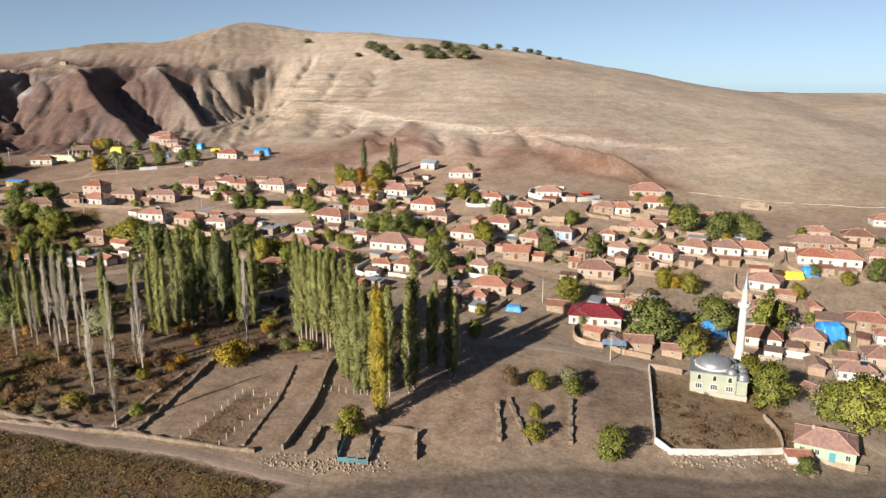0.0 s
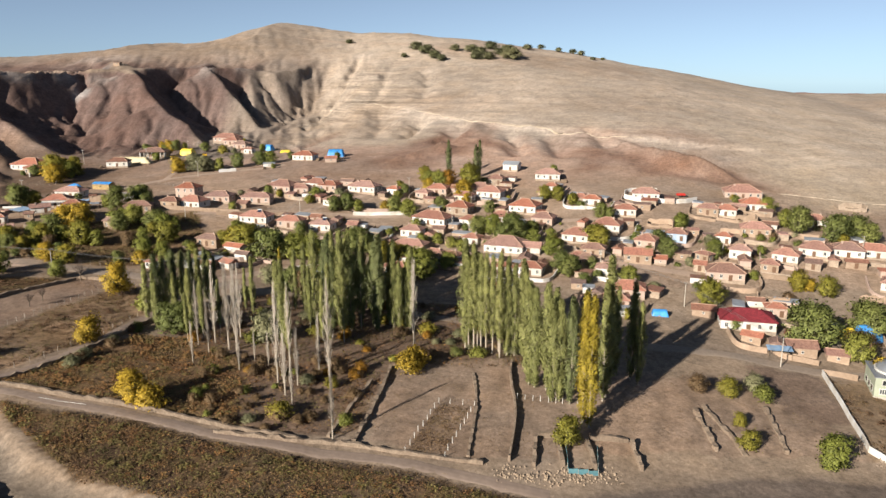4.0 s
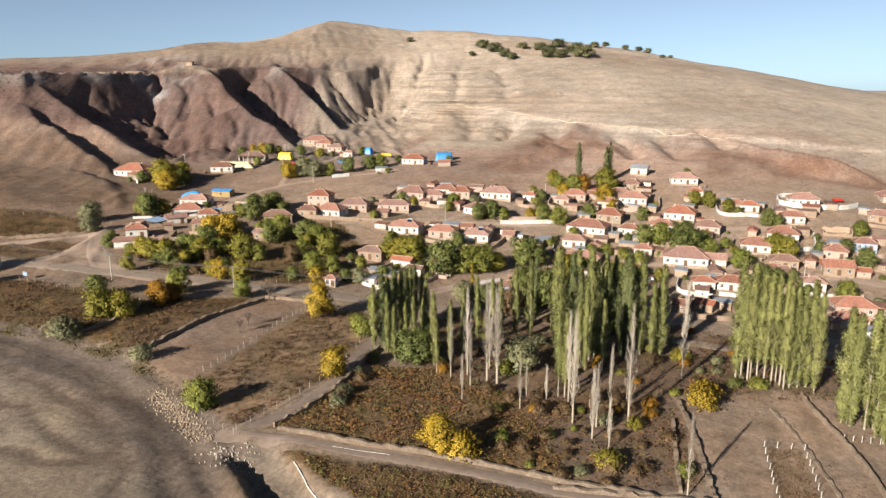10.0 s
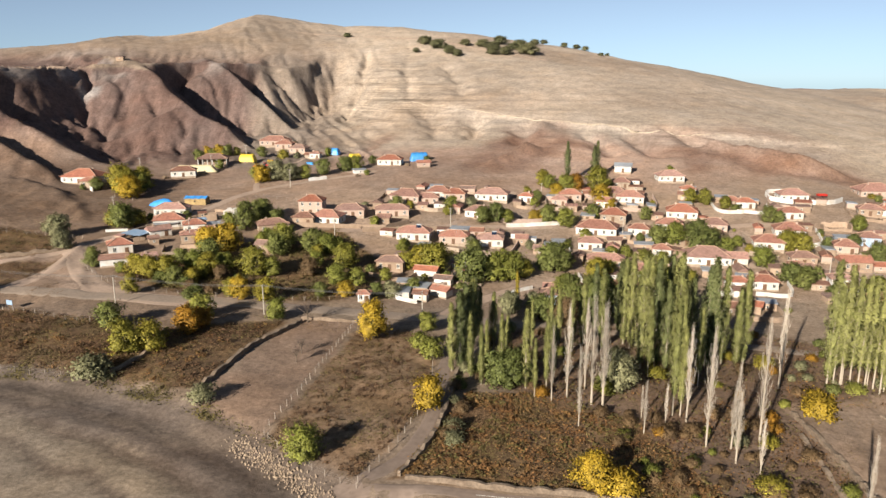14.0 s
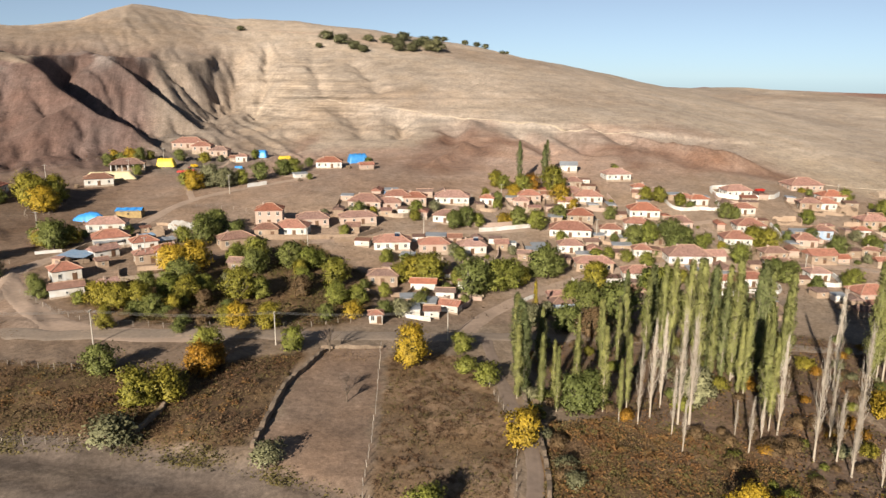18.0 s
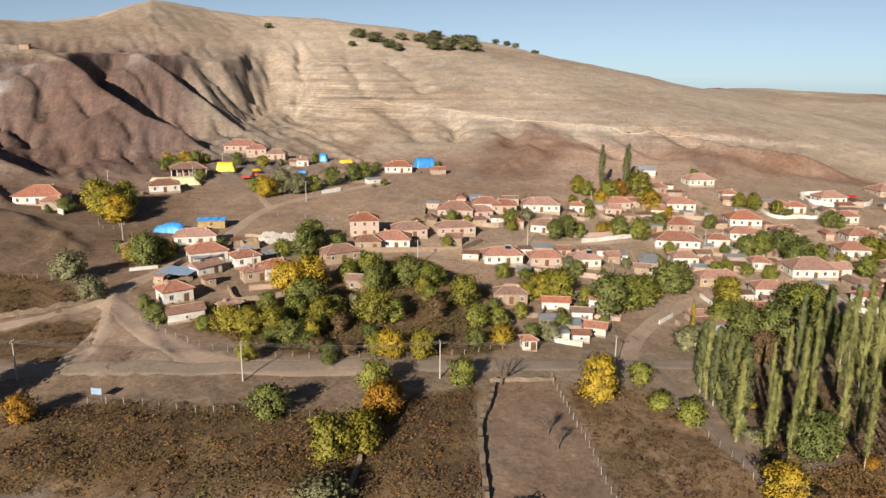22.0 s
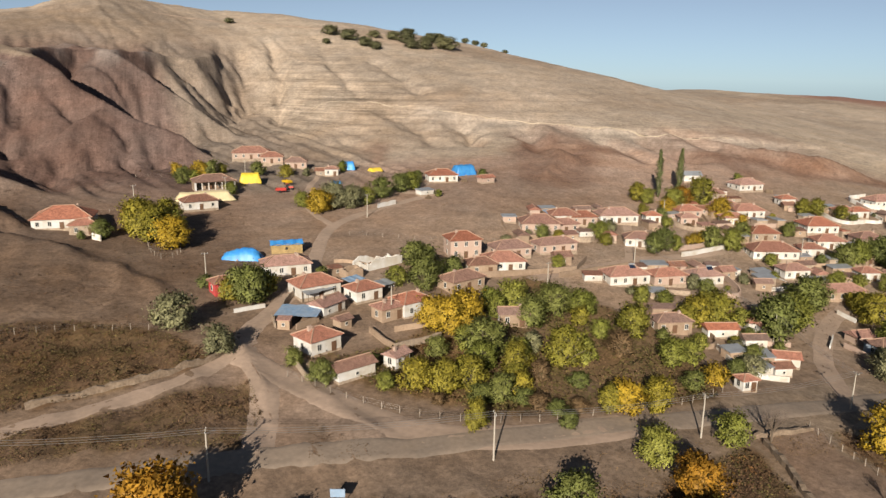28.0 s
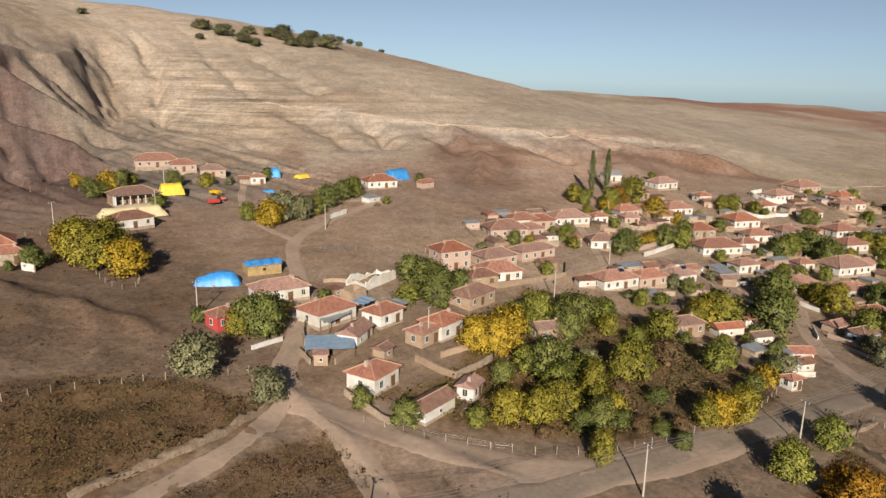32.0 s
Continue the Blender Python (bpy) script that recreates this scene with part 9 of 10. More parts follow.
def minaret(x, y, turn):
    ob = thing("minaret", x, y, turn, "tall white minaret with one balcony and a grey pointed cap", "minaret")
    part("base", Shape().lathe([(1.45, -1.5), (1.45, 5.0), (1.05, 7.2)], 8).mesh("base", WHITE), ob)
    part("shaft", Shape().lathe([(1.05, 7.2), (0.95, 18.4)], 16).mesh("shaft", WHITE, smooth=True), ob)
    bal = part("balcony", Shape().lathe([(0.95, 18.4), (1.15, 18.8), (1.2, 19.0), (1.5, 19.4), (1.55, 19.6), (1.55, 20.5), (1.45, 20.5), (1.45, 19.65), (0.8, 19.65)], 16).mesh("balcony", WHITE), ob)
    part("lamp_ring", Shape().lathe([(1.56, 19.9), (1.6, 20.0), (1.56, 20.1)], 16).mesh("lamp_ring", FRAME), bal)
    part("upper_shaft", Shape().lathe([(0.8, 19.6), (0.78, 23.6), (0.95, 23.8), (0.95, 24.0)], 14).mesh("upper_shaft", WHITE), ob)
    part("cap", Shape().lathe([(0.95, 24.0), (0.42, 26.4), (0.0, 29.0)], 14).mesh("cap", LEAD), ob, label="grey metal cone")
    return ob


mosque(70.3, 170.5, -19)
minaret(78.5, 178.0, 0)
wall_run([(54.7, 177.8), (49.9, 157.8), (46.0, 141.5), (48.4, 138.2), (60.1, 139.2), (74.0, 141.2)], 1.5, 0.3, WHITE, "long whitewashed yard wall round the mosque", rough=0.01)
wall_run([(54.7, 177.8), (63.0, 175.9)], 1.6, 0.3, TAN, "tan yard wall behind the mosque", rough=0.01)
wall_run([(74.2, 141.6), (76.5, 149.0), (76.0, 156.0)], 1.1, 0.35, STONE, "low stone wall beside the mosque yard")
wall_run([(89.5, 206.0), (90.4, 197.4), (95.8, 190.9), (103.0, 188.5)], 1.9, 0.3, WHITE, "pale curved wall round a house yard", rough=0.01)


# ---- covered stacks and sheeted sheds ----
def stack(x, y, w, d, h, turn, mat, words, belt=True, heaped=False):
    """A heap of straw under a tarpaulin, sagging and weighed down along its edge."""
    ob = thing("covered_stack", x, y, turn, words, "haystack", "tarpaulin-covered stacks")
    r = np.random.RandomState(int(abs(x) * 7 + abs(y)))
    n, m = 18, 12
    s = Shape()
    bumps = r.uniform(-0.05, 0.05, (m + 1, n + 1))
    for j in range(m + 1):
        for i in range(n + 1):
            u, v = 2 * i / n - 1, 2 * j / m - 1
            side = min(1.0, (1 - abs(v)) * 3.2, (1 - abs(u)) * 4.5)
            if heaped:
                side = ((1 - u ** 4) * (1 - v * v)) ** 0.55 * (0.85 + 0.15 * math.sin(3.1 * u + 0.6))
            z = h * (0.80 * side ** 0.8 + 0.20 * side * (1 - abs(v)) + bumps[j, i] * side * (1.7 if heaped else 0.9)) - 0.25
            s.v.append((u * w / 2 * (1 + 0.04 * r.uniform(-1, 1)), v * d / 2 * (1 + 0.05 * r.uniform(-1, 1)), z))
    for j in range(m):
        for i in range(n):
            a = j * (n + 1) + i
            s.f.append((a, a + 1, a + n + 2, a + n + 1)), s.m.append(0)
    part("tarpaulin", s.mesh("tarpaulin", mat, smooth=True), ob)
    if belt:
        for k in range(6):
            an = 2 * math.pi * k / 6 + 0.4
            part("weight", Shape().box(-0.3, -0.2, -0.3, 0.3, 0.2, 0.22, 0, 0.06).mesh("weight", STONE), ob, (w * 0.5 * math.cos(an), d * 0.5 * math.sin(an), 0), 40 * k)
    return ob


stack(-219.0, 341.6, 11.0, 5.0, 3.3, -30, BLUE, "long rumpled heap under a bright blue tarpaulin", heaped=True)
stack(-195.5, 432.0, 8.5, 5.5, 4.0, -12, YELLOW, "straw stack under a yellow tarpaulin")
stack(-150.5, 444.0, 7.0, 5.0, 3.6, -20, BLUE, "stack under a blue tarpaulin on the slope")
stack(-139.0, 440.0, 6.5, 3.5, 1.6, 10, YELLOW, "low heap under a yellow sheet")
stack(-105.5, 420.0, 10.0, 7.0, 4.4, 0, BLUE, "large rounded stack under a blue tarpaulin")
stack(-217.5, 406.5, 20.5, 5.0, 3.4, -4, CREAM, "long stack under a cream plastic sheet", belt=False)
stack(80.5, 202.0, 6.0, 6.5, 5.0, 30, BLUE, "tall heap under a blue tarpaulin behind the mosque")
stack(75.0, 203.5, 5.0, 4.0, 3.0, 0, YELLOW, "heap under a yellow sheet")
stack(114.5, 200.5, 7.5, 7.0, 5.6, 0, BLUE, "domed stack under a blue tarpaulin")
stack(122.5, 241.0, 7.0, 4.0, 2.8, -8, YELLOW, "straw stack under a yellow tarpaulin")
stack(129.0, 243.0, 5.5, 4.5, 3.4, -8, BLUE, "stack under a blue tarpaulin")
stack(21.9, 211.0, 5.0, 3.0, 2.0, -10, BLUE, "small heap under a blue tarpaulin")
stack(-163.0, 423.0, 4.0, 3.0, 1.2, 0, BLUE, "small blue sheet over goods on the ground")


def sheeted_barn(x, y, w, d, turn):
    ob = thing("barn", x, y, turn, "low tan stone barn roofed with a bright blue sheet", "barn")
    part("wall", Shape().box(-w / 2, -d / 2, -1.0, w / 2, d / 2, 2.5).mesh("wall", STRAW), ob, label="straw-coloured rough wall")
    s = Shape()
    for i in range(10):
        u0, u1 = -w / 2 - 0.3 + (w + 0.6) * i / 10, -w / 2 - 0.3 + (w + 0.6) * (i + 1) / 10
        a, b = 0.10 * math.sin(i * 2.1), 0.10 * math.sin((i + 1) * 2.1)
        s.face([(u0, -d / 2 - 0.35, 2.35 + a), (u1, -d / 2 - 0.35, 2.35 + b), (u1, 0, 3.15 + b), (u0, 0, 3.15 + a)])
        s.face([(u0, 0, 3.15 + a), (u1, 0, 3.15 + b), (u1, d / 2 + 0.35, 2.6 + b), (u0, d / 2 + 0.35, 2.6 + a)])
    part("sheet", s.mesh("sheet", BLUE), ob)
    # a dark block painted as the shade inside; the wall behind is solid
    wn_ = part("opening", Shape().box(-0.5, -d / 2 - 0.02, 0.9, 0.3, -d / 2 + 0.05, 1.6).mesh("opening", DARK), ob)
    return ob


sheeted_barn(-206.0, 344.2, 8.6, 5.0, -10)


def veranda(x, y, w, d, turn):
    """An open porch on posts before the stone house."""
    ob = thing("veranda", x, y, turn, "open shaded porch on pale posts before a stone house", "porch")
    for k in range(5):
        px = -w / 2 + 0.3 + (w - 0.6) * k / 4
        part("post", Shape().box(px - 0.18, -d / 2, -0.8, px + 0.18, -d / 2 + 0.36, 2.75).mesh("post", PINK), ob)
    part("floor", Shape().box(-w / 2, -d / 2, -1.0, w / 2, d / 2, 0.25).mesh("floor", STONE), ob)
    part("beam", Shape().box(-w / 2, -d / 2, 2.752, w / 2, -d / 2 + 0.36, 2.95).mesh("beam", WOOD), ob)
    part("awning", Shape().box(-w / 2 - 0.2, -d / 2 - 0.3, 2.953, w / 2 + 0.2, d / 2, 3.06).mesh("awning", TILE_OLD), ob)
    part("back", Shape().box(-w / 2 + 0.3, d / 2 - 0.15, 0.252, w / 2 - 0.3, d / 2 - 0.05, 2.9).mesh("back", DARK), ob)
    return ob


# ---- ruins, yard roofs ----
def ruin(x, y, w, d, turn, mat, words):
    """Broken walls without a roof."""
    ob = thing("ruined_house", x, y, turn, words, "ruin")
    r = random.Random(int(abs(x * y)))
    for a, b in (((-w / 2, -d / 2), (w / 2, -d / 2)), ((w / 2, -d / 2), (w / 2, d / 2)), ((w / 2, d / 2), (-w / 2, d / 2)), ((-w / 2, d / 2), (-w / 2, -d / 2))):
        s = Shape()
        n = max(4, int(math.dist(a, b) / 0.9))
        t = 0.24
        nx, ny = -(b[1] - a[1]) / math.dist(a, b) * t, (b[0] - a[0]) / math.dist(a, b) * t
        hgt = r.uniform(1.2, 2.4)
        for k in range(n + 1):
            px, py = a[0] + (b[0] - a[0]) * k / n, a[1] + (b[1] - a[1]) * k / n
            hgt = min(2.5, max(0.4, hgt + r.uniform(-0.8, 0.8)))
            s.v += [(px - nx, py - ny, -0.8), (px - nx * 0.8, py - ny * 0.8, hgt), (px + nx * 0.8, py + ny * 0.8, hgt), (px + nx, py + ny, -0.8)]
        for k in range(n):
            for i in range(3):
                s.f.append((4 * k + i, 4 * k + i + 1, 4 * k + i + 5, 4 * k + i + 4)), s.m.append(0)
        for k in (0, n):
            s.f.append(tuple(4 * k + i for i in range(4))), s.m.append(0)
        part("wall", s.mesh("wall", mat), ob)
    s = Shape()
    for k in range(14):
        px, py = r.uniform(-w / 2, w / 2), r.uniform(-d / 2, d / 2)
        q = r.uniform(0.25, 0.6)
        s.box(px - q, py - q, -0.3, px + q, py + q, r.uniform(0.1, 0.5), 0, 0.12)
    part("rubble", s.mesh("rubble", mat), ob)
    return ob


ruin(-186.0, 324.5, 12.5, 6.0, 18, WHITE, "ruined white house with its roof gone")
ruin(-196.5, 317.0, 4.5, 4.0, 10, TAN, "broken mud-brick hut without a roof")
ruin(63.0, 226.0, 9.0, 6.0, -20, TAN, "crumbling mud-brick walls in a yard")
ruin(84.0, 300.0, 8.0, 5.0, -15, TAN, "broken tan walls on the slope")
ruin(146.0, 332.0, 12.0, 6.0, -10, STONE, "ruined stone pens on the bare slope")
ruin(46.0, 294.0, 10.0, 5.0, -20, TAN, "crumbling mud-brick yard walls in the village")
ruin(97.0, 226.0, 9.0, 6.0, -25, TAN, "crumbling mud-brick yard by the lane")


def canopy(x, y, w, d, h, turn, mat, words):
    ob = thing("canopy", x, y, turn, words, "canopy")
    s = Shape()
    for i in range(8):
        u0, u1 = -w / 2 + w * i / 8, -w / 2 + w * (i + 1) / 8
        a, b = 0.08 * math.sin(i * 1.9), 0.08 * math.sin((i + 1) * 1.9)
        s.face([(u0, -d / 2, h - 0.35 + a), (u1, -d / 2, h - 0.35 + b), (u1, d / 2, h + b), (u0, d / 2, h + a)])
    part("sheet", s.mesh("sheet", mat), ob)
    for px in (-w / 2 + 0.2, w / 2 - 0.2):
        for py, hh in ((-d / 2 + 0.2, h - 0.4), (d / 2 - 0.2, h - 0.1)):
            part("post", Shape().box(px - 0.06, py - 0.06, -0.6, px + 0.06, py + 0.06, hh).mesh("post", WOOD), ob)
    return ob


canopy(-217.2, 294.2, 9.5, 7.0, 2.0, -32, PALEBLUE, "faded blue sheet roof over a yard")
canopy(-209.5, 304.0, 8.5, 2.6, 2.7, 22, TIN, "grey-blue sheet awning along a house front")
canopy(-193.5, 304.5, 6.5, 4.0, 2.4, 20, TIN, "grey sheet roof between houses")
canopy(-199.0, 309.0, 5.0, 3.5, 2.5, 20, PALEBLUE, "pale blue sheet roof between houses")
canopy(-104.0, 352.0, 11.0, 6.0, 3.0, -15, PALEBLUE, "faded blue sheet roof beside a house")
canopy(70.0, 208.0, 8.0, 5.0, 2.6, -10, TIN, "grey sheet shelter beside trees")
canopy(47.5, 187.0, 6.5, 3.5, 2.6, -14, PALEBLUE, "pale blue sheet shelter by the road")

# ---- poles and wires ----
POLE = {}


def pole(x, y, h=8.5, lamp=False, turn=0.0):
    key = (h, lamp)
    if key not in POLE:
        POLE[key] = (Shape().tube((0, 0, -0.8), (0, 0, h), 0.17, 0.10, 8).mesh("mast", CONCRETE),
                     Shape().box(-0.8, -0.06, h - 0.35, 0.8, 0.06, h - 0.22).mesh("crossarm", STEEL),
                     Shape().tube((0, 0, 0), (0, 0, 0.2), 0.06, 0.04, 6).mesh("insulator", FRAME))
    ob = thing("power_pole", x, y, turn, "pale concrete power pole with a steel crossarm" + (" and a lamp" if lamp else ""), "pole", "power poles")
    part("mast", POLE[key][0], ob)
    part("crossarm", POLE[key][1], ob)
    for px in (-0.7, 0.0, 0.7):
        part("insulator", POLE[key][2], ob, (px, 0, h - 0.22))
    if lamp:
        part("lamp", Shape().tube((0, 0, h - 0.7), (0, -0.9, h - 0.3), 0.03, 0.03, 5).box(-0.12, -1.35, h - 0.38, 0.12, -0.85, h - 0.26).mesh("lamp", STEEL), ob)
    return ob


def wires(pts, h=8.3, sag=0.9, label="thin overhead power wires between poles"):
    s = Shape()
    o = np.array(pts[0])
    for (ax, ay), (bx, by) in zip(pts, pts[1:]):
        za, zb = gz(ax, ay) + h, gz(bx, by) + h
        ln = math.hypot(bx - ax, by - ay)
        nx, ny = -(by - ay) / ln, (bx - ax) / ln
        for off in (-0.7, 0.0, 0.7):
            last = None
            for k in range(9):
                u = k / 8
                p = (ax + (bx - ax) * u + nx * off - o[0], ay + (by - ay) * u + ny * off - o[1], za + (zb - za) * u - 4 * sag * u * (1 - u))
                if last:
                    s.tube(last, p, 0.03, 0.03, 3)
                last = p
    ob = new("power_wire", s.mesh("power_wire", WIRE))
    ob.location = (o[0], o[1], 0)
    return tagged(ob, label, "wire")


ROADPOLES = [(-330, 268), (-288, 258), (-246.1, 241.3), (-206.5, 230), (-168.5, 224.5), (-127.0, 224.5)]
for p in ROADPOLES[1:]:
    pole(*p, 8.0, True, 75)
wires(ROADPOLES, 7.8)
for x, y, t in ((-109.5, 256, 40), (-105.9, 310, 10), (-150.2, 294.5, 10), (-198.3, 287, 20), (-210, 407, 0), (-196.5, 436, 0), (-241, 398, 0), (45, 180.5, 60), (89.7, 158.5, 0), (31.8, 218.6, 20), (97.6, 317.2, 0), (12, 250, 0), (-40, 300, 0), (60, 262, 0), (-60, 345, 0), (112, 262, 0), (-232, 322, 0), (-170, 372, 0)):
    pole(x, y, 8.0, False, t)
wires([(-127, 224.5), (-109.5, 256), (-105.9, 310)], 7.8)
wires([(45, 180.5), (31.8, 218.6), (12, 250)], 7.8)

# ---- fences and walls in the fields ----
fence([(-144.9, 221.0), (-155.1, 185.1), (-162.8, 162.3)], 2.6)
fence([(-162.1, 161.2), (-154.4, 151.3), (-146.9, 145.0)], 3.0)
fence([(-126.0, 209.5), (-128.8, 188.1), (-132.2, 173.5), (-139.2, 157.7), (-146.5, 146.0)], 3.5)
fence([(-227.3, 268.0), (-219.6, 254.3), (-210.8, 245.5), (-199.2, 239.0), (-183.7, 236.3), (-164.9, 234.5), (-148.4, 237.5)], 3.4)
fence([(-233, 228.5), (-224.9, 224.8), (-216.3, 219.9), (-206.1, 216.7), (-190.6, 211.2)], 3.2)
fence([(-262, 205), (-240, 200), (-223.9, 196.3), (-217.0, 193.2), (-206.8, 189.7), (-199.2, 187.5)], 3.6)
fence([(-285, 300), (-271.4, 300.2), (-263.3, 301.0), (-255.5, 299.6), (-247.0, 297.6), (-234.6, 293.5)], 3.4)
fence([(-268, 393.5), (-254.5, 393.9), (-245.1, 395.1), (-241.2, 394.6)], 3.6)
fence([(-241.1, 369.4), (-241.6, 346.5), (-234.9, 345.6), (-230.3, 369.0)], 3.2, "crooked post fence round a small plot")
fence([(-183.4, 353.0), (-172.1, 347.0), (-159.0, 339.5), (-142.5, 333.5)], 5.0)
fence([(-51.8, 128.9), (-45.3, 149.7), (-37.5, 149.4), (-44.2, 128.0)], 2.6, "pale stakes round a small straw plot", square=True)
brush("plot_straw", [(-51.5, 129.5), (-45.2, 149.2), (-37.9, 149.0), (-44.4, 128.6)], 520, 0.45, W_DRY, "dry straw in a fenced plot", 38, 9)
fence([(-27.4, 153.5), (-21.4, 152.7), (-12.3, 152.3)], 1.6, "pale stakes in a close row below the poplars")
fence([(-210, 466), (-190, 470), (-172, 468), (-160, 462)], 4.5)
fence([(-236, 450), (-215, 441), (-200, 452)], 4.5)
EARTHWALL = "low earth and stone field wall"
wall_run([(-158.8, 219.3), (-164, 210), (-168.4, 204.4), (-173.6, 190.5), (-177.4, 179.7)], 0.9, 0.9, FIELDSTONE, EARTHWALL, rough=0.3)
wall_run([(-158.8, 221.5), (-150.0, 220.2), (-144.5, 220.3)], 0.8, 0.7, FIELDSTONE, EARTHWALL, rough=0.3)
wall_run([(-139.9, 147.3), (-133.7, 156.8), (-128, 172), (-124.5, 186), (-119, 200)], 0.9, 0.8, FIELDSTONE, EARTHWALL, rough=0.3)
wall_run([(-139, 146.6), (-121, 142), (-106, 139.8), (-87, 134), (-72, 131)], 0.8, 0.7, FIELDSTONE, EARTHWALL, rough=0.3)
wall_run([(-269.2, 273.0), (-259.8, 274.6), (-249.0, 275.8), (-237.5, 280.0), (-233.5, 284.5)], 1.0, 0.8, FIELDSTONE, "dry stone wall beside a track", rough=0.25)
wall_run([(-89.3, 132.4), (-73.5, 130.3), (-65.0, 131.1), (-53.5, 128.4), (-42.4, 127.5), (-36.8, 126.8)], 0.7, 0.8, FIELDSTONE, EARTHWALL, rough=0.35)
wall_run([(-61.8, 131.3), (-58.3, 150.8), (-56.8, 166.5)], 0.8, 0.8, FIELDSTONE, EARTHWALL, rough=0.35)
wall_run([(-67.1, 133.2), (-64.0, 145.7), (-60.7, 157.7)], 0.7, 0.8, FIELDSTONE, EARTHWALL, rough=0.35)
wall_run([(-39.6, 128.8), (-36.6, 150.8), (-36.9, 165.5)], 0.45, 0.7, FIELDSTONE, EARTHWALL, rough=0.35)
wall_run([(-31.7, 128.2), (-28.2, 146.6), (-28.3, 163.6), (-27.0, 172)], 1.1, 0.5, FIELDSTONE, "grey field wall beside the poplars", rough=0.15)
for pen in ([(-27.0, 127.4), (-25.4, 137.2)], [(-24.8, 138.0), (-15.6, 138.2)], [(-21.4, 128.2), (-20.9, 137.2)], [(-15.0, 128.4), (-15.0, 137.4)], [(-14.2, 138.0), (-6.2, 138.2)], [(-5.7, 137.4), (-5.6, 129.7)]):
    wall_run(pen, 1.0, 0.8, FIELDSTONE, "rough stone wall of a small pen", rough=0.35)
wall_run([(12.6, 153.1), (12.0, 137.5)], 0.7, 1.0, FIELDSTONE, "row of heaped field stones", rough=0.5)
wall_run([(15.3, 155.0), (17.9, 137.2)], 0.6, 0.9, FIELDSTONE, "row of heaped field stones", rough=0.5)
wall_run([(30.3, 156.9), (27.2, 138.7)], 0.6, 0.9, FIELDSTONE, "row of heaped field stones", rough=0.5)
wall_run([(-190.6, 211.2), (-188.8, 206.1), (-192.1, 195.6), (-196.7, 188.0)], 0.8, 0.8, FIELDSTONE, EARTHWALL, rough=0.3)
for px, py, ln, tr in ((-96, 250, 9, 30),):
    a = radians(tr)
    wall_run([(px, py), (px + ln * math.cos(a), py + ln * math.sin(a))], 1.1, 0.3, WHITE, "short white wall by the lane", rough=0.02)
wall_run([(-140, 303), (-125, 305.5), (-108, 308)], 1.5, 0.4, TAN, "long mud wall beside the lane", rough=0.06)
wall_run([(-86, 318), (-70, 317.5), (-58, 321)], 1.6, 0.4, PINK, "pinkish yard wall by the lane", rough=0.06)
wall_run([(39.8, 330.0), (43, 341), (58.0, 341)], 1.8, 0.4, WHITE, "pale compound wall on the slope", rough=0.04)
wall_run([(39.8, 330.0), (46, 323), (62, 320), (72, 326)], 2.0, 0.4, WHITE, "pale curved compound wall on the slope", rough=0.04)
wall_run([(68, 286), (88, 282), (112, 279)], 1.8, 0.4, TAN, "long tan retaining wall across the slope", rough=0.08)
wall_run([(58, 246), (72, 243), (86, 238)], 1.7, 0.5, TAN, "tan yard wall beside a garden", rough=0.1)


def sheet_fence(pts, h, mat, words):
    """Upright sheets nailed to stakes round a garden plot."""
    o = pts[0]
    ob = thing("sheet_fence", o[0], o[1], 0, words, "fence", "field fences")
    for (ax, ay), (bx, by) in zip(pts, pts[1:]):
        n = max(1, round(math.hypot(bx - ax, by - ay) / 2.0))
        turn = math.degrees(math.atan2(by - ay, bx - ax))
        wide = math.hypot(bx - ax, by - ay) / n
        for k in range(n):
            px, py = ax + (bx - ax) * (k + 0.5) / n, ay + (by - ay) * (k + 0.5) / n
            dz = gz(px, py) - gz(*o)
            part("panel", Shape().box(-wide / 2 + 0.02, -0.02, -0.3, wide / 2 - 0.02, 0.02, h * RNG.uniform(0.85, 1.05)).mesh("panel", mat), ob, (px - o[0], py - o[1], dz), turn + RNG.uniform(-3, 3))
            part("post", POST, ob, (px - o[0] - wide / 2 * math.cos(radians(turn)), py - o[1] - wide / 2 * math.sin(radians(turn)), dz), turn, size=0.8)
    return ob


sheet_fence([(-19.8, 134.0), (-20.6, 126.4), (-14.8, 126.6), (-13.4, 134.5)], 1.1, TEAL, "low blue-green sheets on stakes round a garden plot")

# ---- loose pipes by the stream ----
def pipe(pts, thick, words):
    s = Shape()
    line = resample(pts, 1.2)
    for a, b in zip(line[:-1], line[1:]):
        s.tube((a[0], a[1], gz(a[0], a[1]) + thick), (b[0], b[1], gz(b[0], b[1]) + thick), thick, thick, 6)
    return tagged(new("pipe", s.mesh("pipe", FRAME)), words, "pipe")


pipe([(-134.0, 136.2), (-131.8, 132.6), (-130.4, 129.6), (-128.4, 127.2)], 0.13, "white plastic pipe curving down the cut stream bank")
pipe([(-128.2, 141.6), (-122.5, 140.6), (-117.5, 139.4)], 0.045, "thin white pipe lying beside the dirt track")


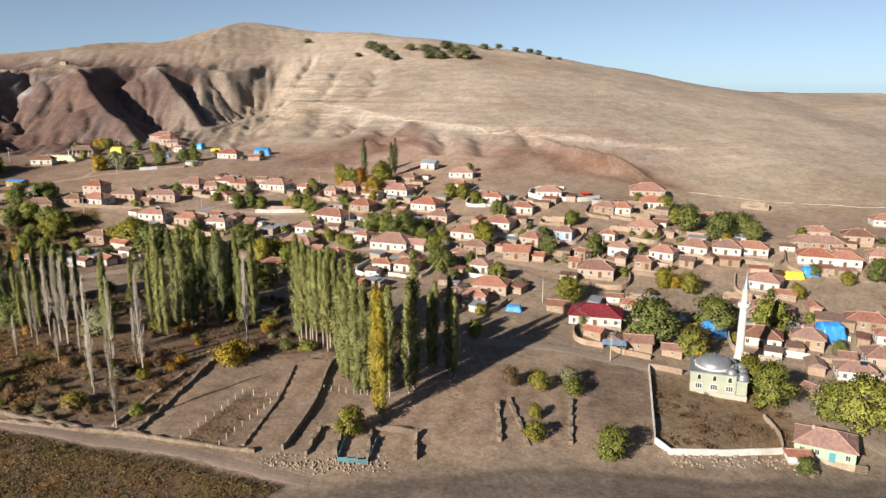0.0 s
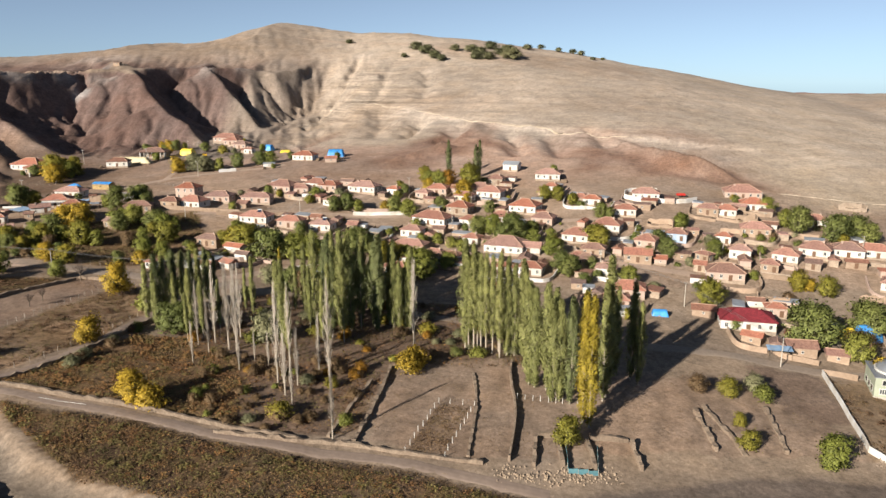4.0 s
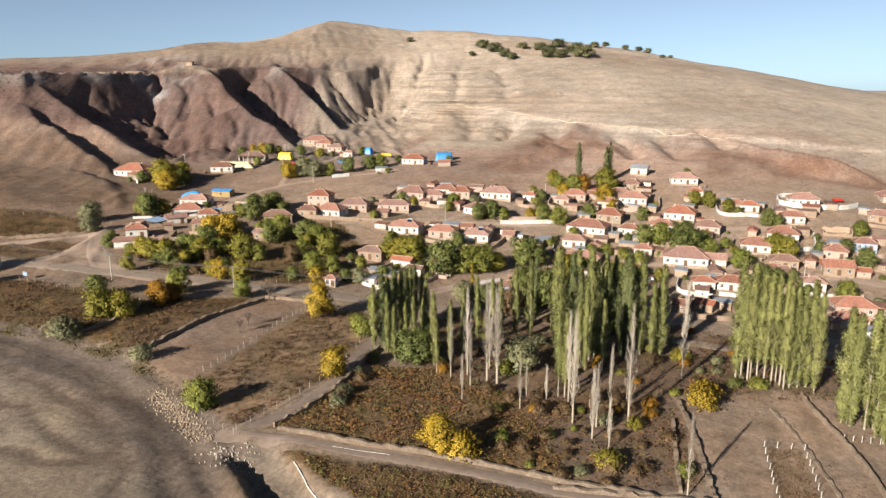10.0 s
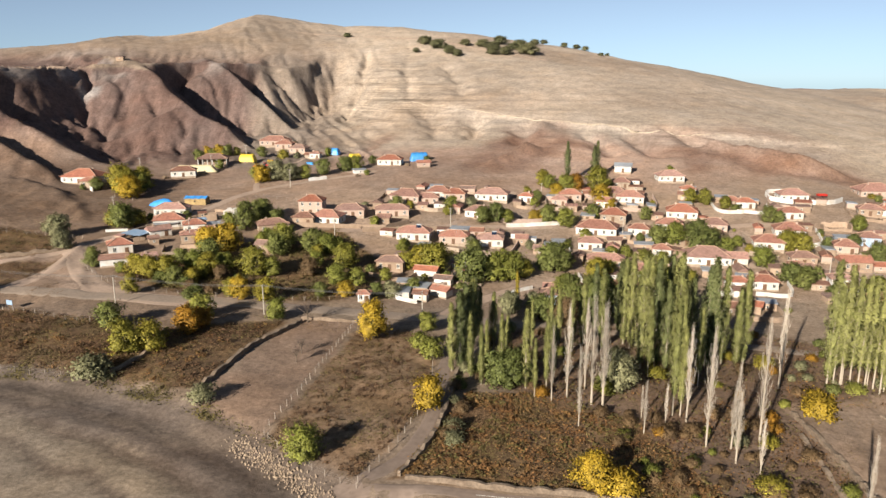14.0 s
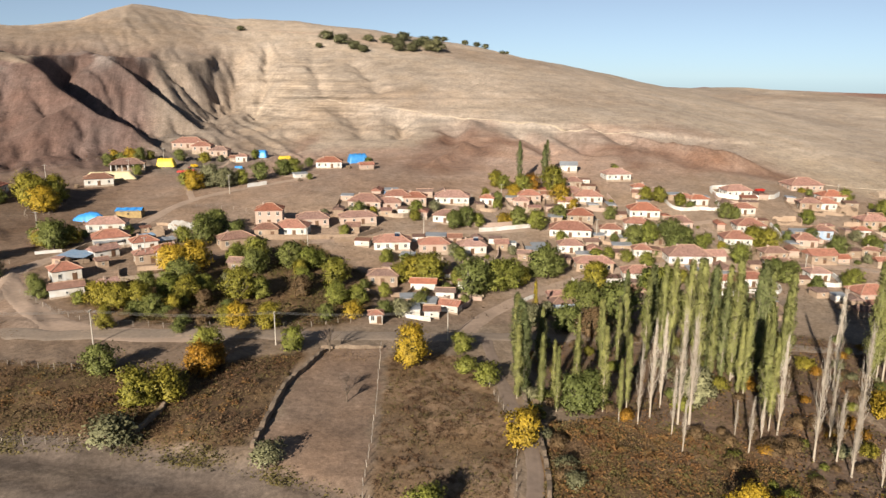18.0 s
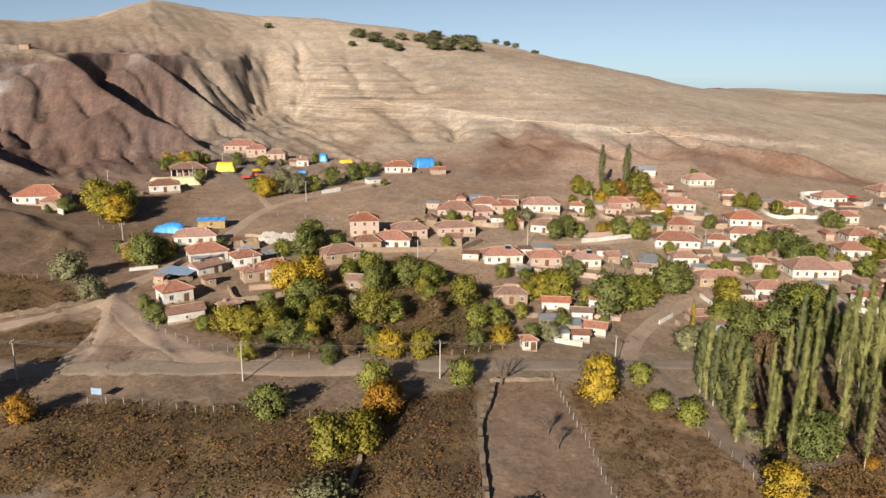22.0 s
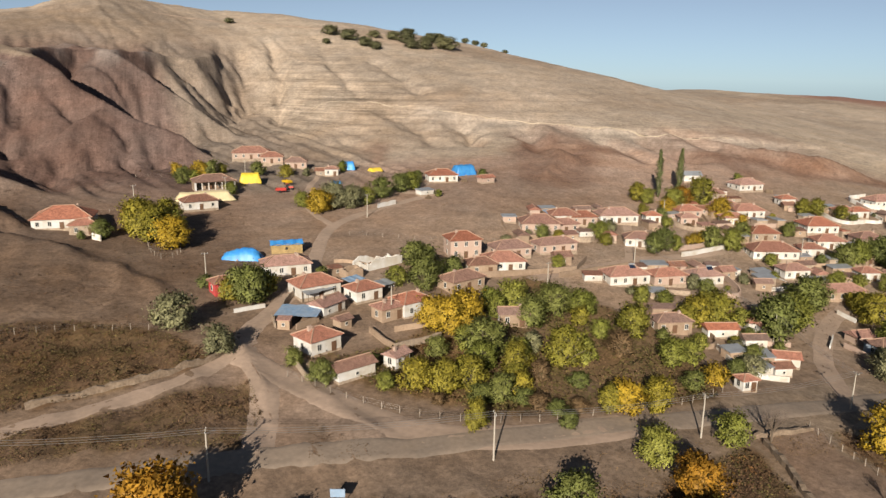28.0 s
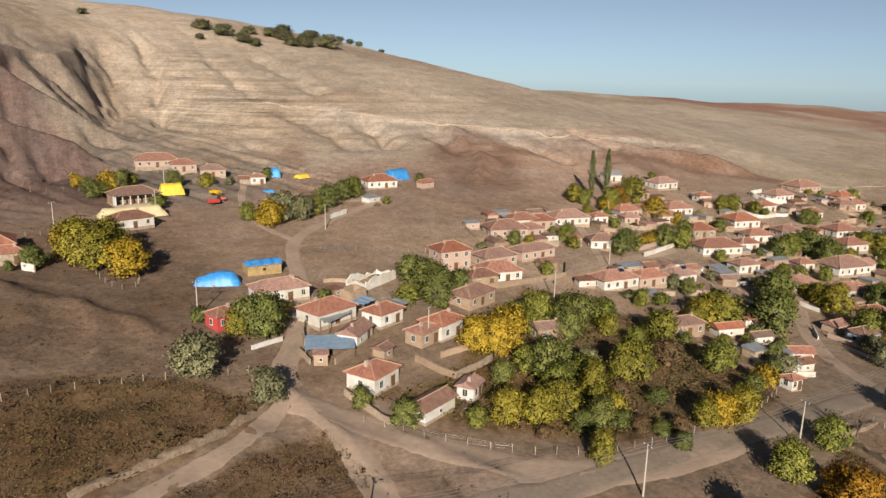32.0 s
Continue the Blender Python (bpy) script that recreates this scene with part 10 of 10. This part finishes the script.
# ---- machines ----
def tractor(x, y, turn):
    ob = thing("tractor", x, y, turn, "red farm tractor standing on bare ground", "tractor")
    part("body", Shape().box(-0.4, -1.7, 0.7, 0.4, 0.2, 1.45, 0, 0.06).box(-0.55, 0.2, 0.6, 0.55, 1.2, 1.1, 0, 0.05).mesh("body", REDPAINT), ob)
    part("cab", Shape().box(-0.6, 0.1, 1.1, 0.6, 1.2, 2.3, 0, 0.08).mesh("cab", GLASS), ob)
    part("cab_roof", Shape().box(-0.7, 0.0, 2.302, 0.7, 1.3, 2.42).mesh("cab_roof", REDPAINT), ob)
    for px, py, r in ((-0.8, 0.8, 0.75), (0.8, 0.8, 0.75), (-0.65, -1.3, 0.45), (0.65, -1.3, 0.45)):
        part("wheel", Shape().tube((px - 0.18, py, r), (px + 0.18, py, r), r, r, 14).mesh("wheel", RUBBER), ob)
    return ob


def trailer(x, y, turn, mat, words):
    ob = thing("farm_trailer", x, y, turn, words, "trailer")
    part("bed", Shape().box(-1.1, -2.0, 0.8, 1.1, 2.0, 1.0).box(-1.1, -2.0, 1.0, -1.03, 2.0, 1.6).box(1.03, -2.0, 1.0, 1.1, 2.0, 1.6).box(-1.03, -2.0, 1.0, 1.03, -1.93, 1.6).box(-1.03, 1.93, 1.0, 1.03, 2.0, 1.6).mesh("bed", mat), ob)
    part("drawbar", Shape().tube((0, -2.0, 0.85), (0, -3.4, 0.6), 0.06, 0.06, 5).mesh("drawbar", STEEL), ob)
    for px in (-1.0, 1.0):
        part("wheel", Shape().tube((px - 0.12, 0.4, 0.45), (px + 0.12, 0.4, 0.45), 0.45, 0.45, 12).mesh("wheel", RUBBER), ob)
    return ob


tractor(-184.5, 416.0, 60)
trailer(-188.5, 413.0, 70, REDPAINT, "red farm trailer beside the tractor")
trailer(-183.0, 424.0, 20, YELPAINT, "yellow farm machine frame")
trailer(66.7, 332.6, 80, REDPAINT, "red trailer on the bare slope")

# ---- weeds and brush ----
brush("weeds_rust", WEEDS_RUST, 1700, 0.5, W_DRY, "dry straw-coloured weeds over a field", 1, 9, 14)
brush("weeds_rust_patch", WEEDS_RUST, 700, 0.8, W_RUST, "rust-coloured autumn brush in a field", 2, 10, 11)
# dark brush strip added in place of the ditch's shade
brush("ditch_brush", [(x, y + 0.8) for x, y in DITCH] + [(x, y - 0.8) for x, y in reversed(DITCH)], 620, 0.5, L_BROWN, "dark brown brush standing in for the ditch's shade line", 47, 10)
brush("weeds_front", WEEDS_FRONT, 1500, 0.5, W_BROWN, "brown dry weeds beside the track", 3, 9, 12)
brush("weeds_front_straw", WEEDS_FRONT, 1000, 0.5, W_DRY, "dry straw-yellow weeds beside the track", 37, 9, 15)
brush("weeds_front_green", WEEDS_FRONT, 1300, 0.55, W_GREEN, "yellow-green low brush beside the track", 4, 9, 9)
brush("weeds_west", WEEDS_WEST, 1500, 0.6, W_BROWN, "brown dry weeds in an unused field", 5, 9, 16)
brush("weeds_west_dry", WEEDS_WEST, 1800, 0.5, W_DRY, "dry straw weeds in an unused field", 6, 8, 13)
brush("weeds_nw", WEEDS_NW, 2200, 0.42, W_BROWN, "dark brown weeds in a roadside field", 7, 9, 14)
brush("weeds_nw_olive", WEEDS_NW, 900, 0.55, W_GREEN, "olive clumps in a roadside field", 48, 9, 8)
brush("weeds_nw_dry", WEEDS_NW, 1700, 0.45, W_DRY, "dry straw weeds in a roadside field", 8, 8, 12)
brush("island_tufts", ISLAND, 90, 0.4, W_BROWN, "low brown tufts on a dirt island between tracks", 46, 7)
brush("weeds_fork", WEEDS_FORK, 500, 0.4, W_BROWN, "brown weeds between two tracks", 9, 8, 9)
brush("weeds_fork_dry", WEEDS_FORK, 500, 0.36, W_DRY, "dry straw weeds between two tracks", 49, 8, 7)
brush("orchard_brush", ORCHARD, 1700, 0.7, W_DRY, "tall dry brush under orchard trees", 10, 10, 14)
brush("orchard_green", ORCHARD, 1400, 1.0, W_GREEN, "green and brown brush under orchard trees", 11, 10, 12)
brush("poplar_brush", POPLAR_GROUND, 1700, 0.75, W_BROWN, "brown brush under the poplars", 12, 10, 14)
brush("poplar_rust", POPLAR_GROUND, 800, 0.8, W_RUST, "rust-coloured brush under the poplars", 13, 10, 12)
brush("mosque_brush", MOSQUE_YARD, 900, 0.5, W_DRY, "dry grey-brown brush in the mosque yard", 14, 9, 10)
brush("field_tufts", VINEYARD, 650, 0.42, W_BROWN, "low brown tufts over a fallow field", 15, 9, 13, 0.7)
brush("field_straw", VINEYARD, 1300, 0.32, W_DRY, "short dry straw over a fallow field", 35, 8, 9, 0.8)
brush("field_olive", VINEYARD, 420, 0.5, W_GREEN, "olive tufts over a fallow field", 36, 9, 8, 0.6)
brush("plot_weeds", PLOTS, 700, 0.4, W_DRY, "thin dry weeds in garden plots", 16, 7, 12)
brush("bank_brush", [(-215, 198), (-180, 180), (-150, 150), (-146, 146), (-178, 172), (-200, 185), (-220, 192)], 500, 0.7, W_GREEN, "grey-green brush along the stream bank", 17, 9, 8)
brush("slope_tufts", [(-260, 400), (-150, 400), (-130, 440), (-190, 455), (-265, 460), (-320, 430)], 900, 0.45, W_BROWN, "dark dry tufts on the slope", 18, 6, 20)
brush("road_tufts", [(-232, 225), (-190, 226), (-130, 218), (-134, 213), (-190, 214), (-230, 219)], 700, 0.4, W_DRY, "dry roadside weeds", 19, 7, 10)


# taller clumps standing out of the weeds
for k, (poly, count, tall, mat, words) in enumerate((
        (WEEDS_FRONT, 210, 0.75, W_GREEN, "taller olive clumps in the weeds beside the track"),
        (WEEDS_FRONT, 150, 0.65, W_RUST, "rusty clumps in the weeds beside the track"),
        (WEEDS_RUST, 170, 0.85, W_RUST, "taller rusty clumps in a weedy field"),
        (WEEDS_RUST, 120, 0.8, W_GREEN, "taller olive clumps in a weedy field"),
        (WEEDS_WEST, 230, 0.85, W_BROWN, "taller brown clumps in an unused field"),
        (WEEDS_WEST, 130, 0.75, W_RUST, "rusty clumps in an unused field"),
        (WEEDS_NW, 240, 0.8, W_BROWN, "taller brown clumps in a roadside field"),
        (WEEDS_FORK, 70, 0.6, W_BROWN, "brown clumps between two tracks"),
        (VINEYARD, 420, 0.5, W_BROWN, "scattered brown clumps over a fallow field"),
        (MOSQUE_YARD, 90, 0.9, W_BROWN, "brown clumps of dry grass in the mosque yard"))):
    brush("weed_clumps", poly, count, tall, mat, words, 80 + k, 30, 10, 0.62)


def heap(name, pts, count, size, mat, label, seed):
    """Loose stones along a line."""
    r = random.Random(seed)
    c = resample(pts, 0.5)
    s = Shape()
    for k in range(count):
        p = c[r.randrange(len(c))]
        x, y = p[0] + r.gauss(0, 1.3), p[1] + r.gauss(0, 1.3)
        q = size * r.uniform(0.4, 1.3)
        z = gz(x, y) + r.uniform(0, 0.3)
        s.box(x - q, y - q * r.uniform(0.6, 1), z - 0.4, x + q, y + q * r.uniform(0.6, 1), z + q * r.uniform(0.4, 0.9), 0, q * 0.3)
    return tagged(new(name, s.mesh(name, mat)), label, "stones", kind="stuff")


heap("bank_stones", [(-167.9, 162.0), (-162.9, 156.5), (-158.3, 151.0), (-152.5, 145.0)], 620, 0.12, RUBBLE, "pale dumped rubble along the stream bank", 1)
heap("yard_stones", [(-34, 124), (-24, 125), (-12, 127)], 300, 0.15, RUBBLE, "loose grey stones at the plot's edge", 2)
heap("rubble_corner", [(-150, 140), (-146, 138), (-143, 141)], 120, 0.11, CONCRETE, "pale rubble at the track's corner", 3)
heap("wall_stones", [(47, 137), (60, 137.5), (75, 138)], 160, 0.24, STONE, "loose stones below the mosque wall", 4)

brush("hill_tufts", [(-330, 440), (-150, 440), (200, 345), (330, 420), (200, 640), (-330, 640)], 9000, 0.5, W_BROWN, "scattered dark dry tufts over the hill", 21, 3, 60, 0.5)
brush("mound_tufts", [(-150, 360), (130, 330), (100, 440), (-120, 460)], 3500, 0.45, W_DRY, "small dry tufts on the brown mounds", 22, 3, 30, 0.6)
brush("west_tufts", [(-340, 300), (-236, 296), (-215, 350), (-200, 420), (-260, 450), (-360, 440)], 4200, 0.5, W_BROWN, "dark dry weeds on the western slope", 23, 5, 26, 0.6)
brush("village_weeds", [(-120, 240), (60, 215), (130, 230), (130, 330), (-100, 345), (-140, 300)], 5000, 0.5, W_BROWN, "dry weeds in yards and along walls", 24, 5, 18, 0.6)


# ---- the farm with a porch, lone huts ----
def porch_house(x, y, w, d, turn):
    """A farmhouse with an open, shaded front under one hipped roof."""
    ob = thing("house", x, y, turn, "stone farmhouse with a deep pillared porch and tiled roof", "house", "village houses")
    h, deep = 3.0, 2.6
    part("floor", Shape().box(-w / 2, -d / 2, -1.6, w / 2, d / 2, 0.5).mesh("floor", STONE), ob, label="raised stone base")
    part("wall", Shape().box(-w / 2, -d / 2 + deep, 0.503, w / 2, d / 2, h + 0.5).mesh("wall", TAN), ob)
    for sx in (-1, 1):
        part("side_wall", Shape().box(sx * (w / 2 - 0.175) - 0.175, -d / 2, 0.503, sx * (w / 2 - 0.175) + 0.175, -d / 2 + deep - 0.003, h + 0.5).mesh("side_wall", WHITE), ob)
    for k in range(1, 6):
        px = -w / 2 + w * k / 6
        part("pillar", Shape().box(px - 0.17, -d / 2 + 0.05, 0.503, px + 0.17, -d / 2 + 0.39, h + 0.2, 0, 0.02).mesh("pillar", WHITE), ob)
    part("beam", Shape().box(-w / 2 + 0.36, -d / 2, h + 0.203, w / 2 - 0.36, -d / 2 + 0.4, h + 0.497).mesh("beam", WOOD), ob)
    part("door", DOOR["brown"], ob, (-w * 0.08, -d / 2 + deep - 0.03, 0.52))
    for px in (-w * 0.33, w * 0.12, w * 0.34):
        window("tall", ob, (px, -d / 2 + deep - 0.03, 1.5))
    s, lines = roof_shape(w, d, 2.2, 0.5, "hip")
    rf = part("roof", s.mesh("roof", TILE_OLD, uv=True), ob, (0, 0, h + 0.503))
    c = Shape()
    for a, b in lines:
        c.tube(Vector(a) + Vector((0, 0, 0.03)), Vector(b) + Vector((0, 0, 0.03)), 0.15, 0.15, 5)
    part("ridge_cap", c.mesh("ridge_cap", RIDGE), rf)
    return ob


porch_house(-211.4, 422.6, 14.3, 8.6, 0)
shed(-291, 567, 5.0, 3.2, h=2.2, turn=-10, wall="tan", roof="old", shape="shed", label="small pale ruined hut on the plateau rim")
shed(-7.0, 383.0, 8.0, 6.0, h=3.0, turn=-25, wall="white", roof="tin", shape="gable", label="white barn with a grey metal roof")
brush("weeds_front_rust", WEEDS_FRONT, 1200, 0.5, W_RUST, "rust-coloured dry weeds beside the track", 31, 8, 13)
brush("weeds_field_green", WEEDS_RUST, 900, 0.55, W_GREEN, "olive weeds over a field", 32, 8, 10)
brush("weeds_west_green", WEEDS_WEST, 1500, 0.55, W_GREEN, "olive weeds in an unused field", 33, 8, 11)
brush("grove_green", POPLAR_GROUND, 700, 0.9, W_GREEN, "olive undergrowth below the poplars", 34, 9, 10)


# ---- leafless trees, a notice board, firewood ----
def bare_tree(x, y, h):
    """A small leafless tree: trunk, forking boughs and fine twigs."""
    r = random.Random(int(abs(x * 13 + y)))
    ob = thing("tree", x, y, 0, "leafless dark tree with a fan of fine twigs", "tree", "leafless trees")
    top = Vector((0.05, 0, h * 0.25))
    part("trunk", wood("trunk", [((0, 0, -0.4), tuple(top), h * 0.028, h * 0.02)], BARK, 6), ob)
    boughs, twigs = [], []
    for k in range(9):
        an, lift = k * 2.4 + r.uniform(-0.3, 0.3), r.uniform(0.5, 1.0)
        end = top + Vector((math.cos(an) * (1.15 - lift), math.sin(an) * (1.15 - lift), lift)) * h * 0.45
        boughs.append((tuple(top), tuple(end), h * 0.012, h * 0.005))
        for j in range(14):
            a = top.lerp(end, r.uniform(0.35, 1.0))
            twigs.append((tuple(a), tuple(a + Vector((r.uniform(-1, 1), r.uniform(-1, 1), r.uniform(0.1, 1.1))) * h * 0.2), 0.022, 0.008))
    part("bough", wood("bough", boughs, BARK, 4), ob)
    part("twigwork", wood("twigwork", twigs, DARKTWIG, 3), ob)
    return ob


bare_tree(-157.2, 219.4, 8.4)
bare_tree(-158.7, 193.4, 5.4)
bare_tree(-157.8, 198.5, 5.3)

board = thing("notice_board", -231.6, 229.0, -28, "pale blue notice board on two posts", "sign")
part("panel", Shape().box(-1.0, -0.04, 1.2, 1.0, 0.04, 2.4).mesh("panel", PALEBLUE), board)
for px in (-0.8, 0.8):
    part("post", Shape().box(px - 0.05, 0.045, -0.5, px + 0.05, 0.145, 2.5).mesh("post", STEEL), board)


def woodpile(x, y, w, turn):
    """Stacked cut branches beside a wall."""
    r = random.Random(int(abs(x * 7 + y * 3)))
    ob = thing("woodpile", x, y, turn, "heap of grey-brown firewood beside a yard", "woodpile", "firewood heaps")
    for row in range(4):
        for k in range(5 - row):
            part("log", LOG, ob, ((k - (4 - row) / 2) * 0.42 + r.uniform(-0.05, 0.05), r.uniform(-0.2, 0.2), 0.12 + row * 0.34), r.uniform(-8, 8), size=w / 2.4)
    return ob


LOG = Shape().tube((0, -1.2, 0), (0, 1.2, 0.03), 0.2, 0.17, 7).mesh("log", WOOD)
woodpile(-229.0, 392.4, 2.3, 36)
woodpile(-165.8, 449.4, 2.9, 116)
woodpile(-113.5, 404.9, 2.1, 66)
woodpile(-219.1, 318.2, 3.1, 37)
woodpile(-210.8, 262.2, 2.3, 139)
woodpile(-161.8, 318.3, 2.9, 81)
woodpile(16.9, 359.3, 3.1, 55)
woodpile(8.6, 338.0, 2.9, 40)
woodpile(-0.4, 295.3, 2.9, 115)
woodpile(8.4, 274.3, 2.8, 63)
woodpile(-110.9, 259.4, 3.0, 53)
woodpile(-63.9, 243.1, 2.1, 125)
woodpile(106.0, 332.6, 2.5, 43)
woodpile(82.0, 301.6, 3.1, 120)
woodpile(111.9, 292.1, 3.1, 159)
woodpile(141.4, 257.3, 3.1, 36)
woodpile(63.5, 212.0, 3.0, 135)
woodpile(50.2, 188.3, 2.2, 60)
woodpile(96.7, 191.8, 2.8, 128)
woodpile(105.4, 191.1, 3.0, 70)
woodpile(122.0, 176.9, 2.8, 18)
woodpile(88.3, 136.4, 2.5, 72)
woodpile(76.6, 134.8, 3.2, 31)
woodpile(-44.4, 341.0, 2.4, 176)
woodpile(-110.6, 257.1, 2.7, 119)
woodpile(-0.3, 224.2, 2.2, 150)
woodpile(13.4, 220.8, 2.9, 179)
woodpile(-139.2, 386.9, 2.0, 174)
woodpile(69.7, 300.0, 2.2, 167)
brush("weeds_nw_rust", WEEDS_NW, 900, 0.4, W_RUST, "rust-brown autumn brush in a roadside field", 41, 8, 12)
brush("weeds_nw_green", WEEDS_NW, 1500, 0.45, W_GREEN, "olive weeds in a roadside field", 42, 8, 10)
brush("weeds_fork_dry", WEEDS_FORK, 900, 0.35, W_DRY, "dry straw weeds between two tracks", 43, 8, 9)
brush("scarp_tufts", [(-420, 440), (-160, 445), (-60, 470), (-90, 640), (-420, 600)], 6500, 0.6, W_BROWN, "dark low scrub on the eroded slopes", 44, 4, 34, 0.5)
brush("weeds_fork_green", WEEDS_FORK, 450, 0.4, W_GREEN, "olive weeds between two tracks", 45, 8, 8)
